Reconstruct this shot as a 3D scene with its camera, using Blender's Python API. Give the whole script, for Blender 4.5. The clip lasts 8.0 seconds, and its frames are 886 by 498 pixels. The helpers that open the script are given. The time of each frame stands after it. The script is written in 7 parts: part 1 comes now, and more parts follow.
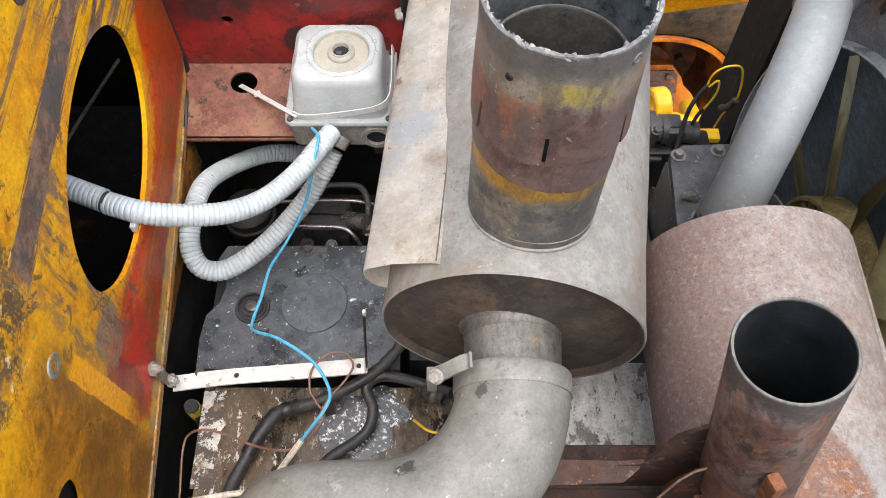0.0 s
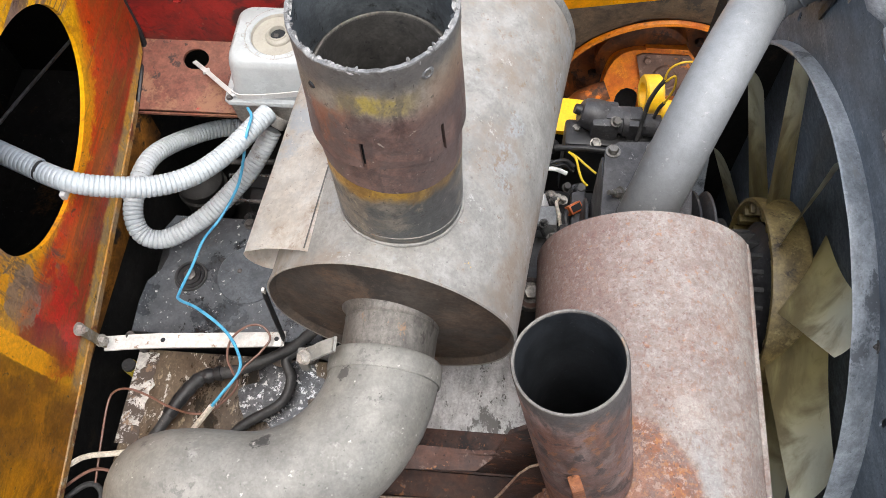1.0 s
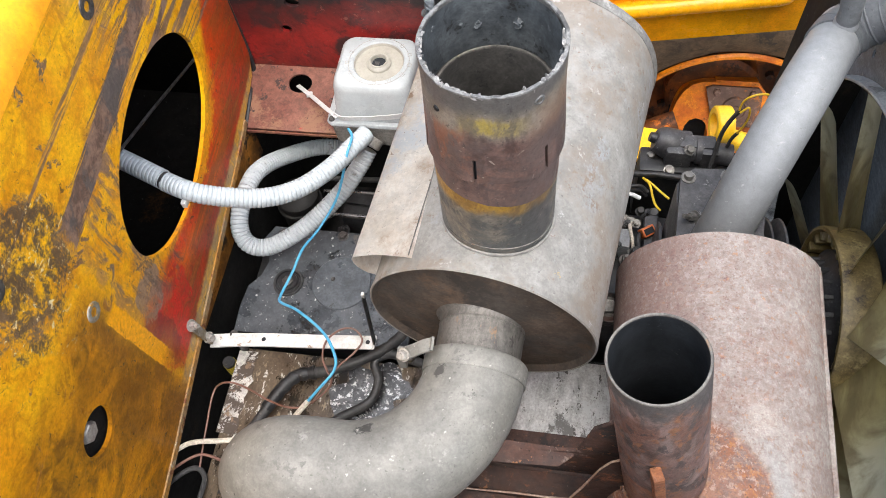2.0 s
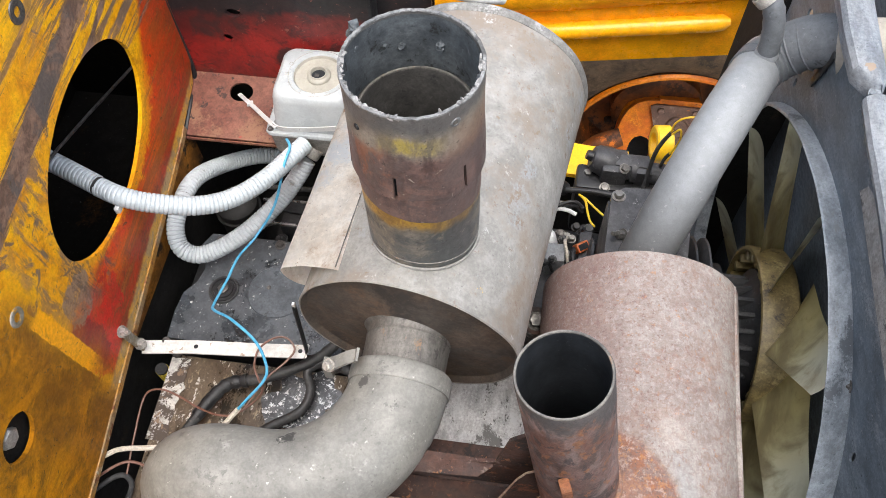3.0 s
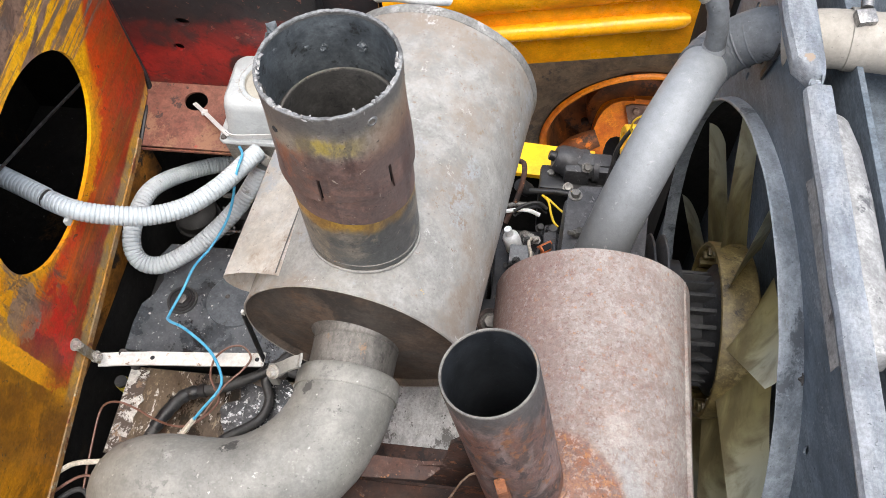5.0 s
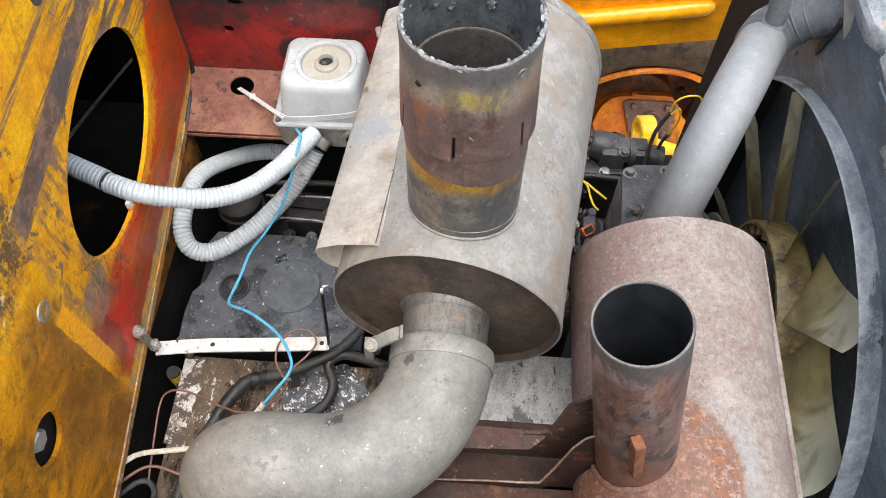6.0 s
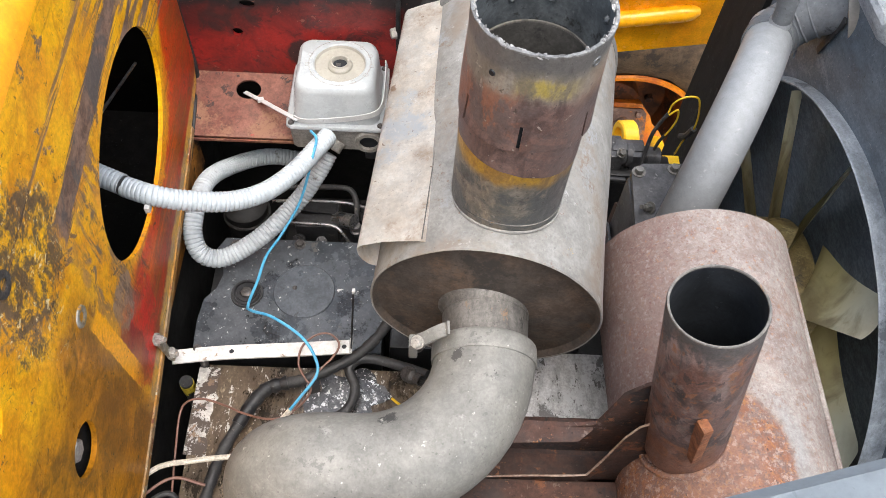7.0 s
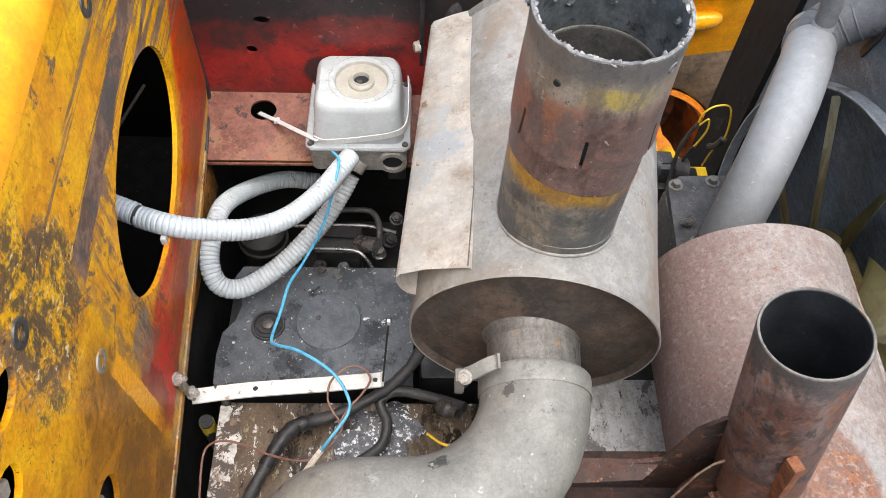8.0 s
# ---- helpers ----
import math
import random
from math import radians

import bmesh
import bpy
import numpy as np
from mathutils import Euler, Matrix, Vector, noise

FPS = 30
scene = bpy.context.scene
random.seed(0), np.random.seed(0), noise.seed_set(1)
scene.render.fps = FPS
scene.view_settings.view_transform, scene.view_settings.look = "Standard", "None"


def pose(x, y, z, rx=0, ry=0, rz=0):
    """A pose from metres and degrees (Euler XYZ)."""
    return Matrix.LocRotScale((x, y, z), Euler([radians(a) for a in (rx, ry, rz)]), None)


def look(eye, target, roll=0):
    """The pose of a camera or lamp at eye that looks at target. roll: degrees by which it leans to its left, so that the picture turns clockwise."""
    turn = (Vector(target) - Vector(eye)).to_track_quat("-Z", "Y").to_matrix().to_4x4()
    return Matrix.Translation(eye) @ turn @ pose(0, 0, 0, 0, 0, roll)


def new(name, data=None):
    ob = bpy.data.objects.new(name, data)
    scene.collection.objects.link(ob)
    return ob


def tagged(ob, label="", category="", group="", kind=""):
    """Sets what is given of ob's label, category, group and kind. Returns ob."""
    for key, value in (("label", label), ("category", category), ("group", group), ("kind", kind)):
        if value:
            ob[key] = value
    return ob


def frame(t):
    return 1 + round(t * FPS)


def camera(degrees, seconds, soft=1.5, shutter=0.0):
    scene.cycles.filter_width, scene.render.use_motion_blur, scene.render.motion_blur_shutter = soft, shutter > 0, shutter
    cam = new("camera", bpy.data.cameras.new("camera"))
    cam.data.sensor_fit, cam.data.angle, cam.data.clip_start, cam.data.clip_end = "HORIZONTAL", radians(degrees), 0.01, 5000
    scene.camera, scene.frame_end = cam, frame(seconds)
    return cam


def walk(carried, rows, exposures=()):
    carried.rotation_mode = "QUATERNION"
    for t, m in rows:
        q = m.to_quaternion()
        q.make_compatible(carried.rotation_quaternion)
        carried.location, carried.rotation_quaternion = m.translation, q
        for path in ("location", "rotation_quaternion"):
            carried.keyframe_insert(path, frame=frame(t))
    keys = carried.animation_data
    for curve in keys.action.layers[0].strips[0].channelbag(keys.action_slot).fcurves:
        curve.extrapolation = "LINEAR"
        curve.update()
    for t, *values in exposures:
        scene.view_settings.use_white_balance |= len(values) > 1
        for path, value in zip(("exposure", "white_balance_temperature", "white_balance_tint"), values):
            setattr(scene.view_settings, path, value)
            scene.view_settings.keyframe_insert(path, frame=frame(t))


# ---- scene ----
cam = camera(57.3, 8.0, soft=0.5)
PATH = [
    (0, (0.005, -0.004, 2.301), (-0.007, 0.999, 0.571), -0.6),
    (0.5, (0.126, -0.003, 2.326), (0.034, 0.954, 0.572), -2.6),
    (1, (0.193, 0.011, 2.335), (0.035, 0.936, 0.569), -5.1),
    (1.5, (0.181, -0.012, 2.373), (-0.079, 0.915, 0.62), -9.9),
    (1.7, (0.156, -0.031, 2.393), (-0.156, 0.909, 0.655), -11.5),
    (2.8, (0.192, -0.055, 2.406), (-0.005, 0.94, 0.682), -3.4),
    (3, (0.197, -0.044, 2.417), (0.002, 0.952, 0.693), -3.2),
    (3.5, (0.23, -0.012, 2.403), (0.06, 0.977, 0.673), -1.9),
    (4, (0.255, -0.006, 2.408), (0.078, 0.972, 0.672), -2.9),
    (4.2, (0.28, -0.007, 2.407), (0.092, 0.975, 0.675), -3.6),
    (5.3, (0.228, -0.054, 2.406), (0.038, 0.972, 0.699), -4.6),
    (5.5, (0.184, -0.064, 2.402), (0.01, 0.971, 0.7), -3.9),
    (6, (0.103, -0.092, 2.381), (0.021, 0.956, 0.679), -0.3),
    (6.5, (0.025, -0.104, 2.372), (0.035, 0.968, 0.684), 3.3),
    (7, (-0.006, -0.115, 2.366), (0.047, 0.971, 0.687), 4.6),
    (7.5, (-0.038, -0.104, 2.359), (0.042, 0.974, 0.676), 5.2),
    (8, (-0.058, -0.07, 2.315), (0.009, 1.048, 0.659), 3.5),
]
walk(cam, [(t, look(eye, target, roll)) for t, eye, target, roll in PATH], [(0, 1.37), (1, 1.37), (1.5, 1.45), (3, 1.42), (5.5, 1.40), (6.5, 1.45), (8, 1.45)])

# ---- light: overcast daylight from a bright sky ----
world = bpy.data.worlds.new("overcast_sky")
scene.world = world
world.use_nodes = True
wn = world.node_tree.nodes
sky = wn.new("ShaderNodeTexSky")
sky.sky_type, sky.sun_disc = "NISHITA", False
sky.sun_elevation, sky.sun_rotation = radians(74), radians(159)
sky.air_density, sky.dust_density, sky.ozone_density = 1.0, 4.0, 0.6
soft_sky = wn.new("ShaderNodeHueSaturation")
soft_sky.inputs["Saturation"].default_value = 0.65
world.node_tree.links.new(sky.outputs["Color"], soft_sky.inputs["Color"])
world.node_tree.links.new(soft_sky.outputs["Color"], wn["Background"].inputs["Color"])
wn["Background"].inputs["Strength"].default_value = 0.135
sun_data = bpy.data.lights.new("sun", "SUN")
sun_data.energy, sun_data.angle, sun_data.color = 1.5, radians(75), (1.0, 0.99, 0.975)
sun = new("sun", sun_data)
sun.matrix_world = look((0.45, -0.8, 6.0), (0.0, 0.4, 1.4))


# ---- materials ----
def nodes_of(name):
    m = bpy.data.materials.new(name)
    m.use_nodes = True
    nt = m.node_tree
    return m, nt, nt.nodes["Principled BSDF"]


def link(nt, a, b):
    nt.links.new(a, b)


def coords(nt):
    return nt.nodes.new("ShaderNodeTexCoord").outputs["Object"]


def noise_tex(nt, vec, scale, detail=6.0, rough=0.6, stretch=None, warp=0.0):
    if stretch:
        mp = nt.nodes.new("ShaderNodeMapping")
        mp.inputs["Scale"].default_value = stretch
        link(nt, vec, mp.inputs["Vector"])
        vec = mp.outputs["Vector"]
    n = nt.nodes.new("ShaderNodeTexNoise")
    n.inputs["Scale"].default_value = scale
    n.inputs["Detail"].default_value = detail
    n.inputs["Roughness"].default_value = rough
    n.inputs["Distortion"].default_value = warp
    link(nt, vec, n.inputs["Vector"])
    return n.outputs["Fac"]


def step(nt, val, lo, hi, a=0.0, b=1.0):
    r = nt.nodes.new("ShaderNodeMapRange")
    r.interpolation_type = "SMOOTHSTEP"
    for key, v in (("From Min", lo), ("From Max", hi), ("To Min", a), ("To Max", b)):
        r.inputs[key].default_value = v
    link(nt, val, r.inputs["Value"])
    return r.outputs["Result"]


def calc(nt, op, a, b=0.0, c=0.0):
    m = nt.nodes.new("ShaderNodeMath")
    m.operation = op
    for i, v in enumerate((a, b, c)):
        if isinstance(v, (int, float)):
            m.inputs[i].default_value = v
        else:
            link(nt, v, m.inputs[i])
    return m.outputs[0]


def blend(nt, fac, a, b):
    m = nt.nodes.new("ShaderNodeMix")
    m.data_type = "RGBA"
    if isinstance(fac, (int, float)):
        m.inputs[0].default_value = fac
    else:
        link(nt, fac, m.inputs[0])
    for i, v in ((6, a), (7, b)):
        if isinstance(v, tuple):
            m.inputs[i].default_value = (*v, 1)
        else:
            link(nt, v, m.inputs[i])
    return m.outputs[2]


def relief(nt, bsdf, height, strength, distance):
    b = nt.nodes.new("ShaderNodeBump")
    b.inputs["Strength"].default_value = strength
    b.inputs["Distance"].default_value = distance
    link(nt, height, b.inputs["Height"])
    link(nt, b.outputs["Normal"], bsdf.inputs["Normal"])


def surface(name, a, b, scale=18.0, rough=0.6, metal=0.0, grain=260.0, bump=0.25, depth=0.001, spots=(), stretch=None, rough_var=0.15, spec=0.5, speck=0.5, vary=1.0, marks=()):
    """Two mixed tones, layers of spots (colour, scale, low, high, roughness), small dark pits and pale dust, and a fine relief."""
    m, nt, p = nodes_of(name)
    v = coords(nt)
    big = noise_tex(nt, v, scale, 9, 0.68, stretch, 0.15)
    mid = noise_tex(nt, v, scale * 4.7, 8, 0.72, stretch, 0.15)
    fine = noise_tex(nt, v, grain, 4, 0.6)
    col = blend(nt, step(nt, big, 0.38, 0.62), a, b)
    grit = noise_tex(nt, v, 620, 3, 0.7)
    tone = calc(nt, "MULTIPLY", step(nt, fine, 0.34, 0.66, 1 - 0.13 * vary, 1 + 0.13 * vary), step(nt, mid, 0.36, 0.64, 1 - 0.23 * vary, 1 + 0.23 * vary))
    tone = calc(nt, "MULTIPLY", tone, step(nt, grit, 0.32, 0.68, 1 - 0.06 * vary, 1 + 0.06 * vary))
    hs = nt.nodes.new("ShaderNodeHueSaturation")
    link(nt, tone, hs.inputs["Value"])
    link(nt, col, hs.inputs["Color"])
    col = hs.outputs["Color"]
    r = step(nt, big, 0.3, 0.7, rough - rough_var, min(1.0, rough + rough_var))
    for colour, sc, lo, hi, rgh in spots:
        rough_edge = calc(nt, "ADD", calc(nt, "MULTIPLY", calc(nt, "SUBTRACT", fine, 0.5), 0.16), calc(nt, "MULTIPLY", calc(nt, "SUBTRACT", grit, 0.5), 0.10))
        mask = step(nt, calc(nt, "ADD", noise_tex(nt, v, sc, 10, 0.7, stretch, 0.1), rough_edge), lo, hi)
        col = blend(nt, mask, col, colour)
        r = calc(nt, "ADD", calc(nt, "MULTIPLY", r, calc(nt, "SUBTRACT", 1.0, mask)), calc(nt, "MULTIPLY", mask, rgh))
    pits = step(nt, noise_tex(nt, v, 210, 3, 0.6), 0.655, 0.70, 0, speck)
    dust = step(nt, noise_tex(nt, v, 165, 3, 0.6, (1.0, 1.0, 1.0), 0.8), 0.665, 0.71, 0, speck * 0.7)
    dark = tuple(c * 0.35 for c in a)
    pale = tuple(min(0.75, c * 1.35 + 0.06) for c in b)
    col = blend(nt, pits, blend(nt, dust, col, pale), dark)
    for at, size, colour in marks:
        away = nt.nodes.new("ShaderNodeVectorMath")
        away.operation = "DISTANCE"
        link(nt, v, away.inputs[0])
        away.inputs[1].default_value = at
        ragged = calc(nt, "ADD", away.outputs["Value"], calc(nt, "MULTIPLY", calc(nt, "SUBTRACT", noise_tex(nt, v, 130, 8, 0.8), 0.5), size * 3.6))
        col = blend(nt, step(nt, ragged, size, size * 0.8, 0, 0.9), col, colour)
    link(nt, col, p.inputs["Base Color"])
    link(nt, r, p.inputs["Roughness"])
    p.inputs["Metallic"].default_value = metal
    p.inputs["Specular IOR Level"].default_value = spec
    h = calc(nt, "ADD", calc(nt, "MULTIPLY", fine, 0.5), calc(nt, "ADD", calc(nt, "MULTIPLY", big, 0.7), calc(nt, "MULTIPLY", mid, 0.6)))
    relief(nt, p, calc(nt, "SUBTRACT", h, calc(nt, "MULTIPLY", pits, 0.5)), bump, depth)
    return m


def split(nt, v):
    s = nt.nodes.new("ShaderNodeSeparateXYZ")
    link(nt, v, s.inputs[0])
    return s.outputs


def panel_paint():
    """Old yellow paint, scraped in bands to brown primer, with red overspray low down and grease near the front."""
    m, nt, p = nodes_of("worn_yellow_paint")
    v = coords(nt)
    x, y, z = split(nt, v)

    def sub(a, b):
        return calc(nt, "SUBTRACT", a, b)

    def mul(a, b):
        return calc(nt, "MULTIPLY", a, b)

    def add(a, b):
        return calc(nt, "ADD", a, b)

    def spot(cy, cz, ry, rz, jitter):
        """1 inside a ragged oval patch."""
        dy, dz = mul(sub(y, cy), 1 / ry), mul(sub(z, cz), 1 / rz)
        d = calc(nt, "SQRT", add(mul(dy, dy), mul(dz, dz)))
        d = add(d, mul(sub(mid, 0.5), jitter))
        return step(nt, add(d, mul(sub(big, 0.5), jitter)), 1.05, 0.9)

    big = noise_tex(nt, v, 10, 9, 0.68, None, 0.5)
    mid = noise_tex(nt, v, 40, 9, 0.74, None, 0.7)
    fine = noise_tex(nt, v, 260, 4, 0.6)
    streak = noise_tex(nt, v, 14, 9, 0.74, (1, 0.35, 5), 0.4)
    hatch = noise_tex(nt, v, 30, 8, 0.72, (1, 1.5, 0.35), 0.5)
    lengthwise = noise_tex(nt, v, 26, 8, 0.7, (1, 0.22, 3.2), 0.3)
    col = blend(nt, step(nt, big, 0.36, 0.66), (0.82, 0.43, 0.006), (0.70, 0.285, 0.004))
    col = blend(nt, step(nt, mid, 0.50, 0.64, 0, 0.7), col, (0.44, 0.155, 0.005))
    col = blend(nt, step(nt, noise_tex(nt, v, 7, 8, 0.7, (1, 0.7, 1.3), 0.8), 0.52, 0.64, 0, 0.6), col, (0.50, 0.17, 0.004))
    col = blend(nt, step(nt, lengthwise, 0.60, 0.68, 0, 0.5), col, (0.33, 0.12, 0.008))
    # red and orange overspray between the opening and the lower edge
    d_hole = calc(nt, "SQRT", add(mul(mul(sub(y, 0.530), 1 / 0.155), mul(sub(y, 0.530), 1 / 0.155)), mul(mul(sub(z, 1.585), 1 / 0.106), mul(sub(z, 1.585), 1 / 0.106))))
    over_edge = sub(z, add(1.287, mul(y, 0.14)))
    upper = calc(nt, "MAXIMUM", 1.505, add(1.505, mul(sub(y, 0.645), 1.25)))
    ragged_z = add(z, add(mul(sub(big, 0.5), 0.07), mul(sub(mid, 0.5), 0.04)))
    zone = mul(step(nt, sub(upper, ragged_z), -0.012, 0.018), step(nt, sub(y, add(0.300, mul(sub(mid, 0.5), 0.05))), 0.0, 0.012))
    blots = noise_tex(nt, v, 21, 9, 0.72, (1, 0.8, 1.4), 0.5)
    red = blend(nt, step(nt, blots, 0.42, 0.58), (0.42, 0.020, 0.010), (0.24, 0.032, 0.015))
    red = blend(nt, step(nt, streak, 0.50, 0.60, 0, 0.6), red, (0.20, 0.052, 0.024))
    red = blend(nt, step(nt, mid, 0.54, 0.66, 0, 0.65), red, (0.10, 0.038, 0.022))
    red = blend(nt, step(nt, lengthwise, 0.57, 0.66, 0, 0.6), red, (0.62, 0.19, 0.012))
    ringed = add(d_hole, add(mul(sub(mid, 0.5), 0.5), mul(sub(big, 0.5), 0.4)))
    red = blend(nt, mul(step(nt, ringed, 1.78, 1.40), step(nt, y, 0.72, 0.60, 0.2, 0.9)), red, (0.62, 0.105, 0.006))
    red = blend(nt, mul(step(nt, ringed, 1.44, 1.26), step(nt, big, 0.40, 0.56, 0.35, 1.0)), red, (0.60, 0.040, 0.006))
    red = blend(nt, mul(step(nt, ringed, 1.22, 1.10, 0, 0.92), step(nt, y, 0.72, 0.62, 0.45, 1.0)), red, (0.80, 0.31, 0.005))
    red = blend(nt, step(nt, lengthwise, 0.51, 0.58, 0, 0.55), red, (0.15, 0.060, 0.024))
    red = blend(nt, step(nt, streak, 0.57, 0.64, 0, 0.45), red, (0.55, 0.19, 0.008))
    tan = blend(nt, step(nt, mid, 0.42, 0.58), (0.60, 0.33, 0.05), (0.36, 0.25, 0.12))
    col = blend(nt, mul(zone, 0.95), col, red)
    vivid = calc(nt, "MAXIMUM", spot(0.375, 1.445, 0.040, 0.052, 2.4), spot(0.330, 1.398, 0.034, 0.034, 2.4))
    col = blend(nt, mul(vivid, step(nt, mid, 0.62, 0.42, 0.15, 0.9)), col, blend(nt, step(nt, big, 0.42, 0.58), (0.60, 0.020, 0.012), (0.36, 0.018, 0.014)))
    col = blend(nt, mul(spot(0.318, 1.440, 0.022, 0.052, 2.0), 0.85), col, (0.21, 0.018, 0.016))
    col = blend(nt, mul(spot(0.352, 1.512, 0.034, 0.034, 2.2), step(nt, mid, 0.60, 0.48, 0.25, 0.9)), col, (0.25, 0.165, 0.115))
    col = blend(nt, mul(step(nt, add(over_edge, mul(sub(mid, 0.5), 0.02)), 0.030, 0.020), step(nt, sub(y, 0.25), 0, 0.06)), col, tan)
    # scraped bands of brown primer
    off = sub(z, add(1.655, mul(y, 0.14)))
    wob = mul(sub(streak, 0.5), 0.055)
    bare = mul(step(nt, calc(nt, "ABSOLUTE", add(off, wob)), 0.022, 0.018), step(nt, add(y, mul(mid, 0.1)), 0.355, 0.375))
    off2 = calc(nt, "ABSOLUTE", add(sub(z, add(1.60, mul(y, 0.14))), wob))
    bare2 = mul(step(nt, off2, 0.010, 0.006), step(nt, y, 0.56, 0.60))
    off3 = calc(nt, "ABSOLUTE", add(sub(z, add(1.745, mul(y, 0.10))), wob))
    bare3 = mul(step(nt, off3, 0.006, 0.003), step(nt, lengthwise, 0.45, 0.55))
    scuff = mul(step(nt, d_hole, 1.75, 1.25), step(nt, sub(0.475, y), 0.0, 0.05))
    scuff = mul(scuff, mul(step(nt, hatch, 0.46, 0.56), step(nt, mid, 0.42, 0.50)))
    top_scuff = mul(step(nt, y, 0.46, 0.60), step(nt, sub(z, 1.585), 0.0, 0.03))
    top_scuff = mul(top_scuff, step(nt, lengthwise, 0.49, 0.54))
    patches = step(nt, noise_tex(nt, v, 17, 10, 0.74, (1, 0.8, 1.3), 0.8), 0.60, 0.625)
    bare = calc(nt, "MAXIMUM", calc(nt, "MAXIMUM", bare, calc(nt, "MAXIMUM", bare2, mul(bare3, 0.8))), mul(calc(nt, "MAXIMUM", calc(nt, "MAXIMUM", scuff, top_scuff), mul(patches, step(nt, z, 1.5, 1.56))), 0.9))
    primer = blend(nt, step(nt, mid, 0.4, 0.6), (0.115, 0.068, 0.048), (0.24, 0.145, 0.10))
    primer = blend(nt, step(nt, big, 0.48, 0.56, 0, 0.75), primer, (0.085, 0.078, 0.072))
    col = blend(nt, bare, col, primer)
    # flaked cluster and grease towards the front
    flake_zone = spot(0.245, 1.748, 0.085, 0.078, 1.8)
    flake = mul(flake_zone, step(nt, add(mid, add(mul(sub(hatch, 0.5), 0.5), mul(sub(fine, 0.5), 0.35))), 0.36, 0.54))
    col = blend(nt, mul(flake, 0.92), col, blend(nt, step(nt, big, 0.42, 0.58), (0.075, 0.054, 0.038), (0.15, 0.105, 0.075)))
    chip_zone = calc(nt, "MAXIMUM", flake_zone, spot(0.245, 1.665, 0.040, 0.060, 1.5))
    chip = mul(chip_zone, step(nt, noise_tex(nt, v, 120, 6, 0.65, (1, 0.6, 1), 1.0), 0.605, 0.625))
    col = blend(nt, chip, col, (0.72, 0.58, 0.32))
    col = blend(nt, mul(chip, step(nt, mid, 0.5, 0.55)), col, (0.16, 0.09, 0.03))
    grease = mul(step(nt, sub(0.31, add(y, mul(sub(big, 0.5), 0.1))), 0.0, 0.05), step(nt, noise_tex(nt, v, 12, 9, 0.72, (1, 0.7, 1.2), 0.6), 0.42, 0.54))
    grease = mul(grease, step(nt, sub(1.66, z), 0.0, 0.05))
    tint = mul(step(nt, sub(0.33, add(y, mul(sub(big, 0.5), 0.2))), 0.0, 0.10), step(nt, sub(1.68, z), 0.0, 0.08))
    col = blend(nt, mul(tint, step(nt, mid, 0.35, 0.65, 0.9, 0.5)), col, (0.52, 0.195, 0.004))
    col = blend(nt, mul(grease, step(nt, mid, 0.35, 0.62, 0.30, 0.85)), col, (0.115, 0.052, 0.008))
    lean = add(0.287, mul(sub(1.57, z), 0.075))
    wavy = mul(sub(mid, 0.5), 0.012)
    below = mul(step(nt, sub(lean, add(y, wavy)), 0.010, 0.016), step(nt, sub(1.60, add(z, mul(sub(big, 0.5), 0.1))), 0.0, 0.03))
    below = mul(below, step(nt, y, 0.12, 0.22))
    col = blend(nt, mul(below, step(nt, big, 0.36, 0.62, 0.9, 0.25)), col, (0.20, 0.078, 0.006))
    patch = mul(step(nt, calc(nt, "ABSOLUTE", sub(add(y, wavy), lean)), 0.0145, 0.0125), mul(step(nt, sub(1.585, z), 0.0, 0.01), step(nt, add(z, mul(sub(big, 0.5), 0.05)), 1.385, 1.425)))
    col = blend(nt, mul(patch, step(nt, mid, 0.66, 0.58, 0.2, 0.97)), col, (0.86, 0.37, 0.003))
    chips = step(nt, noise_tex(nt, v, 95, 5, 0.68, None, 0.8), 0.635, 0.655)
    col = blend(nt, mul(chips, 0.8), col, (0.07, 0.04, 0.018))
    grain_hs = nt.nodes.new("ShaderNodeHueSaturation")
    link(nt, calc(nt, "MULTIPLY", step(nt, noise_tex(nt, v, 620, 3, 0.7), 0.32, 0.68, 0.95, 1.05), step(nt, noise_tex(nt, v, 190, 5, 0.7), 0.34, 0.66, 0.86, 1.14)), grain_hs.inputs["Value"])
    link(nt, col, grain_hs.inputs["Color"])
    col = grain_hs.outputs["Color"]
    link(nt, col, p.inputs["Base Color"])
    link(nt, add(0.40, mul(bare, 0.3)), p.inputs["Roughness"])
    p.inputs["Specular IOR Level"].default_value = 0.25
    relief(nt, p, add(mul(fine, 0.3), sub(mul(mid, 0.7), add(bare, mul(chips, 0.6)))), 0.45, 0.0012)
    return m


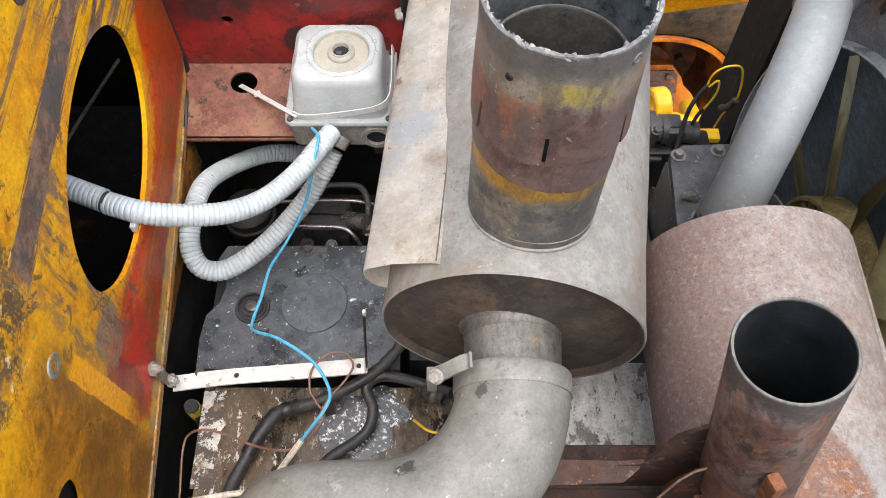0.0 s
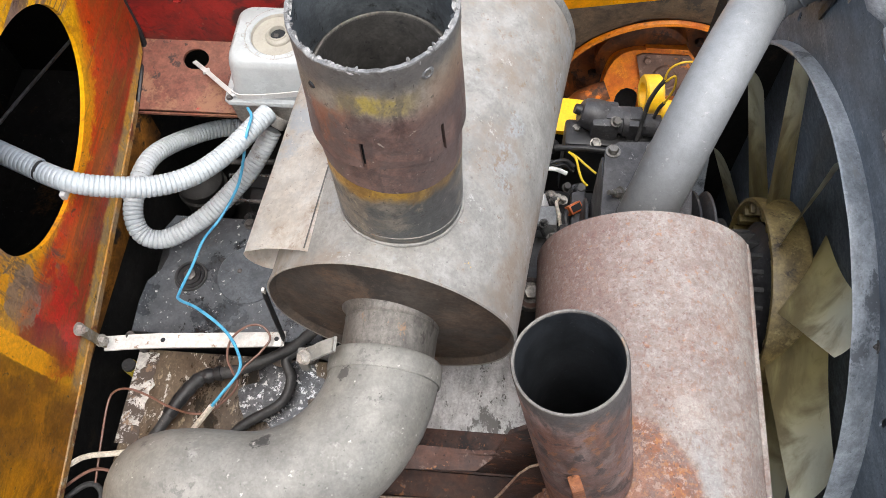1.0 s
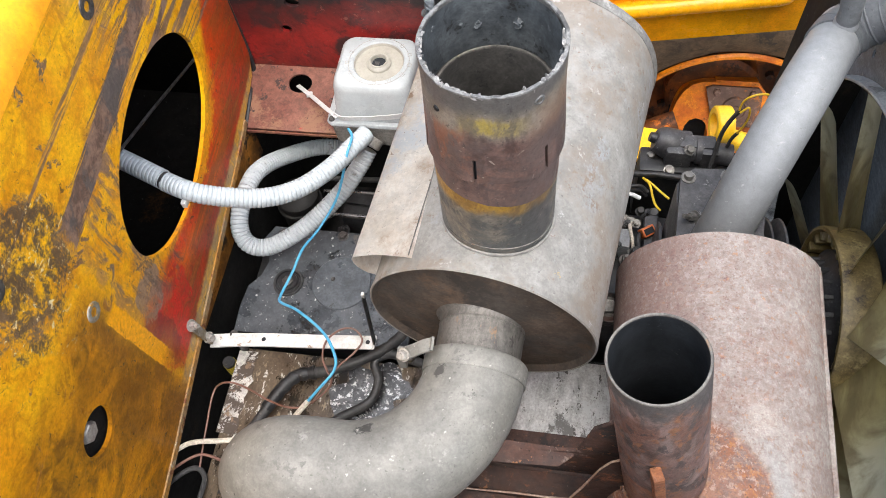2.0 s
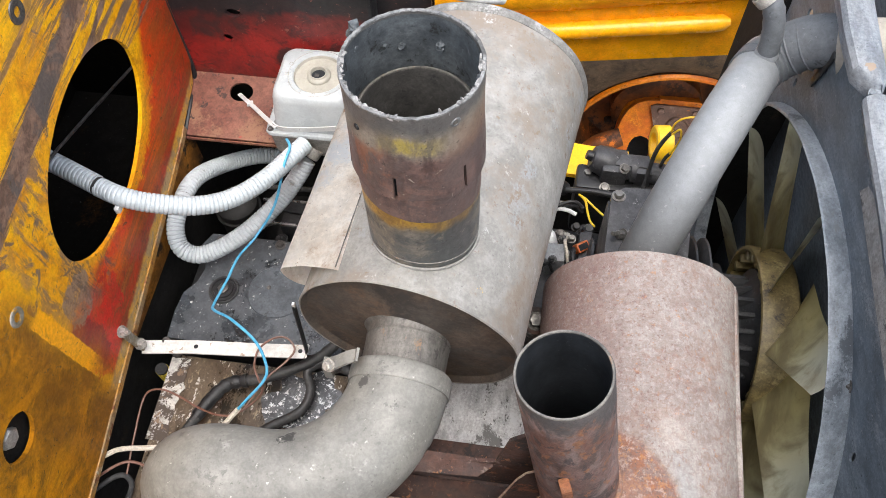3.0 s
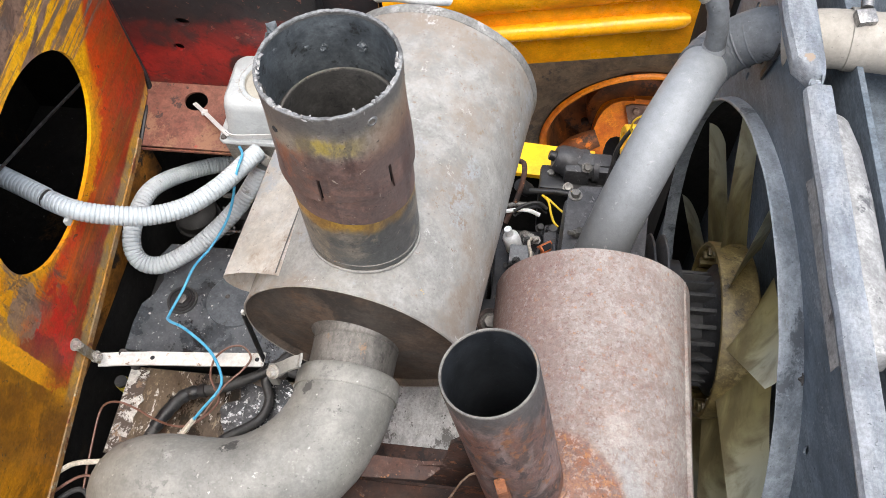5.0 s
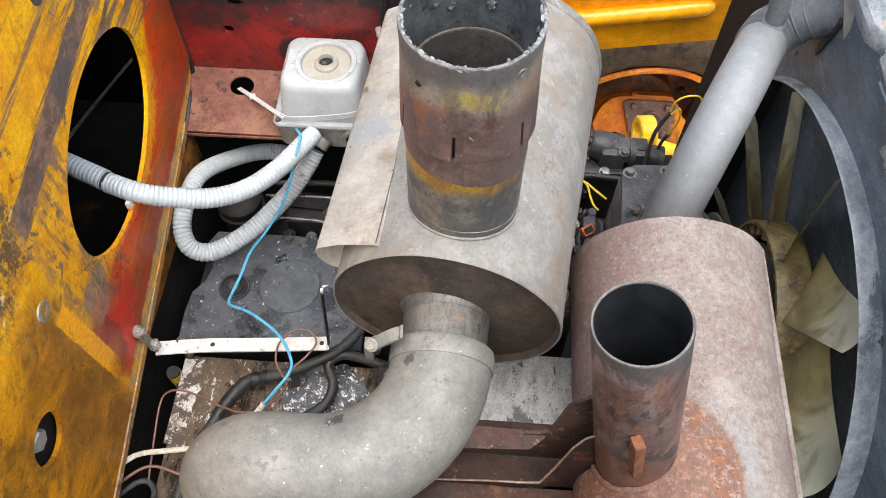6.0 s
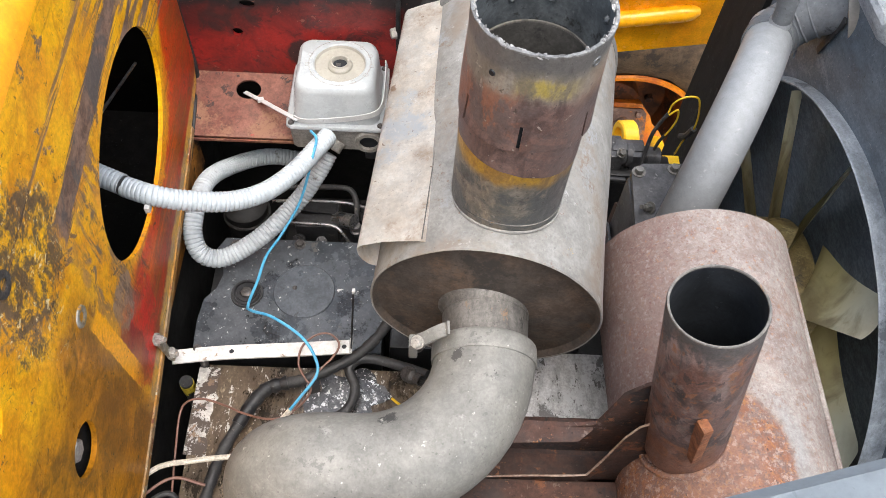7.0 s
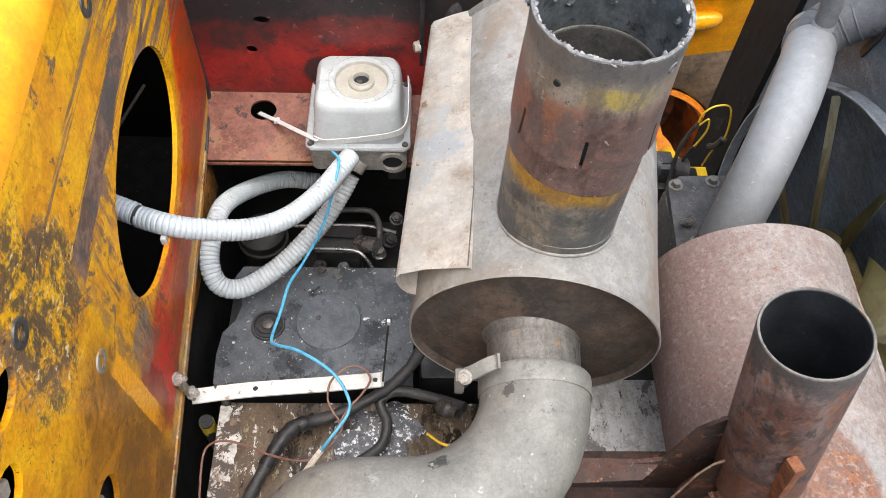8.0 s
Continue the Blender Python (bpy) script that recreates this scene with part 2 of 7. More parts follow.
def red_paint():
    """Red primer with an overspray of black along the top and black soot patches."""
    m, nt, p = nodes_of("red_paint_sooty")
    v = coords(nt)
    x, y, z = split(nt, v)
    big = noise_tex(nt, v, 9, 9, 0.68, None, 0.5)
    mid = noise_tex(nt, v, 42, 9, 0.74, None, 0.6)
    fine = noise_tex(nt, v, 300, 3)
    col = blend(nt, step(nt, big, 0.38, 0.60), (0.31, 0.018, 0.014), (0.15, 0.013, 0.012))
    col = blend(nt, step(nt, mid, 0.52, 0.64, 0, 0.65), col, (0.075, 0.016, 0.014))
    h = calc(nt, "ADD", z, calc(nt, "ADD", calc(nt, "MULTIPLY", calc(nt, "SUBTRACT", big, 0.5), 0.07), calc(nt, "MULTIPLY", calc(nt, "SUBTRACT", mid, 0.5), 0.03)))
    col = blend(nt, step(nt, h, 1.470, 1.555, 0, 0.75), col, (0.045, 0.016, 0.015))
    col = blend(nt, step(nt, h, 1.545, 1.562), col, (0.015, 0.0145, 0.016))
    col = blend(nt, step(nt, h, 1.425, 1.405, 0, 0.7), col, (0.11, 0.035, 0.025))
    soot = step(nt, noise_tex(nt, v, 15, 9, 0.72, (1, 1, 1.3), 0.8), 0.50, 0.60, 0, 0.75)
    col = blend(nt, soot, col, (0.028, 0.018, 0.018))
    wide = calc(nt, "POWER", calc(nt, "MULTIPLY", calc(nt, "SUBTRACT", x, -0.203), 1 / 0.026), 2.0)
    tall = calc(nt, "POWER", calc(nt, "MULTIPLY", calc(nt, "SUBTRACT", z, 1.458), 1 / 0.026), 2.0)
    blot = calc(nt, "ADD", calc(nt, "ADD", wide, tall), calc(nt, "MULTIPLY", calc(nt, "SUBTRACT", mid, 0.5), 3.0))
    col = blend(nt, step(nt, blot, 1.3, 0.8, 0, 0.9), col, (0.018, 0.014, 0.014))
    chips = step(nt, noise_tex(nt, v, 110, 4, 0.65, None, 0.6), 0.65, 0.67, 0, 0.7)
    col = blend(nt, chips, col, (0.25, 0.10, 0.07))
    grain_hs = nt.nodes.new("ShaderNodeHueSaturation")
    link(nt, calc(nt, "MULTIPLY", step(nt, noise_tex(nt, v, 620, 3, 0.7), 0.32, 0.68, 0.93, 1.07), step(nt, noise_tex(nt, v, 230, 5, 0.7), 0.32, 0.68, 0.902, 1.098)), grain_hs.inputs["Value"])
    link(nt, col, grain_hs.inputs["Color"])
    col = grain_hs.outputs["Color"]
    link(nt, col, p.inputs["Base Color"])
    link(nt, step(nt, mid, 0.3, 0.7, 0.35, 0.65), p.inputs["Roughness"])
    relief(nt, p, calc(nt, "ADD", calc(nt, "MULTIPLY", fine, 0.4), mid), 0.25, 0.001)
    return m


def stack_steel(name, low):
    """Heat-tinted steel of the stack. Upper lengths: purple-brown below, sooty grey above, a yellow remnant. Lower length: grey with a yellow-brown band at its top."""
    m, nt, p = nodes_of(name)
    v = coords(nt)
    x, y, z = split(nt, v)
    big = noise_tex(nt, v, 17, 9, 0.66, (1, 1, 0.6), 0.4)
    mid = noise_tex(nt, v, 60, 9, 0.70, (1, 1, 0.45), 0.4)
    fine = noise_tex(nt, v, 260, 4)
    around = noise_tex(nt, v, 11, 8, 0.66, (1, 1, 1.6), 0.5)

    def mul(a, b):
        return calc(nt, "MULTIPLY", a, b)

    def add(a, b):
        return calc(nt, "ADD", a, b)

    def off(a, k):
        return mul(calc(nt, "SUBTRACT", a, 0.5), k)

    h = add(z, add(off(big, 0.05), off(mid, 0.02)))
    grey = blend(nt, step(nt, mid, 0.4, 0.6), (0.135, 0.118, 0.094), (0.225, 0.20, 0.165))
    if low:
        col = blend(nt, step(nt, around, 0.44, 0.56), grey, (0.080, 0.083, 0.082))
        col = blend(nt, step(nt, noise_tex(nt, v, 20, 8, 0.7, (1, 1, 0.5), 0.4), 0.55, 0.64, 0, 0.8), col, (0.27, 0.225, 0.165))
        top = mul(step(nt, add(h, mul(x, 0.10)), 1.738, 1.753), step(nt, around, 0.66, 0.42, 0.45, 1.0))
        col = blend(nt, mul(top, 0.92), col, blend(nt, step(nt, mid, 0.42, 0.58), (0.43, 0.245, 0.022), (0.28, 0.155, 0.03)))
        drip = mul(step(nt, noise_tex(nt, v, 42, 6, 0.65, (1, 1, 0.12), 0.3), 0.60, 0.68), step(nt, h, 1.70, 1.735, 0, 0.75))
        col = blend(nt, drip, col, (0.20, 0.125, 0.045))
    else:
        brown = blend(nt, step(nt, mid, 0.38, 0.6), (0.078, 0.050, 0.045), (0.155, 0.098, 0.084))
        brown = blend(nt, step(nt, around, 0.48, 0.58, 0, 0.85), brown, (0.098, 0.072, 0.066))
        col = blend(nt, step(nt, h, 1.852, 1.876), brown, grey)
        col = blend(nt, step(nt, h, 1.888, 1.904, 0, 0.85), col, (0.088, 0.086, 0.086))
        warm = mul(step(nt, calc(nt, "ABSOLUTE", calc(nt, "SUBTRACT", h, 1.868)), 0.030, 0.006), step(nt, x, 0.115, 0.145))
        col = blend(nt, mul(warm, 0.7), col, (0.20, 0.125, 0.085))
        patch = mul(step(nt, calc(nt, "ABSOLUTE", calc(nt, "SUBTRACT", h, 1.879)), 0.015, 0.005), mul(step(nt, x, 0.062, 0.074), step(nt, add(x, off(mid, 0.04)), 0.130, 0.104)))
        col = blend(nt, mul(patch, step(nt, mid, 0.40, 0.58, 0.10, 0.75)), col, (0.33, 0.25, 0.03))
        rust = mul(step(nt, noise_tex(nt, v, 24, 9, 0.7, (1, 1, 0.6), 0.5), 0.53, 0.60), step(nt, h, 1.882, 1.862))
        col = blend(nt, mul(rust, step(nt, x, 0.10, 0.05, 0.10, 0.75)), col, (0.20, 0.085, 0.05))
    soot = step(nt, noise_tex(nt, v, 30, 9, 0.7, (1, 1, 0.4), 0.5), 0.595, 0.68, 0, 0.6)
    col = blend(nt, soot, col, (0.048, 0.042, 0.040))
    pits = step(nt, noise_tex(nt, v, 170, 4, 0.65), 0.63, 0.67, 0, 0.7)
    col = blend(nt, pits, col, (0.05, 0.04, 0.035))
    nicks = step(nt, noise_tex(nt, v, 120, 3, 0.6, None, 0.8), 0.685, 0.70, 0, 0.8)
    col = blend(nt, mul(nicks, 0.6), col, (0.34, 0.30, 0.25))
    grain_hs = nt.nodes.new("ShaderNodeHueSaturation")
    link(nt, mul(step(nt, noise_tex(nt, v, 620, 3, 0.7), 0.32, 0.68, 1.06, 1.20), step(nt, noise_tex(nt, v, 230, 5, 0.7), 0.32, 0.68, 0.88, 1.12)), grain_hs.inputs["Value"])
    link(nt, col, grain_hs.inputs["Color"])
    col = grain_hs.outputs["Color"]
    link(nt, col, p.inputs["Base Color"])
    p.inputs["Metallic"].default_value = 0.45 if low else 0.2
    link(nt, step(nt, mid, 0.3, 0.7, 0.34, 0.58), p.inputs["Roughness"])
    relief(nt, p, calc(nt, "SUBTRACT", add(mul(fine, 0.4), add(mid, mul(big, 0.6))), mul(pits, 0.5)), 0.4, 0.001)
    return m


def outlet_steel():
    """Scorched pipe: black at the mouth, mottled red-brown and grey-pink rust below."""
    m, nt, p = nodes_of("outlet_pipe_scorched")
    v = coords(nt)
    x, y, z = split(nt, v)
    big = noise_tex(nt, v, 18, 9, 0.68, (1, 1, 0.5), 0.5)
    mid = noise_tex(nt, v, 62, 9, 0.72, (1, 1, 0.4), 0.5)
    fine = noise_tex(nt, v, 300, 4)
    h = calc(nt, "ADD", z, calc(nt, "ADD", calc(nt, "MULTIPLY", calc(nt, "SUBTRACT", big, 0.5), 0.19), calc(nt, "MULTIPLY", calc(nt, "SUBTRACT", mid, 0.5), 0.06)))
    col = blend(nt, step(nt, mid, 0.38, 0.58), (0.060, 0.040, 0.036), (0.135, 0.085, 0.075))
    col = blend(nt, step(nt, big, 0.48, 0.58, 0, 0.8), col, (0.100, 0.056, 0.050))
    col = blend(nt, step(nt, noise_tex(nt, v, 24, 9, 0.7, (1, 1, 0.45), 0.5), 0.54, 0.585, 0, 0.7), col, (0.135, 0.062, 0.044))
    col = blend(nt, step(nt, noise_tex(nt, v, 14, 9, 0.62, (1, 1, 1.3), 1.0), 0.53, 0.64, 0, 0.85), col, (0.032, 0.029, 0.030))
    col = blend(nt, step(nt, noise_tex(nt, v, 16, 8, 0.62, (1, 1, 0.9), 1.2), 0.56, 0.68, 0, 0.7), col, (0.20, 0.078, 0.036))
    col = blend(nt, step(nt, noise_tex(nt, v, 13, 8, 0.62, (1, 1, 0.8), 0.8), 0.54, 0.64, 0, 0.8), col, (0.215, 0.150, 0.138))
    col = blend(nt, step(nt, noise_tex(nt, v, 48, 7, 0.65, (1, 1, 0.7), 0.6), 0.52, 0.60, 0, 0.5), col, (0.180, 0.140, 0.130))
    col = blend(nt, step(nt, noise_tex(nt, v, 60, 7, 0.65, (1.1, 1, 0.6), 0.6), 0.54, 0.60, 0, 0.75), col, (0.034, 0.032, 0.034))
    col = blend(nt, step(nt, noise_tex(nt, v, 90, 6, 0.6, (1, 1.2, 0.8), 0.4), 0.57, 0.63, 0, 0.7), col, (0.21, 0.090, 0.040))
    col = blend(nt, step(nt, h, 1.742, 1.768, 0, 0.9), col, (0.050, 0.048, 0.048))
    col = blend(nt, step(nt, h, 1.60, 1.575, 0, 0.6), col, (0.135, 0.056, 0.03))
    grain_hs = nt.nodes.new("ShaderNodeHueSaturation")
    link(nt, calc(nt, "MULTIPLY", step(nt, noise_tex(nt, v, 620, 3, 0.7), 0.32, 0.68, 0.88, 1.12), step(nt, noise_tex(nt, v, 230, 5, 0.7), 0.32, 0.68, 0.818, 1.182)), grain_hs.inputs["Value"])
    link(nt, col, grain_hs.inputs["Color"])
    col = grain_hs.outputs["Color"]
    link(nt, col, p.inputs["Base Color"])
    p.inputs["Metallic"].default_value = 0.15
    link(nt, step(nt, mid, 0.3, 0.7, 0.42, 0.75), p.inputs["Roughness"])
    relief(nt, p, calc(nt, "ADD", calc(nt, "MULTIPLY", fine, 0.5), mid), 0.4, 0.001)
    return m


def banded(name, stops, wobble=0.02, scale=24.0, rough=0.55, metal=0.4, bump=0.25, spots=(), lean=(0, 0), grain=220):
    """Bands of colour one above the other (height, colour), with a wavy border between them."""
    m, nt, p = nodes_of(name)
    v = coords(nt)
    x, y, z = split(nt, v)
    big = noise_tex(nt, v, scale, 8, 0.65, (1, 1, 1.6), 0.3)
    fine = noise_tex(nt, v, grain, 4)
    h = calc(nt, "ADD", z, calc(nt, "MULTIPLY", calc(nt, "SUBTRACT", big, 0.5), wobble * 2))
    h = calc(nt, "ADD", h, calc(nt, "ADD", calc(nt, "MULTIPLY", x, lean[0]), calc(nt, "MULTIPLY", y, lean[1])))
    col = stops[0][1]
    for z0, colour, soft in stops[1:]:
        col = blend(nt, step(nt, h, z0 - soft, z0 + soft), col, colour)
    tone = calc(nt, "MULTIPLY", step(nt, noise_tex(nt, v, 70, 6, 0.7), 0.3, 0.7, 0.9, 1.1), step(nt, noise_tex(nt, v, 620, 3, 0.7), 0.32, 0.68, 0.93, 1.07))
    hs = nt.nodes.new("ShaderNodeHueSaturation")
    link(nt, tone, hs.inputs["Value"])
    link(nt, col, hs.inputs["Color"])
    col = hs.outputs["Color"]
    for colour, sc, lo, hi, amount in spots:
        col = blend(nt, calc(nt, "MULTIPLY", step(nt, noise_tex(nt, v, sc, 8, 0.7, None, 0.4), lo, hi), amount), col, colour)
    link(nt, col, p.inputs["Base Color"])
    p.inputs["Metallic"].default_value = metal
    link(nt, step(nt, big, 0.3, 0.7, rough - 0.12, rough + 0.15), p.inputs["Roughness"])
    relief(nt, p, calc(nt, "ADD", fine, big), bump, 0.001)
    return m


def tank_skin():
    """Pinkish heat-scaled steel, pitted, with fresh orange rust around the foot of the outlet pipe."""
    m, nt, p = nodes_of("scaled_pink_steel")
    v = coords(nt)
    x, y, z = split(nt, v)
    big = noise_tex(nt, v, 13, 9, 0.7, None, 0.4)
    mid = noise_tex(nt, v, 60, 8, 0.75)
    fine = noise_tex(nt, v, 380, 5, 0.7)
    pits = noise_tex(nt, v, 420, 5, 0.7)
    col = blend(nt, step(nt, big, 0.38, 0.60), (0.205, 0.173, 0.155), (0.262, 0.236, 0.213))
    col = blend(nt, step(nt, mid, 0.44, 0.62, 0, 0.6), col, (0.165, 0.115, 0.102))
    flank = calc(nt, "SUBTRACT", 0.335, calc(nt, "ADD", x, calc(nt, "MULTIPLY", calc(nt, "SUBTRACT", mid, 0.5), 0.16)))
    col = blend(nt, step(nt, flank, -0.01, 0.075, 0, 0.75), col, (0.155, 0.088, 0.076))
    col = blend(nt, step(nt, noise_tex(nt, v, 260, 7, 0.75, None, 0.2), 0.55, 0.62, 0, 0.35), col, (0.34, 0.315, 0.295))
    col = blend(nt, step(nt, pits, 0.57, 0.65, 0, 0.3), col, (0.095, 0.058, 0.048))
    col = blend(nt, step(nt, noise_tex(nt, v, 9, 9, 0.72, None, 0.5), 0.52, 0.64, 0, 0.6), col, (0.215, 0.145, 0.115))
    col = blend(nt, step(nt, noise_tex(nt, v, 120, 5, 0.7), 0.60, 0.66, 0, 0.7), col, (0.27, 0.135, 0.07))
    scale = noise_tex(nt, v, 270, 6, 0.62, None, 0.3)
    scabs = calc(nt, "MULTIPLY", step(nt, scale, 0.56, 0.68), step(nt, calc(nt, "SUBTRACT", 0.40, calc(nt, "ADD", x, calc(nt, "MULTIPLY", calc(nt, "SUBTRACT", big, 0.5), 0.25))), -0.03, 0.05, 0.08, 0.6))
    col = blend(nt, scabs, col, (0.115, 0.046, 0.036))
    white = calc(nt, "MULTIPLY", step(nt, noise_tex(nt, v, 15, 10, 0.76, None, 0.2), 0.50, 0.68), step(nt, calc(nt, "SUBTRACT", x, 0.35), 0.0, 0.03))
    col = blend(nt, calc(nt, "MULTIPLY", white, 0.5), col, (0.375, 0.350, 0.322))
    def away(cx, cy, jitter):
        """Distance from a place on the skin, with a ragged edge."""
        dx = calc(nt, "POWER", calc(nt, "SUBTRACT", x, cx), 2.0)
        dy = calc(nt, "POWER", calc(nt, "SUBTRACT", y, cy), 2.0)
        d = calc(nt, "SQRT", calc(nt, "ADD", dx, dy))
        d = calc(nt, "ADD", d, calc(nt, "MULTIPLY", calc(nt, "SUBTRACT", mid, 0.5), jitter))
        return calc(nt, "ADD", d, calc(nt, "MULTIPLY", calc(nt, "SUBTRACT", big, 0.5), jitter * 0.6))

    d = away(0.305, 0.165, 0.045)
    col = blend(nt, step(nt, noise_tex(nt, v, 125, 6, 0.62, None, 0.4), 0.53, 0.61, 0, 0.42), col, (0.155, 0.082, 0.062))
    col = blend(nt, step(nt, noise_tex(nt, v, 140, 6, 0.62, (1.2, 1.0, 1.0), 0.4), 0.54, 0.63, 0, 0.28), col, (0.345, 0.325, 0.308))
    col = blend(nt, step(nt, noise_tex(nt, v, 32, 7, 0.65, (1.0, 1.3, 1.0), 0.6), 0.52, 0.64, 0, 0.5), col, (0.175, 0.128, 0.112))
    halo = calc(nt, "MULTIPLY", step(nt, d, 0.120, 0.095), step(nt, x, 0.37, 0.39))
    col = blend(nt, calc(nt, "MULTIPLY", halo, 0.55), col, (0.24, 0.245, 0.24))
    col = blend(nt, step(nt, away(0.376, 0.256, 0.022), 0.026, 0.008, 0, 0.35), col, (0.36, 0.315, 0.275))
    rust = step(nt, d, 0.090, 0.078)
    rust_col = blend(nt, step(nt, mid, 0.38, 0.6), (0.105, 0.046, 0.032), (0.205, 0.084, 0.042))
    rust_col = blend(nt, step(nt, noise_tex(nt, v, 150, 6, 0.7), 0.52, 0.60, 0, 0.8), rust_col, (0.33, 0.235, 0.195))
    rust_col = blend(nt, step(nt, noise_tex(nt, v, 190, 5, 0.7), 0.53, 0.61, 0, 0.75), rust_col, (0.30, 0.125, 0.034))
    rust_col = blend(nt, step(nt, noise_tex(nt, v, 230, 4, 0.6), 0.60, 0.66), rust_col, (0.065, 0.032, 0.025))
    rust_col = blend(nt, step(nt, d, 0.065, 0.040, 0, 0.35), rust_col, blend(nt, step(nt, mid, 0.42, 0.58), (0.15, 0.085, 0.066), (0.235, 0.165, 0.138)))
    col = blend(nt, calc(nt, "MULTIPLY", rust, step(nt, mid, 0.34, 0.60, 0.6, 1.0)), col, rust_col)
    grain_hs = nt.nodes.new("ShaderNodeHueSaturation")
    link(nt, calc(nt, "MULTIPLY", step(nt, noise_tex(nt, v, 620, 3, 0.7), 0.32, 0.68, 0.93, 1.07), step(nt, noise_tex(nt, v, 230, 5, 0.7), 0.32, 0.68, 0.89, 1.11)), grain_hs.inputs["Value"])
    link(nt, col, grain_hs.inputs["Color"])
    col = grain_hs.outputs["Color"]
    link(nt, col, p.inputs["Base Color"])
    p.inputs["Roughness"].default_value = 0.72
    p.inputs["Metallic"].default_value = 0.1
    relief(nt, p, calc(nt, "ADD", calc(nt, "MULTIPLY", fine, 0.6), calc(nt, "ADD", mid, calc(nt, "MULTIPLY", step(nt, pits, 0.6, 0.68), -0.8))), 0.8, 0.0015)
    return m


YELLOW_PANEL = panel_paint()
RED = red_paint()
TANK = tank_skin()
RED_SHELF = surface("red_shelf_grimy", (0.175, 0.066, 0.042), (0.135, 0.043, 0.029), 16, 0.6, spots=(((0.235, 0.115, 0.066), 12, 0.53, 0.62, 0.7), ((0.055, 0.032, 0.027), 46, 0.60, 0.64, 0.8), ((0.36, 0.02, 0.02), 14, 0.58, 0.64, 0.6)))
YELLOW = surface("yellow_machine_paint", (0.90, 0.405, 0.008), (0.82, 0.315, 0.006), 6, 0.35, bump=0.08, spots=(((0.45, 0.20, 0.02), 9, 0.62, 0.75, 0.5), ((0.12, 0.07, 0.03), 60, 0.66, 0.72, 0.7)), vary=0.5)
AMBER = surface("yellow_paint_grimy", (0.36, 0.135, 0.010), (0.16, 0.062, 0.009), 14, 0.6, spots=(((0.02, 0.013, 0.009), 18, 0.50, 0.60, 0.8),))
BARE_EDGE = surface("bare_tan_edge", (0.27, 0.18, 0.095), (0.36, 0.17, 0.03), 26, 0.6, spots=(((0.16, 0.05, 0.02), 32, 0.55, 0.62, 0.7), ((0.42, 0.36, 0.26), 40, 0.6, 0.64, 0.7)))
ORANGE = surface("orange_wheel_paint", (0.66, 0.200, 0.003), (0.46, 0.105, 0.004), 11, 0.45, spots=(((0.10, 0.045, 0.025), 10, 0.58, 0.66, 0.8), ((0.70, 0.26, 0.006), 9, 0.58, 0.66, 0.5)), vary=0.7)
RING_YELLOW = surface("lemon_yellow_paint", (0.92, 0.56, 0.016), (0.86, 0.46, 0.012), 8, 0.4, bump=0.05, spots=(((0.30, 0.14, 0.02), 14, 0.64, 0.72, 0.6),), vary=0.4)
KNUCKLE_BROWN = surface("brown_greasy_casting", (0.135, 0.075, 0.055), (0.085, 0.05, 0.038), 16, 0.5, spots=(((0.22, 0.145, 0.11), 22, 0.56, 0.64, 0.5), ((0.45, 0.14, 0.01), 12, 0.60, 0.66, 0.5)), vary=0.6)
PILLAR = surface("brown_black_pillar_paint", (0.010, 0.0096, 0.0095), (0.017, 0.016, 0.0155), 9, 0.7, spots=(((0.036, 0.034, 0.033), 18, 0.58, 0.68, 0.7),), stretch=(1, 1, 0.3), spec=0.2)
# Orange browned by stains and by the dish's shade, put into the colour.
RIM_BROWN = surface("brown_shaded_rim_inside", (0.27, 0.072, 0.007), (0.075, 0.028, 0.011), 6, 0.6, spots=(((0.05, 0.025, 0.015), 11, 0.52, 0.60, 0.8), ((0.62, 0.16, 0.006), 10, 0.60, 0.68, 0.5)), vary=0.5)
TYRE = surface("muddy_tyre_rubber", (0.110, 0.072, 0.040), (0.064, 0.043, 0.027), 11, 0.85, spots=(((0.105, 0.075, 0.046), 16, 0.55, 0.63, 0.9), ((0.03, 0.022, 0.016), 14, 0.56, 0.62, 0.8)))
MUFFLER = surface("aluminised_steel_weathered", (0.262, 0.254, 0.236), (0.213, 0.205, 0.188), 6, 0.55, 0.1, spots=(((0.200, 0.165, 0.132), 7, 0.47, 0.64, 0.6), ((0.255, 0.268, 0.275), 10, 0.54, 0.66, 0.45), ((0.19, 0.145, 0.108), 40, 0.58, 0.68, 0.6), ((0.37, 0.36, 0.34), 30, 0.62, 0.68, 0.5), ((0.19, 0.145, 0.115), 50, 0.62, 0.67, 0.7)), bump=0.14, speck=0.5, vary=0.7, marks=(((0.152, 0.365, 1.626), 0.0065, (0.62, 0.40, 0.08)), ((0.1554, 0.349, 1.618), 0.0055, (0.62, 0.61, 0.59)), ((0.078, 0.358, 1.638), 0.011, (0.36, 0.39, 0.41))))
REAR_RIM = surface("worn_rear_rim", (0.20, 0.195, 0.18), (0.15, 0.145, 0.135), 14, 0.5, 0.15, spots=(((0.30, 0.295, 0.28), 30, 0.57, 0.64, 0.5), ((0.08, 0.078, 0.075), 24, 0.58, 0.66, 0.6)))
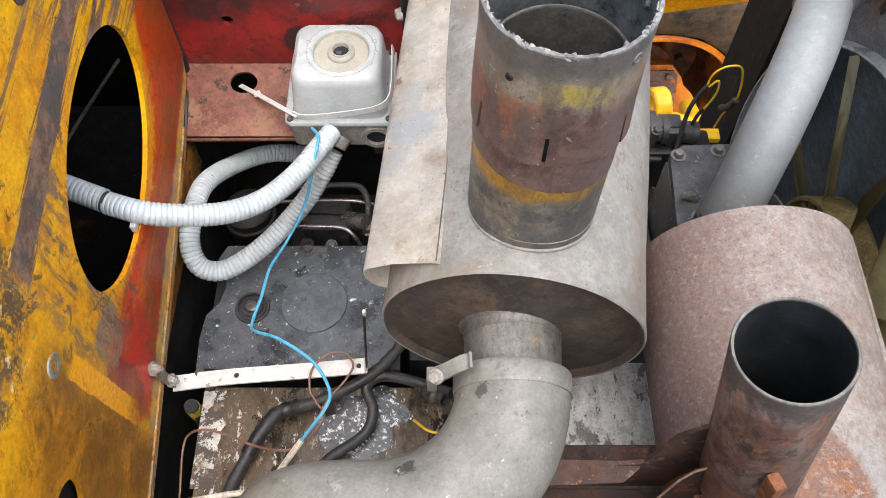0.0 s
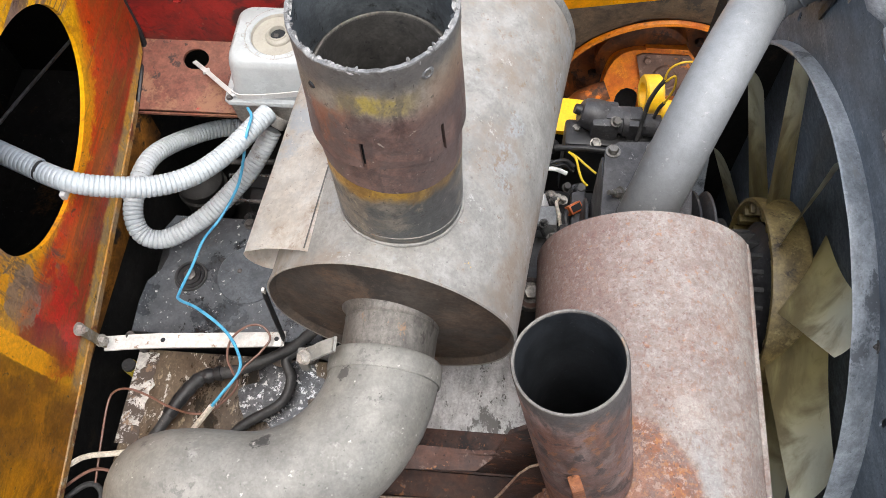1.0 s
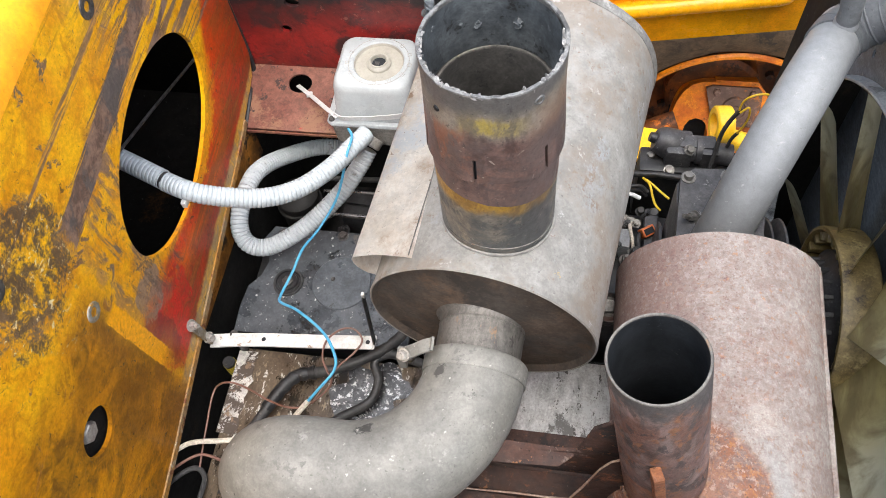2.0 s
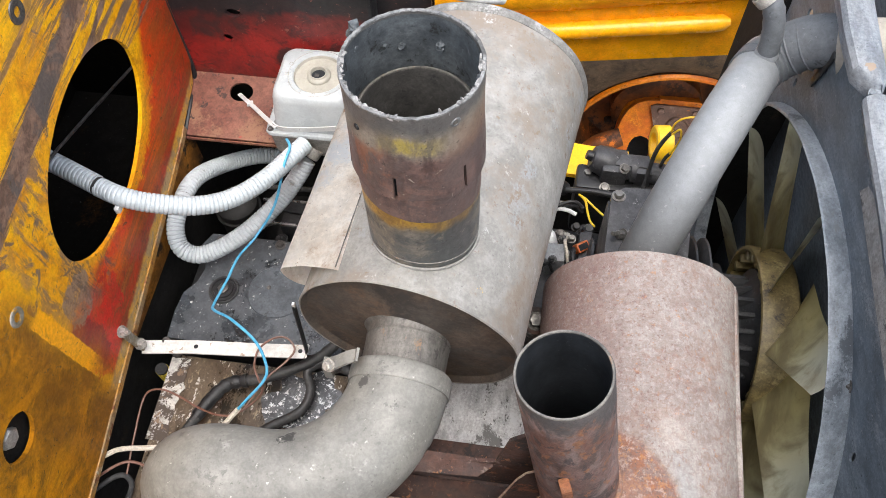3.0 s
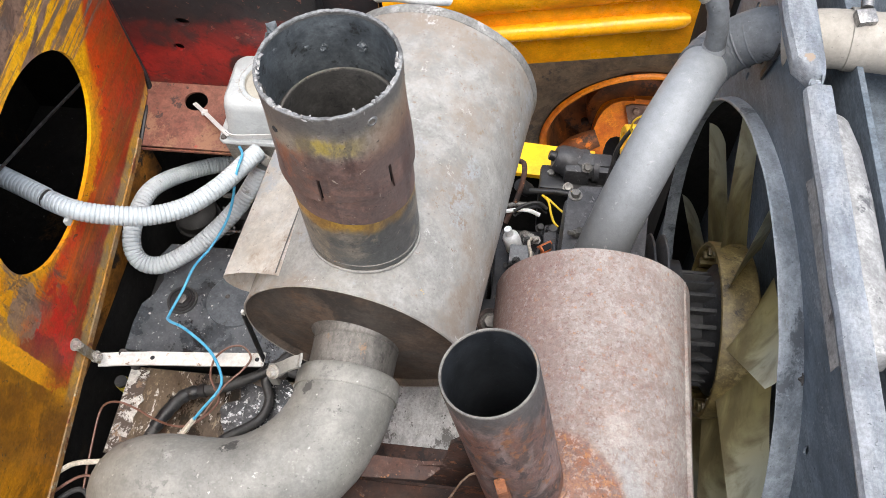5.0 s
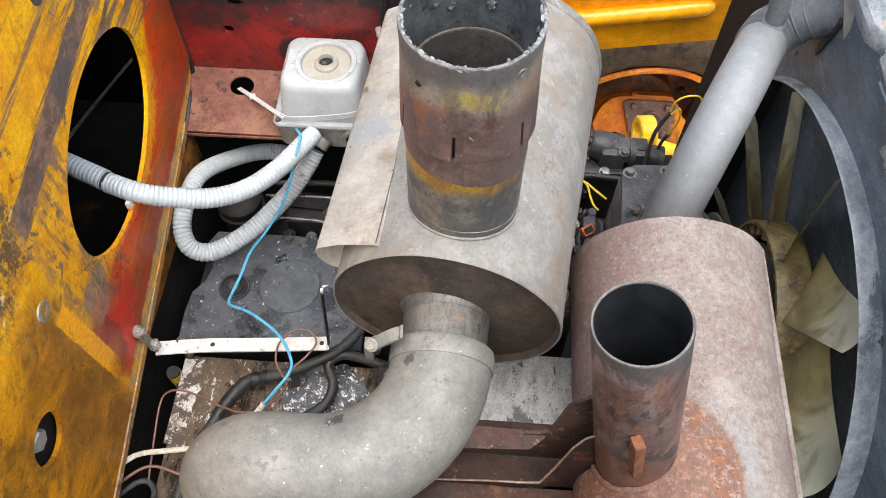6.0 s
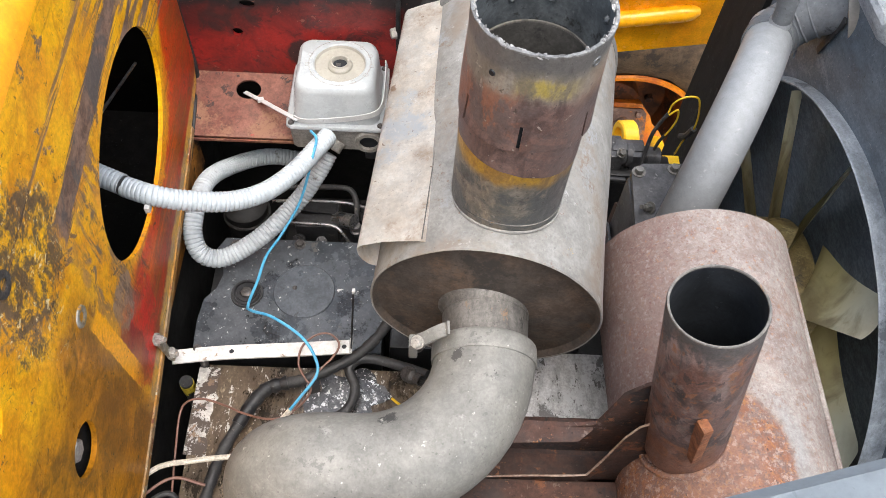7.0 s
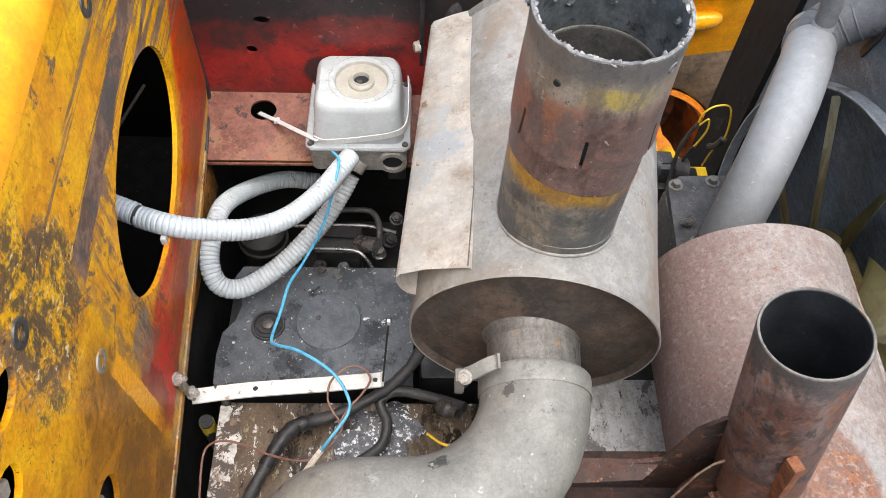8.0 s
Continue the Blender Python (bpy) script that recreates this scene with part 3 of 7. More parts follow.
SHIELD = surface("pale_shield_steel", (0.70, 0.68, 0.635), (0.61, 0.56, 0.49), 9, 0.5, 0.1, spots=(((0.50, 0.53, 0.55), 12, 0.54, 0.66, 0.5), ((0.42, 0.33, 0.25), 8, 0.48, 0.64, 0.7), ((0.33, 0.22, 0.15), 26, 0.60, 0.70, 0.7), ((0.70, 0.68, 0.65), 60, 0.62, 0.66, 0.6), ((0.22, 0.15, 0.11), 80, 0.655, 0.68, 0.7)), bump=0.15, speck=0.5, vary=0.5)
CAP_RUST = surface("rust_brown_end_cap", (0.070, 0.058, 0.049), (0.108, 0.078, 0.058), 14, 0.6, 0.2, spots=(((0.150, 0.095, 0.062), 11, 0.54, 0.68, 0.7), ((0.04, 0.034, 0.03), 16, 0.55, 0.63, 0.55)))
ELBOW = surface("dull_cast_grey", (0.218, 0.212, 0.190), (0.166, 0.162, 0.147), 7, 0.55, 0.1, spots=(((0.30, 0.29, 0.265), 22, 0.60, 0.68, 0.6), ((0.46, 0.44, 0.40), 95, 0.645, 0.675, 0.6), ((0.05, 0.047, 0.043), 44, 0.665, 0.68, 0.7), ((0.14, 0.135, 0.125), 20, 0.60, 0.66, 0.6)), bump=0.35, grain=300, speck=0.55, vary=0.6, marks=(((-0.035, 0.198, 1.565), 0.011, (0.035, 0.035, 0.033)), ((0.0382, 0.268, 1.562), 0.008, (0.06, 0.058, 0.054))))
NECK = surface("darker_neck_steel", (0.118, 0.112, 0.102), (0.168, 0.157, 0.142), 22, 0.5, 0.3, spots=(((0.26, 0.165, 0.10), 26, 0.6, 0.66, 0.6), ((0.07, 0.065, 0.06), 30, 0.58, 0.64, 0.6)), stretch=(1, 0.4, 1))
STACK = stack_steel("stack_heat_bands", False)
STACK_LOW = stack_steel("stack_foot_steel", True)
STACK_IN = surface("stack_inside_soot", (0.055, 0.063, 0.069), (0.095, 0.106, 0.112), 16, 0.65, 0.1, spots=(((0.02, 0.02, 0.02), 28, 0.54, 0.62, 0.7), ((0.15, 0.155, 0.16), 34, 0.62, 0.68, 0.7)), bump=0.4)
CUT_EDGE = surface("bright_torch_cut_edge", (0.36, 0.355, 0.345), (0.20, 0.195, 0.19), 90, 0.5, 0.4)
OUTLET = outlet_steel()
# Exhaust soot, and the black shade drawn in holes, slots and openings.
SOOT_AND_SHADE = surface("soot_and_shade_black", (0.010, 0.0115, 0.0135), (0.017, 0.020, 0.024), 12, 0.6, 0.0, bump=0.1, spec=0.3)
RUST = surface("brown_rust_plate", (0.036, 0.021, 0.017), (0.064, 0.029, 0.019), 16, 0.75, 0.0, spots=(((0.17, 0.062, 0.025), 22, 0.57, 0.65, 0.8), ((0.13, 0.088, 0.072), 24, 0.62, 0.67, 0.6), ((0.022, 0.016, 0.015), 15, 0.53, 0.60, 0.8), ((0.22, 0.095, 0.042), 60, 0.61, 0.65, 0.8)), bump=0.8, grain=160, speck=0.8)
RUST_PALE = surface("bare_torn_rust_edge", (0.30, 0.22, 0.17), (0.20, 0.12, 0.08), 60, 0.6, 0.2)
RUST_ORANGE = surface("orange_rust_weld", (0.21, 0.075, 0.026), (0.125, 0.045, 0.02), 40, 0.8, 0.0, bump=0.7, grain=150, speck=0.8)
BLACK_METAL = surface("black_oily_metal", (0.014, 0.014, 0.015), (0.026, 0.026, 0.027), 20, 0.45, 0.0, spots=(((0.085, 0.078, 0.07), 50, 0.62, 0.7, 0.7),), spec=0.35)
NUT = surface("old_weld_nut_steel", (0.30, 0.285, 0.26), (0.21, 0.17, 0.11), 60, 0.5, 0.3, spots=(((0.55, 0.27, 0.02), 30, 0.56, 0.62, 0.5),), vary=0.6)
WET = surface("wet_flecked_grime", (0.030, 0.031, 0.034), (0.075, 0.078, 0.083), 30, 0.2, 0.0, spots=(((0.62, 0.64, 0.66), 85, 0.585, 0.605, 0.4), ((0.5, 0.5, 0.5), 160, 0.58, 0.60, 0.4)), speck=0.8)
# Bluish base tone carries the sky's sheen on the black oily metal.
COVER = surface("oily_dark_cover", (0.040, 0.046, 0.053), (0.070, 0.077, 0.086), 10, 0.30, 0.0, spots=(((0.010, 0.010, 0.011), 14, 0.53, 0.62, 0.22), ((0.085, 0.078, 0.07), 30, 0.63, 0.68, 0.6), ((0.62, 0.62, 0.60), 62, 0.645, 0.665, 0.6), ((0.55, 0.55, 0.53), 150, 0.635, 0.655, 0.6)), speck=0.8)
DISC = surface("grey_blue_metal_disc", (0.082, 0.092, 0.104), (0.060, 0.068, 0.078), 16, 0.4, 0.2, spots=(((0.5, 0.5, 0.48), 90, 0.65, 0.67, 0.6), ((0.03, 0.03, 0.03), 30, 0.60, 0.66, 0.4)))
# Pale spots are paint flakes and also painted glints on wet grease.
BROWN_COVER = surface("greasy_brown_cover", (0.064, 0.047, 0.032), (0.125, 0.092, 0.061), 12, 0.34, 0.0, spots=(((0.022, 0.018, 0.014), 13, 0.51, 0.58, 0.2), ((0.30, 0.24, 0.165), 34, 0.57, 0.64, 0.5), ((0.55, 0.54, 0.51), 42, 0.615, 0.635, 0.45), ((0.50, 0.48, 0.44), 90, 0.615, 0.635, 0.5)), stretch=(1.5, 0.6, 1), speck=0.7)
WHITE_FLAKE = surface("flaking_white_paint", (0.50, 0.485, 0.45), (0.42, 0.385, 0.35), 22, 0.55, spots=(((0.07, 0.05, 0.038), 28, 0.48, 0.50, 0.6), ((0.2, 0.13, 0.08), 40, 0.56, 0.62, 0.6)))
GREY_PLATE = surface("grey_plate_flaking_paint", (0.46, 0.465, 0.465), (0.52, 0.52, 0.515), 12, 0.45, 0.1, spots=(((0.56, 0.57, 0.57), 19, 0.56, 0.60, 0.5), ((0.16, 0.155, 0.15), 22, 0.55, 0.59, 0.6), ((0.10, 0.095, 0.09), 60, 0.60, 0.64, 0.6)), stretch=(1.3, 0.7, 1))
STRAP = surface("white_painted_strap", (0.58, 0.572, 0.55), (0.51, 0.495, 0.465), 22, 0.5, spots=(((0.28, 0.21, 0.15), 46, 0.62, 0.66, 0.7),), bump=0.1, speck=0.3, vary=0.5)
BOLT = surface("zinc_bolt_dull", (0.46, 0.44, 0.40), (0.33, 0.31, 0.285), 90, 0.45, 0.5, bump=0.1, vary=0.5)
DARK_BOLT = surface("dark_bolt", (0.12, 0.11, 0.105), (0.07, 0.065, 0.06), 90, 0.5, 0.6)
BOX_LID = surface("light_grey_enamel", (0.375, 0.398, 0.405), (0.35, 0.372, 0.379), 8, 0.32, bump=0.03, spots=(((0.33, 0.32, 0.30), 46, 0.66, 0.69, 0.5),), speck=0.15, vary=0.25)
BOX_DIAL = surface("cream_dial_plate", (0.34, 0.322, 0.275), (0.30, 0.285, 0.245), 16, 0.45, bump=0.03, speck=0.2, vary=0.25)
BOX_BASE = surface("grey_box_base", (0.27, 0.255, 0.23), (0.20, 0.19, 0.172), 18, 0.55, bump=0.1)
DIAL_INK = surface("faded_dial_ink", (0.30, 0.29, 0.27), (0.36, 0.35, 0.32), 60, 0.6, bump=0.0)
CONDUIT = surface("pale_grey_conduit_plastic", (0.45, 0.492, 0.518), (0.41, 0.452, 0.478), 12, 0.4, bump=0.03, spots=(((0.26, 0.25, 0.23), 46, 0.66, 0.69, 0.6),), speck=0.15, vary=0.25)
CONDUIT_OLD = surface("dusty_grey_conduit_plastic", (0.375, 0.41, 0.43), (0.44, 0.475, 0.495), 12, 0.55, bump=0.03, spots=(((0.2, 0.19, 0.175), 30, 0.60, 0.68, 0.7),), speck=0.2, vary=0.25)
TIE = surface("translucent_white_nylon", (0.56, 0.565, 0.56), (0.50, 0.505, 0.50), 40, 0.4, bump=0.0, vary=0.25)
BLUE_WIRE = surface("blue_wire_insulation", (0.06, 0.30, 0.50), (0.08, 0.36, 0.56), 40, 0.35, bump=0.0, vary=0.25)
BROWN_WIRE = surface("brown_wire_insulation", (0.13, 0.06, 0.04), (0.18, 0.085, 0.06), 40, 0.4, bump=0.0, vary=0.25)
YELLOW_WIRE = surface("yellow_wire_insulation", (0.75, 0.50, 0.02), (0.65, 0.40, 0.02), 40, 0.4, bump=0.0, vary=0.25)
WHITE_WIRE = surface("dirty_white_cable", (0.60, 0.55, 0.46), (0.45, 0.40, 0.33), 60, 0.5, bump=0.05)
RUBBER = surface("black_rubber", (0.020, 0.020, 0.021), (0.038, 0.037, 0.036), 30, 0.6, spots=(((0.14, 0.12, 0.10), 60, 0.62, 0.7, 0.8),))
# The pipe's shading is in its bands: darker grey low, paler high.
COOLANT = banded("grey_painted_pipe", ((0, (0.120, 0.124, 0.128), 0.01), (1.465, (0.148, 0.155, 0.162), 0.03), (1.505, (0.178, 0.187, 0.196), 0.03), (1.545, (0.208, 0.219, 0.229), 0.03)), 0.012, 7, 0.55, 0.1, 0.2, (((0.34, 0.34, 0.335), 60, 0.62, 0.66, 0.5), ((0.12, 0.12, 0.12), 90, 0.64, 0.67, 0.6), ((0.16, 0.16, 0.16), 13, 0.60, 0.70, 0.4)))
HOSE_GREY = surface("dusty_grey_hose", (0.095, 0.102, 0.110), (0.135, 0.144, 0.153), 9, 0.7, spots=(((0.18, 0.185, 0.19), 16, 0.60, 0.72, 0.8), ((0.05, 0.054, 0.058), 22, 0.60, 0.68, 0.7)), vary=0.5)
HOSE_TAN = surface("dusty_tan_hose", (0.31, 0.285, 0.245), (0.25, 0.23, 0.20), 24, 0.75, vary=0.25)
def fan_plastic():
    """Yellowed plastic, stained brown towards the hub and greyer towards the blade tips. Large brown blotches add grime
    and blade shade.
    """
    m, nt, p = nodes_of("yellowed_fan_plastic")
    v = coords(nt)
    x, y, z = split(nt, v)
    big = noise_tex(nt, v, 9, 8, 0.65, None, 0.4)
    mid = noise_tex(nt, v, 36, 8, 0.7, None, 0.4)
    fine = noise_tex(nt, v, 300, 4)
    dy, dz = calc(nt, "SUBTRACT", y, 0.60), calc(nt, "SUBTRACT", z, 1.13)
    r = calc(nt, "SQRT", calc(nt, "ADD", calc(nt, "MULTIPLY", dy, dy), calc(nt, "MULTIPLY", dz, dz)))
    r = calc(nt, "ADD", r, calc(nt, "MULTIPLY", calc(nt, "SUBTRACT", big, 0.5), 0.07))
    col = blend(nt, step(nt, big, 0.40, 0.62), (0.52, 0.535, 0.43), (0.43, 0.425, 0.315))
    col = blend(nt, step(nt, r, 0.33, 0.20, 0, 0.8), col, (0.44, 0.37, 0.14))
    col = blend(nt, step(nt, r, 0.172, 0.140, 0, 0.7), col, blend(nt, step(nt, big, 0.42, 0.58), (0.20, 0.150, 0.045), (0.09, 0.056, 0.014)))
    col = blend(nt, step(nt, mid, 0.52, 0.70, 0, 0.35), col, (0.20, 0.15, 0.07))
    # Brown blotches carry grime and the shade on the blade faces.
    col = blend(nt, step(nt, noise_tex(nt, v, 7, 6, 0.55, None, 0.6), 0.46, 0.60, 0, 0.8), col, (0.13, 0.098, 0.048))
    link(nt, col, p.inputs["Base Color"])
    link(nt, step(nt, mid, 0.3, 0.7, 0.30, 0.5), p.inputs["Roughness"])
    relief(nt, p, calc(nt, "ADD", calc(nt, "MULTIPLY", fine, 0.3), mid), 0.08, 0.001)
    return m


FAN = fan_plastic()
FAN_HUB = surface("browned_hub_plastic", (0.085, 0.060, 0.019), (0.175, 0.13, 0.05), 14, 0.45, spots=(((0.03, 0.02, 0.01), 20, 0.55, 0.64, 0.6), ((0.26, 0.21, 0.09), 12, 0.58, 0.68, 0.4)))
SHROUD = surface("dusty_blue_black_sheet", (0.070, 0.090, 0.110), (0.125, 0.150, 0.175), 7, 0.55, 0.0, spots=(((0.22, 0.245, 0.27), 8, 0.54, 0.68, 0.7), ((0.22, 0.23, 0.24), 100, 0.645, 0.67, 0.7)), stretch=(1, 0.5, 1.2), speck=0.7)
SHROUD_PALE = surface("dust_pale_sheet_edge", (0.27, 0.30, 0.34), (0.40, 0.42, 0.44), 13, 0.6, 0.0, spots=(((0.15, 0.17, 0.20), 11, 0.54, 0.68, 0.6), ((0.46, 0.48, 0.50), 20, 0.56, 0.68, 0.7)), stretch=(1, 0.3, 1), speck=0.6, marks=(((0.572, 0.676, 1.702), 0.006, (0.48, 0.36, 0.26)),))
SHROUD_STRIP = surface("worn_blue_grey_strip", (0.20, 0.245, 0.29), (0.30, 0.335, 0.37), 14, 0.6, 0.0, spots=(((0.09, 0.11, 0.14), 18, 0.54, 0.62, 0.6), ((0.45, 0.47, 0.48), 40, 0.60, 0.66, 0.7)), stretch=(1, 0.4, 1), speck=0.6)
SLEEVE = surface("dusty_sleeve_sheet", (0.185, 0.206, 0.228), (0.255, 0.278, 0.300), 12, 0.42, 0.0, spots=(((0.09, 0.10, 0.112), 16, 0.55, 0.62, 0.6), ((0.19, 0.20, 0.205), 40, 0.60, 0.66, 0.7)), stretch=(1, 0.5, 1), speck=0.6)
RADIATOR = surface("dusty_radiator_metal", (0.20, 0.20, 0.20), (0.26, 0.26, 0.255), 12, 0.65, 0.1, spots=(((0.07, 0.07, 0.075), 16, 0.59, 0.64, 0.6), ((0.33, 0.33, 0.32), 28, 0.6, 0.66, 0.7)))
ENGINE_BOLT = surface("greasy_engine_bolt", (0.17, 0.165, 0.152), (0.11, 0.105, 0.098), 90, 0.45, 0.4, bump=0.1, vary=0.5)
ENGINE = surface("grey_engine_casting", (0.034, 0.034, 0.037), (0.062, 0.062, 0.065), 22, 0.5, 0.1, spots=(((0.24, 0.238, 0.235), 50, 0.60, 0.66, 0.6), ((0.025, 0.024, 0.024), 18, 0.55, 0.62, 0.4)), bump=0.4)
# Greasy dirt blackened further: the bay's deep shade is put into this colour.
DARK = surface("engine_bay_grime_and_shade", (0.011, 0.0105, 0.010), (0.018, 0.017, 0.016), 12, 0.7, 0.0, spots=(((0.040, 0.032, 0.024), 20, 0.58, 0.70, 0.8),), spec=0.2)
# Near-black so the cavity looks unlit; its shade is in the colour.
VOID = surface("unlit_cavity_black", (0.003, 0.003, 0.003), (0.006, 0.0055, 0.005), 10, 0.9, spots=(((0.030, 0.014, 0.004), 7, 0.58, 0.70, 0.9),), spec=0.05)
STACK_DEEP = surface("deep_stack_soot", (0.036, 0.034, 0.031), (0.060, 0.057, 0.052), 14, 0.7, spots=(((0.02, 0.02, 0.02), 30, 0.54, 0.62, 0.7),), bump=0.4)
CORE = surface("dark_blue_radiator_fins", (0.085, 0.105, 0.125), (0.12, 0.14, 0.162), 12, 0.7, 0.0, spots=(((0.085, 0.098, 0.115), 40, 0.60, 0.68, 0.8),), stretch=(1, 1, 3), spec=0.3)
RIM_PALE = surface("pale_cut_rim", (0.13, 0.132, 0.132), (0.22, 0.22, 0.215), 60, 0.5, 0.3, spots=(((0.08, 0.078, 0.076), 40, 0.52, 0.60, 0.6),))
RIM_GREY = surface("dull_cut_rim", (0.062, 0.063, 0.065), (0.12, 0.12, 0.12), 60, 0.55, 0.3, spots=(((0.06, 0.06, 0.062), 40, 0.50, 0.58, 0.6),))
STEEL_LINE = surface("steel_fuel_line", (0.20, 0.20, 0.20), (0.28, 0.27, 0.26), 50, 0.35, 0.8)
SENSOR = surface("grey_sensor_plastic", (0.15, 0.155, 0.16), (0.20, 0.205, 0.21), 40, 0.5, vary=0.6)
CONNECTOR = surface("orange_connector_plastic", (0.62, 0.16, 0.03), (0.52, 0.12, 0.03), 80, 0.45, vary=0.25)
FITTING = surface("white_fitting", (0.72, 0.73, 0.73), (0.62, 0.63, 0.63), 60, 0.4, vary=0.25)
YELLOW_TAPE = surface("yellow_tape", (0.55, 0.42, 0.03), (0.45, 0.33, 0.04), 60, 0.5)
COVER_EDGE = surface("blue_grey_cover_paint", (0.20, 0.24, 0.275), (0.24, 0.28, 0.315), 4, 0.5, bump=0.05, vary=0.3, speck=0.2)
GROUND = surface("trodden_gravel_ground", (0.24, 0.22, 0.19), (0.17, 0.155, 0.135), 1.2, 0.9, grain=40, bump=0.6, depth=0.01)


# ---- mesh helpers ----
def finish(bm, name, material, angle=38):
    bmesh.ops.recalc_face_normals(bm, faces=bm.faces)
    lim = radians(angle)
    for e in bm.edges:
        e.smooth = len(e.link_faces) == 2 and e.calc_face_angle(0) < lim
    for f in bm.faces:
        f.smooth = True
    me = bpy.data.meshes.new(name)
    bm.to_mesh(me)
    bm.free()
    me.materials.append(material)
    return me


def part(name, bm, material, parent, label="", angle=38):
    """One mesh, in world places, as a part of a thing or of a part."""
    ob = new(name, finish(bm, name, material, angle))
    ob.parent = parent
    if parent.type == "EMPTY":
        ob.matrix_parent_inverse = Matrix.Translation(-parent.location)
    return tagged(ob, label)


def again(ob, m, parent=None):
    """The same part once more, moved by m, sharing its mesh."""
    c = new(ob.name.split(".")[0], ob.data)
    c.parent = parent or ob.parent
    if c.parent.type == "EMPTY":
        c.matrix_parent_inverse = Matrix.Translation(-c.parent.location)
    c.matrix_basis = m
    if "label" in ob:
        c["label"] = ob["label"]
    return c


def thing(name, at, label, category, group="", kind=""):
    e = new(name)
    e.location = at
    e.empty_display_size = 0.02
    return tagged(e, label, category, group, kind)


def lone(name, bm, material, label, category, group="", kind="", angle=38):
    return tagged(new(name, finish(bm, name, material, angle)), label, category, group, kind)


def curve_through(pts, n=8):
    """A smooth line through the points."""
    p = [Vector(q) for q in pts]
    p = [p[0] * 2 - p[1]] + p + [p[-1] * 2 - p[-2]]
    out = []
    for i in range(1, len(p) - 2):
        a, b, c, d = p[i - 1:i + 3]
        for k in range(n):
            t = k / n
            out.append(0.5 * (2 * b + (c - a) * t + (2 * a - 5 * b + 4 * c - d) * t * t + (3 * b - 3 * c + d - a) * t ** 3))
    return out + [p[-2]]


def ring_loft(bm, rings, close=True, cap_a=False, cap_b=False):
    vs = [[bm.verts.new(q) for q in ring] for ring in rings]
    n = len(vs[0])
    for a, b in zip(vs, vs[1:]):
        for i in range(n if close else n - 1):
            j = (i + 1) % n
            bm.faces.new((a[i], a[j], b[j], b[i]))
    if cap_a:
        bm.faces.new(vs[0][::-1])
    if cap_b:
        bm.faces.new(vs[-1])
    return vs


def sweep(pts, r, seg=12, caps=True, bm=None, flat=None):
    """A tube along pts; r is one radius or one for each point; flat=(w, h) gives a strap instead."""
    bm = bm or bmesh.new()
    pts = [Vector(q) for q in pts]
    rr = r if isinstance(r, (list, tuple)) else [r] * len(pts)
    t0 = (pts[1] - pts[0]).normalized()
    up = Vector((0, 0, 1)) if abs(t0.z) < 0.9 else Vector((0, 1, 0))
    u = (up - t0 * up.dot(t0)).normalized()
    rings = []
    for i, q in enumerate(pts):
        t = (pts[min(i + 1, len(pts) - 1)] - pts[max(i - 1, 0)]).normalized()
        u = (u - t * u.dot(t)).normalized()
        w = t.cross(u)
        if flat:
            a, b = flat[0] / 2, flat[1] / 2
            rings.append([q + w * sx * a + u * sz * b for sx, sz in ((-1, -1), (1, -1), (1, 1), (-1, 1))])
        else:
            rings.append([q + (u * math.cos(2 * math.pi * k / seg) + w * math.sin(2 * math.pi * k / seg)) * rr[i] for k in range(seg)])
    ring_loft(bm, rings, True, caps, caps)
    return bm


def frame_on(origin, axis):
    """A pose whose z runs along axis."""
    a = Vector(axis).normalized()
    return Matrix.Translation(origin) @ a.to_track_quat("Z", "Y").to_matrix().to_4x4()


def lathe(profile, m, seg=48, bm=None, wobble=0.0, seed=0.0, closed=False):
    """Turns a profile of (radius, height) round the z axis of m."""
    bm = bm or bmesh.new()
    rings = []
    for k in range(seg):
        a = 2 * math.pi * k / seg
        ring = []
        for r, h in profile:
            rr = r
            if wobble:
                q = m @ Vector((math.cos(a) * max(r, 0.001), math.sin(a) * max(r, 0.001), h))
                rr = r + wobble * noise.noise(q * 14 + Vector((seed, 0, 0)))
            ring.append(m @ Vector((math.cos(a) * rr, math.sin(a) * rr, h)))
        rings.append(ring)
    vs = [[bm.verts.new(q) for q in ring] for ring in rings]
    for i in range(seg):
        a, b = vs[i], vs[(i + 1) % seg]
        for j in range(len(profile) - (0 if closed else 1)):
            k = (j + 1) % len(profile)
            bm.faces.new((a[j], b[j], b[k], a[k]))
    bmesh.ops.remove_doubles(bm, verts=bm.verts, dist=1e-6)
    return bm


def block(lo, hi, bevel=0.002, bm=None, m=None, segs=2):
    """A box between two corners, with rounded edges."""
    one = bmesh.new()
    bmesh.ops.create_cube(one, size=1)
    lo, hi = Vector(lo), Vector(hi)
    for v in one.verts:
        v.co = Vector([lo[i] + (v.co[i] + 0.5) * (hi[i] - lo[i]) for i in range(3)])
    if bevel:
        bmesh.ops.bevel(one, geom=one.edges[:], offset=bevel, segments=segs, affect="EDGES", profile=0.6)
    if m:
        one.transform(m)
    if bm is None:
        return one
    me = bpy.data.meshes.new("tmp")
    one.to_mesh(me)
    one.free()
    bm.from_mesh(me)
    bpy.data.meshes.remove(me)
    return bm


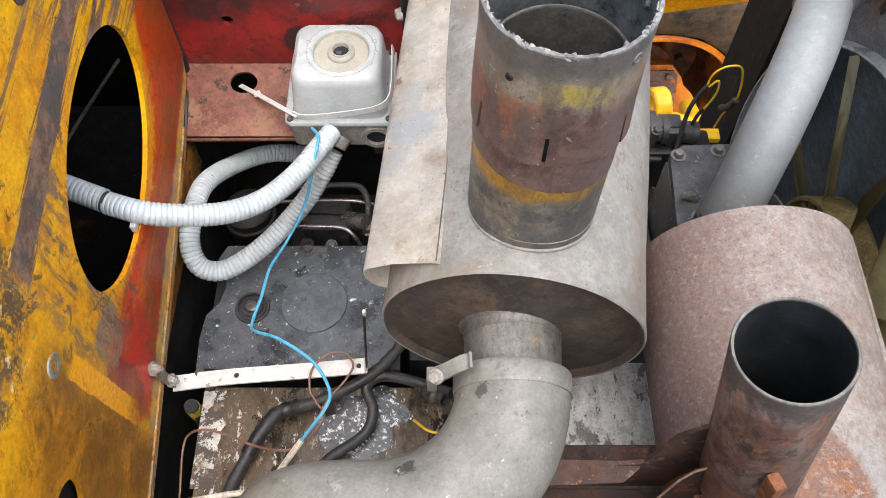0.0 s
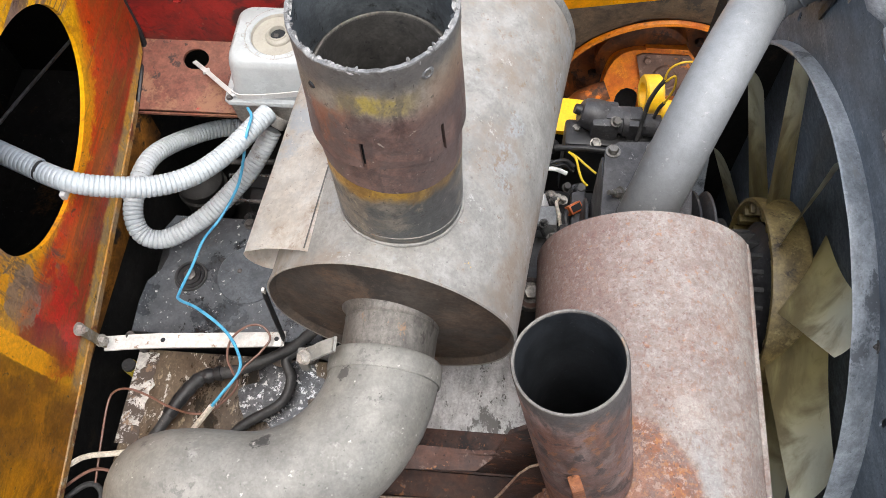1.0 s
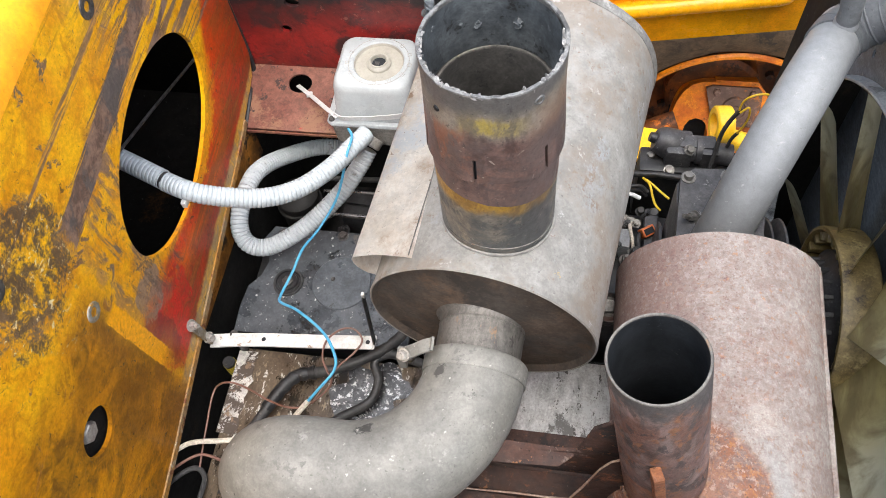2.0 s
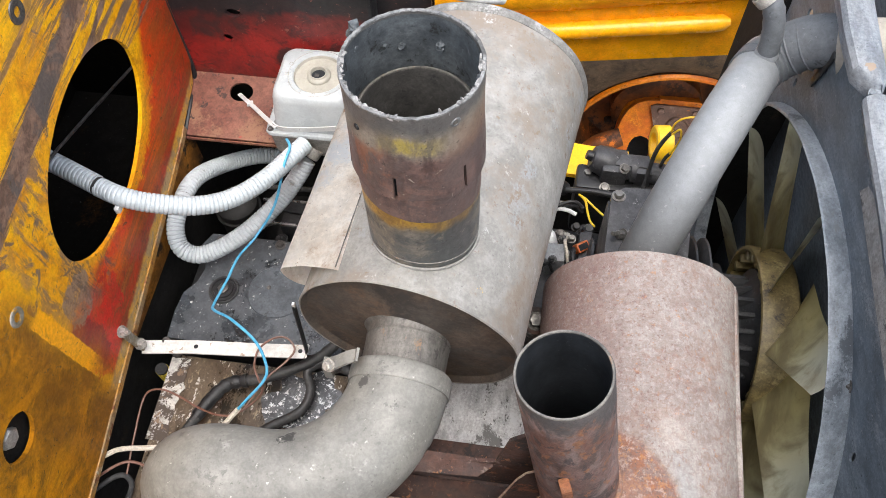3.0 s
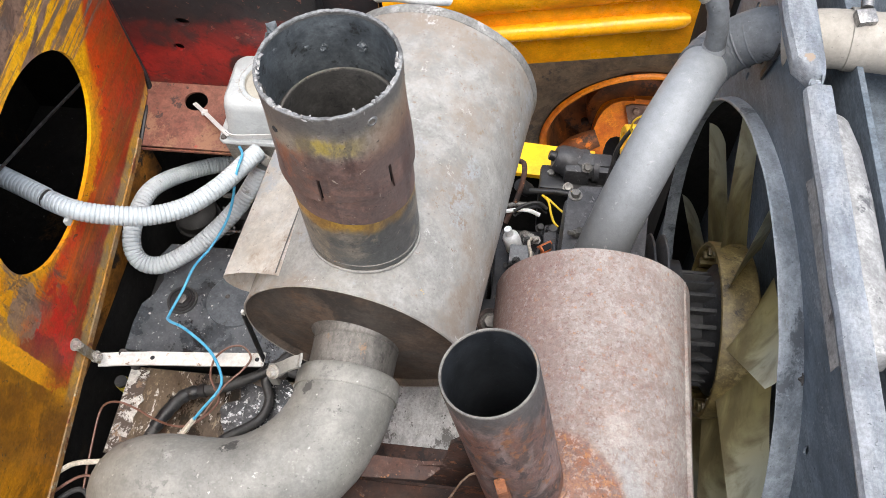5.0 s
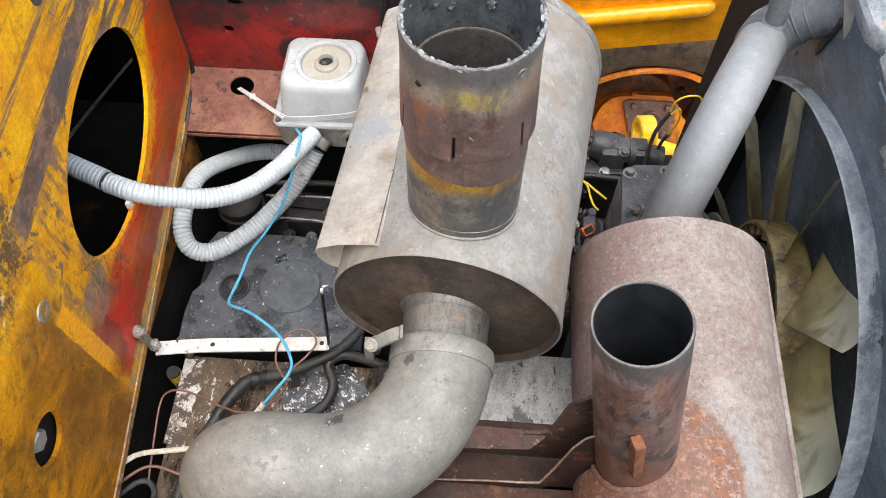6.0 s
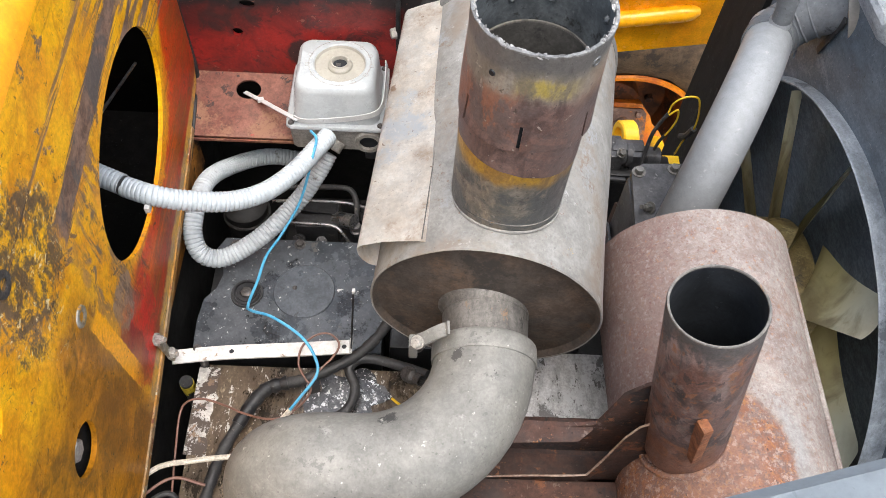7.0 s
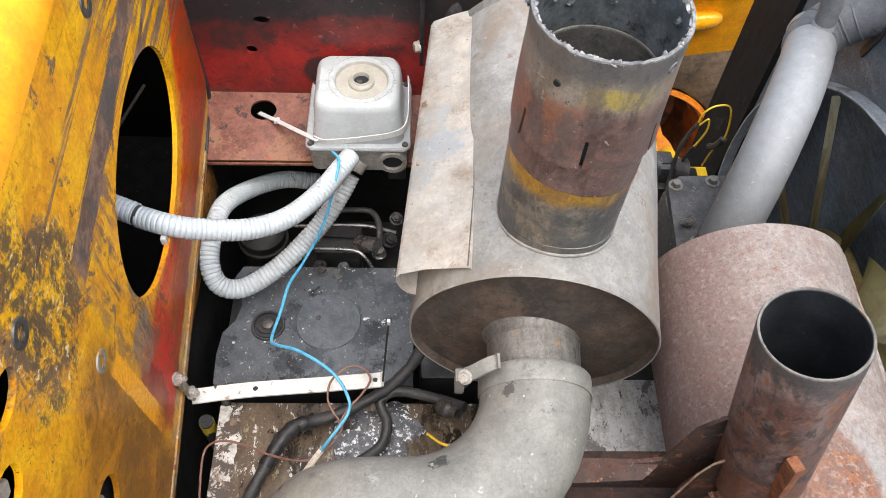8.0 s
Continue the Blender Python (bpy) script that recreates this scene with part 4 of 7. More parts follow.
def plate(outline, thick, m, holes=(), bevel=0.0):
    """A sheet cut to an outline in the xy plane of m, with holes, and thick along its z."""
    bm = bmesh.new()
    for loop in (outline, *holes):
        vs = [bm.verts.new((q[0], q[1], 0)) for q in loop]
        for a, b in zip(vs, vs[1:] + vs[:1]):
            bm.edges.new((a, b))
    bmesh.ops.triangle_fill(bm, use_beauty=True, use_dissolve=False, edges=bm.edges[:])
    faces = bm.faces[:]
    ext = bmesh.ops.extrude_face_region(bm, geom=faces)
    for v in ext["geom"]:
        if isinstance(v, bmesh.types.BMVert):
            v.co.z += thick
    bm.transform(m)
    return bm


def oval(cx, cy, rx, ry, n=40, turn=0.0, wob=0.0):
    out = []
    for k in range(n):
        a = 2 * math.pi * k / n
        s = 1 + wob * noise.noise(Vector((math.cos(a) * 2, math.sin(a) * 2, cx * 9)))
        x, y = rx * s * math.cos(a), ry * s * math.sin(a)
        out.append((cx + x * math.cos(turn) - y * math.sin(turn), cy + x * math.sin(turn) + y * math.cos(turn)))
    return out


def bolt_bm(m, af=0.013, head=0.006, washer=0.010, stub=0.0, bm=None):
    """A hexagon head on a round washer, with its z along the shank's way out."""
    bm = bm or bmesh.new()
    if washer:
        lathe([(0, 0), (washer, 0), (washer, 0.0016), (0, 0.0016)], m, 20, bm)
    r = af / 2 / math.cos(math.pi / 6)
    rings = [[m @ Vector((q * math.cos(k * math.pi / 3), q * math.sin(k * math.pi / 3), h)) for k in range(6)] for q, h in ((r, 0.0012), (r, 0.0012 + head * 0.8), (r * 0.86, 0.0012 + head))]
    ring_loft(bm, rings, True, True, True)
    if stub:
        lathe([(0, head), (af * 0.3, head), (af * 0.3, head + stub), (0, head + stub)], m, 12, bm)
    return bm

# ---- setting ----
bm = bmesh.new()
n = 12
grid = [[bm.verts.new((-600 + 1200 * i / n, -600 + 1200 * j / n, -0.325)) for j in range(n + 1)] for i in range(n + 1)]
for i in range(n):
    for j in range(n):
        bm.faces.new((grid[i][j], grid[i + 1][j], grid[i + 1][j + 1], grid[i][j + 1]))
lone("ground", bm, GROUND, "bare trodden gravel yard under the machine", "ground", kind="structure")

# ---- yellow side panel with its round opening ----
# its sheet stands upright, almost along y
PX0, PSLOPE = -0.342, -0.04
side = Matrix(((PSLOPE, 0, 1, PX0), (1, 0, 0, 0), (0, 1, 0, 0), (0, 0, 0, 1)))
panel = thing("side_panel", (-0.36, 0.4, 1.35), "worn yellow steel side panel with scraped paint and a large round opening", "panel", kind="structure")
outline = [(-0.55, 1.22), (-0.1, 1.285), (0.2, 1.315), (0.42, 1.345), (0.70, 1.385), (0.722, 1.392), (0.80, 1.41), (0.835, 1.47), (0.835, 1.86), (0.6, 1.868), (0.3, 1.85), (-0.55, 1.80)]
holes = [oval(0.530, 1.5850, 0.1545, 0.1055, 64, radians(8.5), 0.010), oval(0.163, 1.523, 0.030, 0.030, 28), oval(0.165, 1.768, 0.026, 0.016, 20), oval(0.11, 1.725, 0.024, 0.02, 20), oval(-0.14, 1.6, 0.05, 0.04, 24)]
part("sheet", plate(outline, -0.006, side, holes), YELLOW_PANEL, panel, "yellow paint scraped to brown primer, red overspray below")
# rolled top that turns outwards and faces the sky
bm = bmesh.new()
rows = []
for k in range(9):
    a = radians(90 * k / 8)
    rows.append([(PX0 + PSLOPE * yy - 0.05 * (1 - math.cos(a)), yy, zt + 0.05 * math.sin(a)) for yy, zt in ((-0.55, 1.80), (-0.1, 1.825), (0.3, 1.85), (0.6, 1.868), (0.835, 1.86))])
rows.append([(q[0] - 0.46, q[1], q[2] + 0.01) for q in rows[-1]])
ring_loft(bm, rows, False)
part("rolled_top", bm, YELLOW, panel, "clean bright yellow rolled top")
part("edge_strip", sweep([(PX0 + PSLOPE * y - 0.001, y, z - 0.002) for y, z in outline[:6]], 0, flat=(0.007, 0.012)), BARE_EDGE, panel, "bare tan edge with rubbed paint")
for y, z, r in ((0.272, 1.613, 0.0125), (0.535, 1.815, 0.014), (0.217, 1.772, 0.013)):
    at = frame_on((PX0 + PSLOPE * y, y, z), (1, 0.04, 0))
    part("nut", lathe([(0.006, 0.0), (r, 0), (r * 0.96, 0.0016), (r * 0.72, 0.0024), (0.006, 0.0014), (0.006, -0.004), (0, -0.004)], at, 24), NUT if y == 0.272 else DARK_BOLT, panel, "dull round weld nut")
part("bolt", bolt_bm(frame_on((PX0 - 0.026, 0.160, 1.524), (1, 0, 0)), 0.024, 0.012, 0.0), BOLT, panel, "hexagon bolt head inside a round hole")
part("bolt", bolt_bm(frame_on((PX0 - 0.022, 0.112, 1.725), (1, 0, 0)), 0.02, 0.012, 0.0), BOLT, panel)
# Added dark sheet in place of the shade inside the bolt hole.
part("backing_plate", block((-0.375, 0.10, 1.47), (-0.362, 0.23, 1.60), 0.001), DARK, panel, "dark sheet added behind the bolt hole")

rail = thing("lower_frame_rail", (-0.38, 0.2, 1.1), "grimy amber yellow frame rail under the side panel", "frame rail", kind="structure")
part("web", block((-0.386, -0.5, 1.285), (-0.374, 0.74, 1.36), 0.002), AMBER, rail)
# Blackened below the amber web, in place of the shade down there.
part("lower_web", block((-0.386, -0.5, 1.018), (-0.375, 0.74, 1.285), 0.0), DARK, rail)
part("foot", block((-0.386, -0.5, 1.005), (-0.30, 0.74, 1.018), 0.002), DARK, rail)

# dark cavity behind the panel: an added box, blackened to look unlit
cavity = thing("side_cavity", (-0.6, 0.4, 1.0), "added near-black box that keeps the space behind the side panel dark", "cavity", kind="structure")
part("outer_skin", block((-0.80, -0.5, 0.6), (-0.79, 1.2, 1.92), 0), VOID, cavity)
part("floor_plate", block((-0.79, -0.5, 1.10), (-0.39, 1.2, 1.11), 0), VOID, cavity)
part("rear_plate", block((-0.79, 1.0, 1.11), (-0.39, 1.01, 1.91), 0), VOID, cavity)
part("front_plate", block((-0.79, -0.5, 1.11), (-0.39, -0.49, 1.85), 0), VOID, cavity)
lone("stay_rod", sweep([(-0.46, 0.50, 1.548), (-0.46, 0.647, 1.500), (-0.46, 0.80, 1.447)], 0.0024, 8), DARK_BOLT, "thin dull steel stay rod inside the dark cavity", "rod")

# ---- red bulkhead with shelf ----
wall = thing("bulkhead", (-0.2, 0.83, 1.4), "red painted steel bulkhead with black soot and small holes", "bulkhead", kind="structure")
up = Matrix(((1, 0, 0, 0), (0, 0, 1, 0.825), (0, 1, 0, 0), (0, 0, 0, 1)))
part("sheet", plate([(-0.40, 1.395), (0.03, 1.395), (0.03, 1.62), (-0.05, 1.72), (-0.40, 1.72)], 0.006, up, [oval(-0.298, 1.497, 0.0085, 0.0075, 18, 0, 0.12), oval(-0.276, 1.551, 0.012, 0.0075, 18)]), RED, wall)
tilt = Matrix(((1, 0, 0, 0), (0, 0.955, 0.295, 0.7175), (0, 0.295, -0.955, 1.379), (0, 0, 0, 1)))
part("shelf", plate([(-0.385, 0), (-0.03, 0), (-0.03, 0.115), (-0.388, 0.115)], 0.005, tilt, [oval(-0.292, 0.083, 0.020, 0.0165, 24, 0, 0.03)]), RED_SHELF, wall, "rubbed red shelf plate with a round hole")
# Blackens the small holes, standing in for the shade behind them.
part("backing", block((-0.388, 0.845, 1.40), (0.03, 0.850, 1.70), 0), DARK, wall, "dark sheet added behind the holes to make them look black")
part("shelf_lip", sweep([(-0.384, 0.716, 1.372), (-0.21, 0.718, 1.371), (-0.03, 0.718, 1.371)], 0, flat=(0.003, 0.004)), RED_SHELF, wall)
# Black strip that stands for the dark gap in the corner.
part("corner_gap_strip", sweep(curve_through([(-0.372, 0.72, 1.378), (-0.374, 0.77, 1.395), (-0.376, 0.818, 1.412), (-0.378, 0.822, 1.55), (-0.378, 0.822, 1.70)], 5), 0.004, 8), BLACK_METAL, wall)
part("end_bracket", block((-0.056, 0.795, 1.50), (-0.050, 0.835, 1.70), 0.001), BLACK_METAL, wall, "upright black steel end bracket")
part("bracket_bolt", bolt_bm(frame_on((-0.056, 0.80, 1.532), (-1, -0.3, 0)), 0.014, 0.007, 0.009), BOLT, wall)

# ---- grey instrument box on the shelf ----
bx = thing("instrument_box", (-0.135, 0.755, 1.40), "light grey enamelled box with a round dial on its lid", "box")


def rounded(cx, cy, w, d, r, z, n=72):
    """The outline of a rounded rectangle, at even angles round its middle."""
    out = []
    for k in range(n):
        a = 2 * math.pi * k / n
        ca, sa = math.cos(a), math.sin(a)
        lo, hi = 0.0, w + d
        for _ in range(40):
            mid = (lo + hi) / 2
            qx, qy = abs(mid * ca) - (w / 2 - r), abs(mid * sa) - (d / 2 - r)
            gap = math.hypot(max(qx, 0), max(qy, 0)) + min(max(qx, qy), 0) - r
            lo, hi = (mid, hi) if gap < 0 else (lo, mid)
        out.append(Vector((cx + lo * ca, cy + lo * sa, z)))
    return out


BCX, BCY, BZ = -0.137, 0.760, 1.4325
LX = BCX - 0.0050


def dish(r, h):
    """A ring round the dial, with as many points as the lid's outline."""
    out = []
    for q in rounded(LX, BCY + 0.003, 0.105, 0.091, 0.018, BZ + h):
        a = math.atan2(q.y - BCY - 0.003, q.x - BCX)
        out.append(Vector((BCX + r * math.cos(a), BCY + 0.003 + r * math.sin(a), BZ + h)))
    return out


bm = bmesh.new()
ring_loft(bm, [rounded(LX, BCY, 0.150, 0.136, 0.010, BZ), rounded(LX, BCY, 0.150, 0.136, 0.010, BZ + 0.004), rounded(LX, BCY, 0.147, 0.133, 0.010, BZ + 0.006), rounded(LX, BCY, 0.131, 0.119, 0.016, BZ + 0.006),
    rounded(LX, BCY, 0.127, 0.115, 0.018, BZ + 0.012), rounded(LX, BCY + 0.002, 0.120, 0.107, 0.020, BZ + 0.058), rounded(LX, BCY + 0.003, 0.115, 0.101, 0.020, BZ + 0.067), rounded(LX, BCY + 0.003, 0.105, 0.091, 0.018, BZ + 0.071), dish(0.0392, 0.0712), dish(0.0378, 0.0700), dish(0.0368, 0.0645)], True, True, True)
lid = part("lid", bm, BOX_LID, bx, "rounded light grey lid")
top = Matrix.Translation((BCX, BCY + 0.003, BZ + 0.071))
part("dial", lathe([(0.0385, -0.0008), (0.0372, -0.0022), (0.0362, -0.0058), (0.030, -0.0060), (0.0, -0.0056)], top, 56), BOX_DIAL, lid, "sunken cream dial plate")
part("dial_line", lathe([(0.0452, 0.0002), (0.0456, 0.0008), (0.0460, 0.0008), (0.0464, 0.0002)], top, 64), DIAL_INK, lid, "fine moulded ring round the dial")
part("bushing", lathe([(0.0105, -0.012), (0.0105, 0.000), (0.0115, 0.0026), (0.0132, 0.0026), (0.0140, 0.0008), (0.0150, 0.0004), (0.0160, -0.0010), (0.0172, -0.0016), (0.0182, -0.0035), (0.0184, -0.0057)], top, 40), BOX_DIAL, lid, "stepped collar round the shaft hole")
part("shaft_hole", lathe([(0, -0.0036), (0.0110, -0.0034)], top, 24), SOOT_AND_SHADE, lid, "dark hole with a worn shaft")
part("shaft", block((-0.0065, -0.0035, -0.0045), (0.0005, 0.0025, -0.0026), 0.001, None, top), DARK_BOLT, lid)
for k in range(10):
    a = radians(-200 + 250 * k / 9)
    q = top @ Matrix.Translation((math.cos(a) * 0.0475, math.sin(a) * 0.0425, 0)) @ Matrix.Rotation(a, 4, "Z")
    bm = bmesh.new()
    for lo, hi in (((-0.0032, -0.0028), (0.0032, -0.0021)), ((-0.0032, 0.0021), (0.0032, 0.0028)), ((-0.0032, -0.0021), (-0.0025, 0.0021)), ((0.0025, -0.0021), (0.0032, 0.0021))):
        block((*lo, 0.0), (*hi, 0.0007), 0, bm, q)
    part("dial_mark", bm, DIAL_INK, lid)
for sx, sy in ((-1, -1), (1, -1), (-1, 1), (1, 1)):
    part("screw", lathe([(0, 0.0036), (0.0035, 0.0034), (0.0048, 0.0015), (0.0048, 0)], Matrix.Translation((LX + sx * 0.067, BCY + sy * 0.060, BZ + 0.006)), 14), DARK_BOLT, bx)
bm = bmesh.new()
ring_loft(bm, [rounded(LX, BCY, 0.138, 0.124, 0.008, BZ - 0.048), rounded(LX, BCY, 0.142, 0.128, 0.008, BZ - 0.001)], True, True, True)
base = part("base", bm, BOX_BASE, bx, "grey cast lower half with a cable entry")
part("cable_entry", lathe([(0.0145, 0.0005), (0.0145, 0.006), (0.0205, 0.006), (0.0215, -0.002)], frame_on((BCX + 0.044, BCY - 0.064, BZ - 0.024), (0, -1, 0)), 28), BOX_BASE, base, "round blank cable entry")
part("entry_hole", lathe([(0, 0.001), (0.0150, 0.001)], frame_on((BCX + 0.044, BCY - 0.064, BZ - 0.024), (0, -1, 0)), 20), SOOT_AND_SHADE, base)
part("foot", block((-0.10, 0.70, 1.36), (-0.075, 0.73, 1.387), 0.002), BLACK_METAL, bx)

tie = thing("cable_tie", (-0.2, 0.70, 1.44), "white nylon cable tie strapped round the grey box", "cable tie")
part("band", sweep(curve_through([(-0.204, 0.703, 1.447), (-0.185, 0.6945, 1.449), (-0.13, 0.695, 1.456), (-0.088, 0.6965, 1.466), (-0.0725, 0.712, 1.469), (-0.0695, 0.75, 1.472), (-0.071, 0.80, 1.472)], 8), 0, flat=(0.0014, 0.0092)), TIE, tie)
part("lead", sweep([(-0.301, 0.8035, 1.3895), (-0.280, 0.782, 1.4015), (-0.262, 0.7635, 1.4125), (-0.230, 0.7295, 1.431), (-0.198, 0.6965, 1.449)], 0, flat=(0.0068, 0.0016)), TIE, tie)
part("head", block((-0.0046, -0.0050, -0.0026), (0.0046, 0.0050, 0.0026), 0.001, None, frame_on((-0.268, 0.7695, 1.4095), (0.1, 0.2, 1)) @ Matrix.Rotation(radians(-45), 4, "Z")), TIE, tie)


# ---- corrugated conduits ----
def corrugated(pts, r, pitch=0.0061, seg=18):
    line = curve_through(pts, 24)
    out, rr, run = [line[0]], [], 0.0
    stepl = pitch / 8
    acc = 0.0
    for a, b in zip(line, line[1:]):
        d = (b - a).length
        while acc + d - run >= stepl:
            run += stepl
            out.append(a + (b - a) * ((run - acc) / d))
        acc += d
    rr = [r * (1.0, 1.006, 1.006, 1.006, 1.0, 0.975, 0.90, 0.975)[i % 8] for i in range(len(out))]
    return sweep(out, rr, seg)


conduit = thing("flexible_conduit", (-0.36, 0.53, 1.45), "pale grey corrugated plastic conduit from the panel opening to the box", "conduit", "flexible conduits")
part("hose", corrugated([(-0.400, 0.526, 1.496), (-0.362, 0.515, 1.4945), (-0.325, 0.519, 1.480), (-0.272, 0.536, 1.458), (-0.229, 0.564, 1.445), (-0.1925, 0.607, 1.439), (-0.165, 0.655, 1.436), (-0.152, 0.682, 1.432)], 0.0142), CONDUIT, conduit)
part("sleeve", corrugated([(-0.560, 0.580, 1.512), (-0.478, 0.553, 1.508), (-0.4025, 0.5275, 1.4985)], 0.0146), CONDUIT, conduit, "inner length of conduit, parted from the rest by a torn gap")
part("torn_gap", lathe([(0.0125, -0.003), (0.0132, -0.003), (0.0132, 0.003), (0.0125, 0.003)], frame_on((-0.4012, 0.5265, 1.4975), (1, -0.3, -0.06)), 24, closed=True), RUBBER, conduit, "dark torn gap")
part("tie_stub", block((-0.3707, 0.4963, 1.4775), (-0.3637, 0.5063, 1.4895), 0.001), TIE, conduit)
loop = thing("flexible_conduit", (-0.3, 0.58, 1.34), "dusty grey corrugated plastic conduit lying in a loose loop", "conduit", "flexible conduits")
part("hose", corrugated([(-0.1541, 0.679, 1.396), (-0.168, 0.659, 1.377), (-0.198, 0.625, 1.346), (-0.250, 0.575, 1.319), (-0.303, 0.540, 1.307), (-0.337, 0.537, 1.318), (-0.351, 0.563, 1.340), (-0.3475, 0.612, 1.356), (-0.341, 0.664, 1.343), (-0.317, 0.730, 1.296), (-0.272, 0.765, 1.275), (-0.220, 0.775, 1.258)], 0.0143), CONDUIT_OLD, loop)
part("end_collar", lathe([(0.0148, 0), (0.0165, 0.001), (0.0165, 0.016), (0.0148, 0.017)], frame_on((-0.1515, 0.682, 1.403), (0.5, 0.7, 0.5)), 24), BOX_BASE, loop, "grey end collar")

# ---- main muffler with its stack ----
F = Vector((0.071, 0.345, 1.522))
B = Vector((0.1181, 0.7537, 1.5336))
ax = (B - F).normalized()
MLEN = (B - F).length
mm = frame_on(F, ax)
muf = thing("muffler", (0.09, 0.53, 1.385), "weathered grey round steel muffler lying on the engine", "muffler")
body = part("body", lathe([(0.1348, 0.0), (0.1362, -0.0006), (0.1375, 0.001), (0.1372, 0.007), (0.1368, 0.012), (0.1375, 0.1), (0.1400, 0.2), (0.1425, 0.3), (0.1437, MLEN - 0.018), (0.1440, MLEN - 0.012), (0.142, MLEN - 0.012)], mm, 96, None, 0.0022), MUFFLER, muf, "weathered aluminised steel shell")
part("front_cap", lathe([(0.1352, 0.0006), (0.1335, 0.0035), (0.130, 0.008), (0.118, 0.0095), (0.09, 0.006), (0.05, 0.0035), (0, 0.003)], mm, 96, None, 0.002), CAP_RUST, muf, "rust-brown dished end cap")
part("rear_rim", lathe([(0.1430, MLEN - 0.0135), (0.1446, MLEN - 0.0130), (0.1455, MLEN - 0.009), (0.1460, MLEN - 0.002), (0.1460, MLEN), (0.143, MLEN + 0.0005), (0.140, MLEN - 0.004)], mm, 96, None, 0.0016), REAR_RIM, muf, "rolled rear rim, worn pale")
part("rear_cap", lathe([(0.144, MLEN - 0.001), (0.135, MLEN - 0.012), (0.09, MLEN - 0.008), (0, MLEN - 0.006)], mm, 72), CAP_RUST, muf)
# the stack leans a little to the side and to the front
SC = Vector((0.0858, 0.426, 0))
LEAN = Matrix(((1, 0, 0.012, -0.0204), (0, 1, -0.027, 0.0459), (0, 0, 1, 0), (0, 0, 0, 1)))


def around(r, height, n=180):
    """A ring round the stack's line; height is a number or a function of the angle."""
    out = []
    for k in range(n):
        a = 2 * math.pi * k / n
        out.append(SC + Vector((r * math.cos(a), r * math.sin(a), height(a) if callable(height) else height)))
    return out


def uneven(a, amount, seed):
    return amount * noise.noise(Vector((math.cos(a) * 3, math.sin(a) * 3, seed)))


def band_edge(a):
    """The slanting lower edge of the brown band."""
    return 1.7525 - 0.0105 * math.cos(a) - 0.005 * math.sin(a) + uneven(a, 0.002, 2)


def sleeve_edge(a):
    return 1.795 - 0.003 * math.cos(a) - 0.003 * math.sin(a) + uneven(a, 0.004, 5)


def jag(a):
    """The uneven height of the torch-cut rim at the angle a."""
    return 0.0018 * noise.noise(Vector((math.cos(a) * 5, math.sin(a) * 5, 3))) + 0.0012 * noise.noise(Vector((math.cos(a) * 19, math.sin(a) * 19, 8)))


bm = bmesh.new()
ring_loft(bm, [around(r, z) for z, r in ((1.64, 0.0610), (1.67, 0.0609), (1.70, 0.0609), (1.735, 0.0608), (1.775, 0.0606))])
stack = part("stack_pipe", bm, STACK_LOW, muf, "upright exhaust stack of grey steel with a yellow-brown band")
bm = bmesh.new()
ring_loft(bm, [around(0.0602, band_edge), around(0.0614, band_edge), around(0.0615, lambda a: band_edge(a) + 0.004), around(0.0608, 1.80)])
part("brown_band", bm, STACK, muf, "purple-brown heat-tinted band with a slanting edge")
SLOTS = (260.5, 321.8, 205, 20, 90, 148)
RIM_Z = 1.9165
bm = bmesh.new()
levels = [0.0, 0.06, 0.12, 0.18, 0.24, 0.28, 0.34, 0.42, 0.52, 0.62, 0.72, 0.82, 0.91, 0.97, 1.0]
seg = 240
outer, inner = [], []
for f in levels:
    ro, ri = [], []
    for k in range(seg):
        a = 2 * math.pi * k / seg
        zz = sleeve_edge(a) * (1 - f) + (RIM_Z + jag(a)) * f
        r = 0.0645 - 0.0026 * min(1.0, f * 1.35) + 0.0008 * noise.noise(Vector((math.cos(a) * 2, math.sin(a) * 2, f * 2.4)))
        if f < 0.28:
            r += 0.0012 * (0.28 - f) / 0.28 * math.cos(a * 3.0 + 1.0)
        ro.append(bm.verts.new(SC + Vector((r * math.cos(a), r * math.sin(a), zz))))
        ri.append(bm.verts.new(SC + Vector(((r - 0.0030) * math.cos(a), (r - 0.0030) * math.sin(a), zz))))
    outer.append(ro)
    inner.append(ri)


def slotted(j, k):
    """Narrow cuts that run up from the sleeve's lower edge."""
    deg = 360 * (k + 0.5) / seg
    return any(abs((deg - s + 180) % 360 - 180) < 1.5 for s in SLOTS) and levels[j] < 0.27


for j in range(len(levels) - 1):
    for k in range(seg):
        q = (k + 1) % seg
        if slotted(j, k):
            continue
        bm.faces.new((outer[j][k], outer[j][q], outer[j + 1][q], outer[j + 1][k]))
        bm.faces.new((inner[j][q], inner[j][k], inner[j + 1][k], inner[j + 1][q]))
        if slotted(j, q) or slotted(j, (k - 1) % seg):
            e = q if slotted(j, q) else k
            bm.faces.new((outer[j][e], inner[j][e], inner[j + 1][e], outer[j + 1][e]))
for j in (0, len(levels) - 1):
    for k in range(seg):
        q = (k + 1) % seg
        if j or not slotted(0, k):
            bm.faces.new((outer[j][k], outer[j][q], inner[j][q], inner[j][k]))
part("upper_sleeve", bm, STACK, muf, "slotted upper sleeve with a jagged torch-cut rim")
# Black ring painted as the shade seen through the slots.
part("slot_shadow", lathe([(0.0590, 1.79), (0.0590, 1.84)], Matrix.Translation(SC), 48), SOOT_AND_SHADE, muf, "black ring drawn for the shade behind the slots")
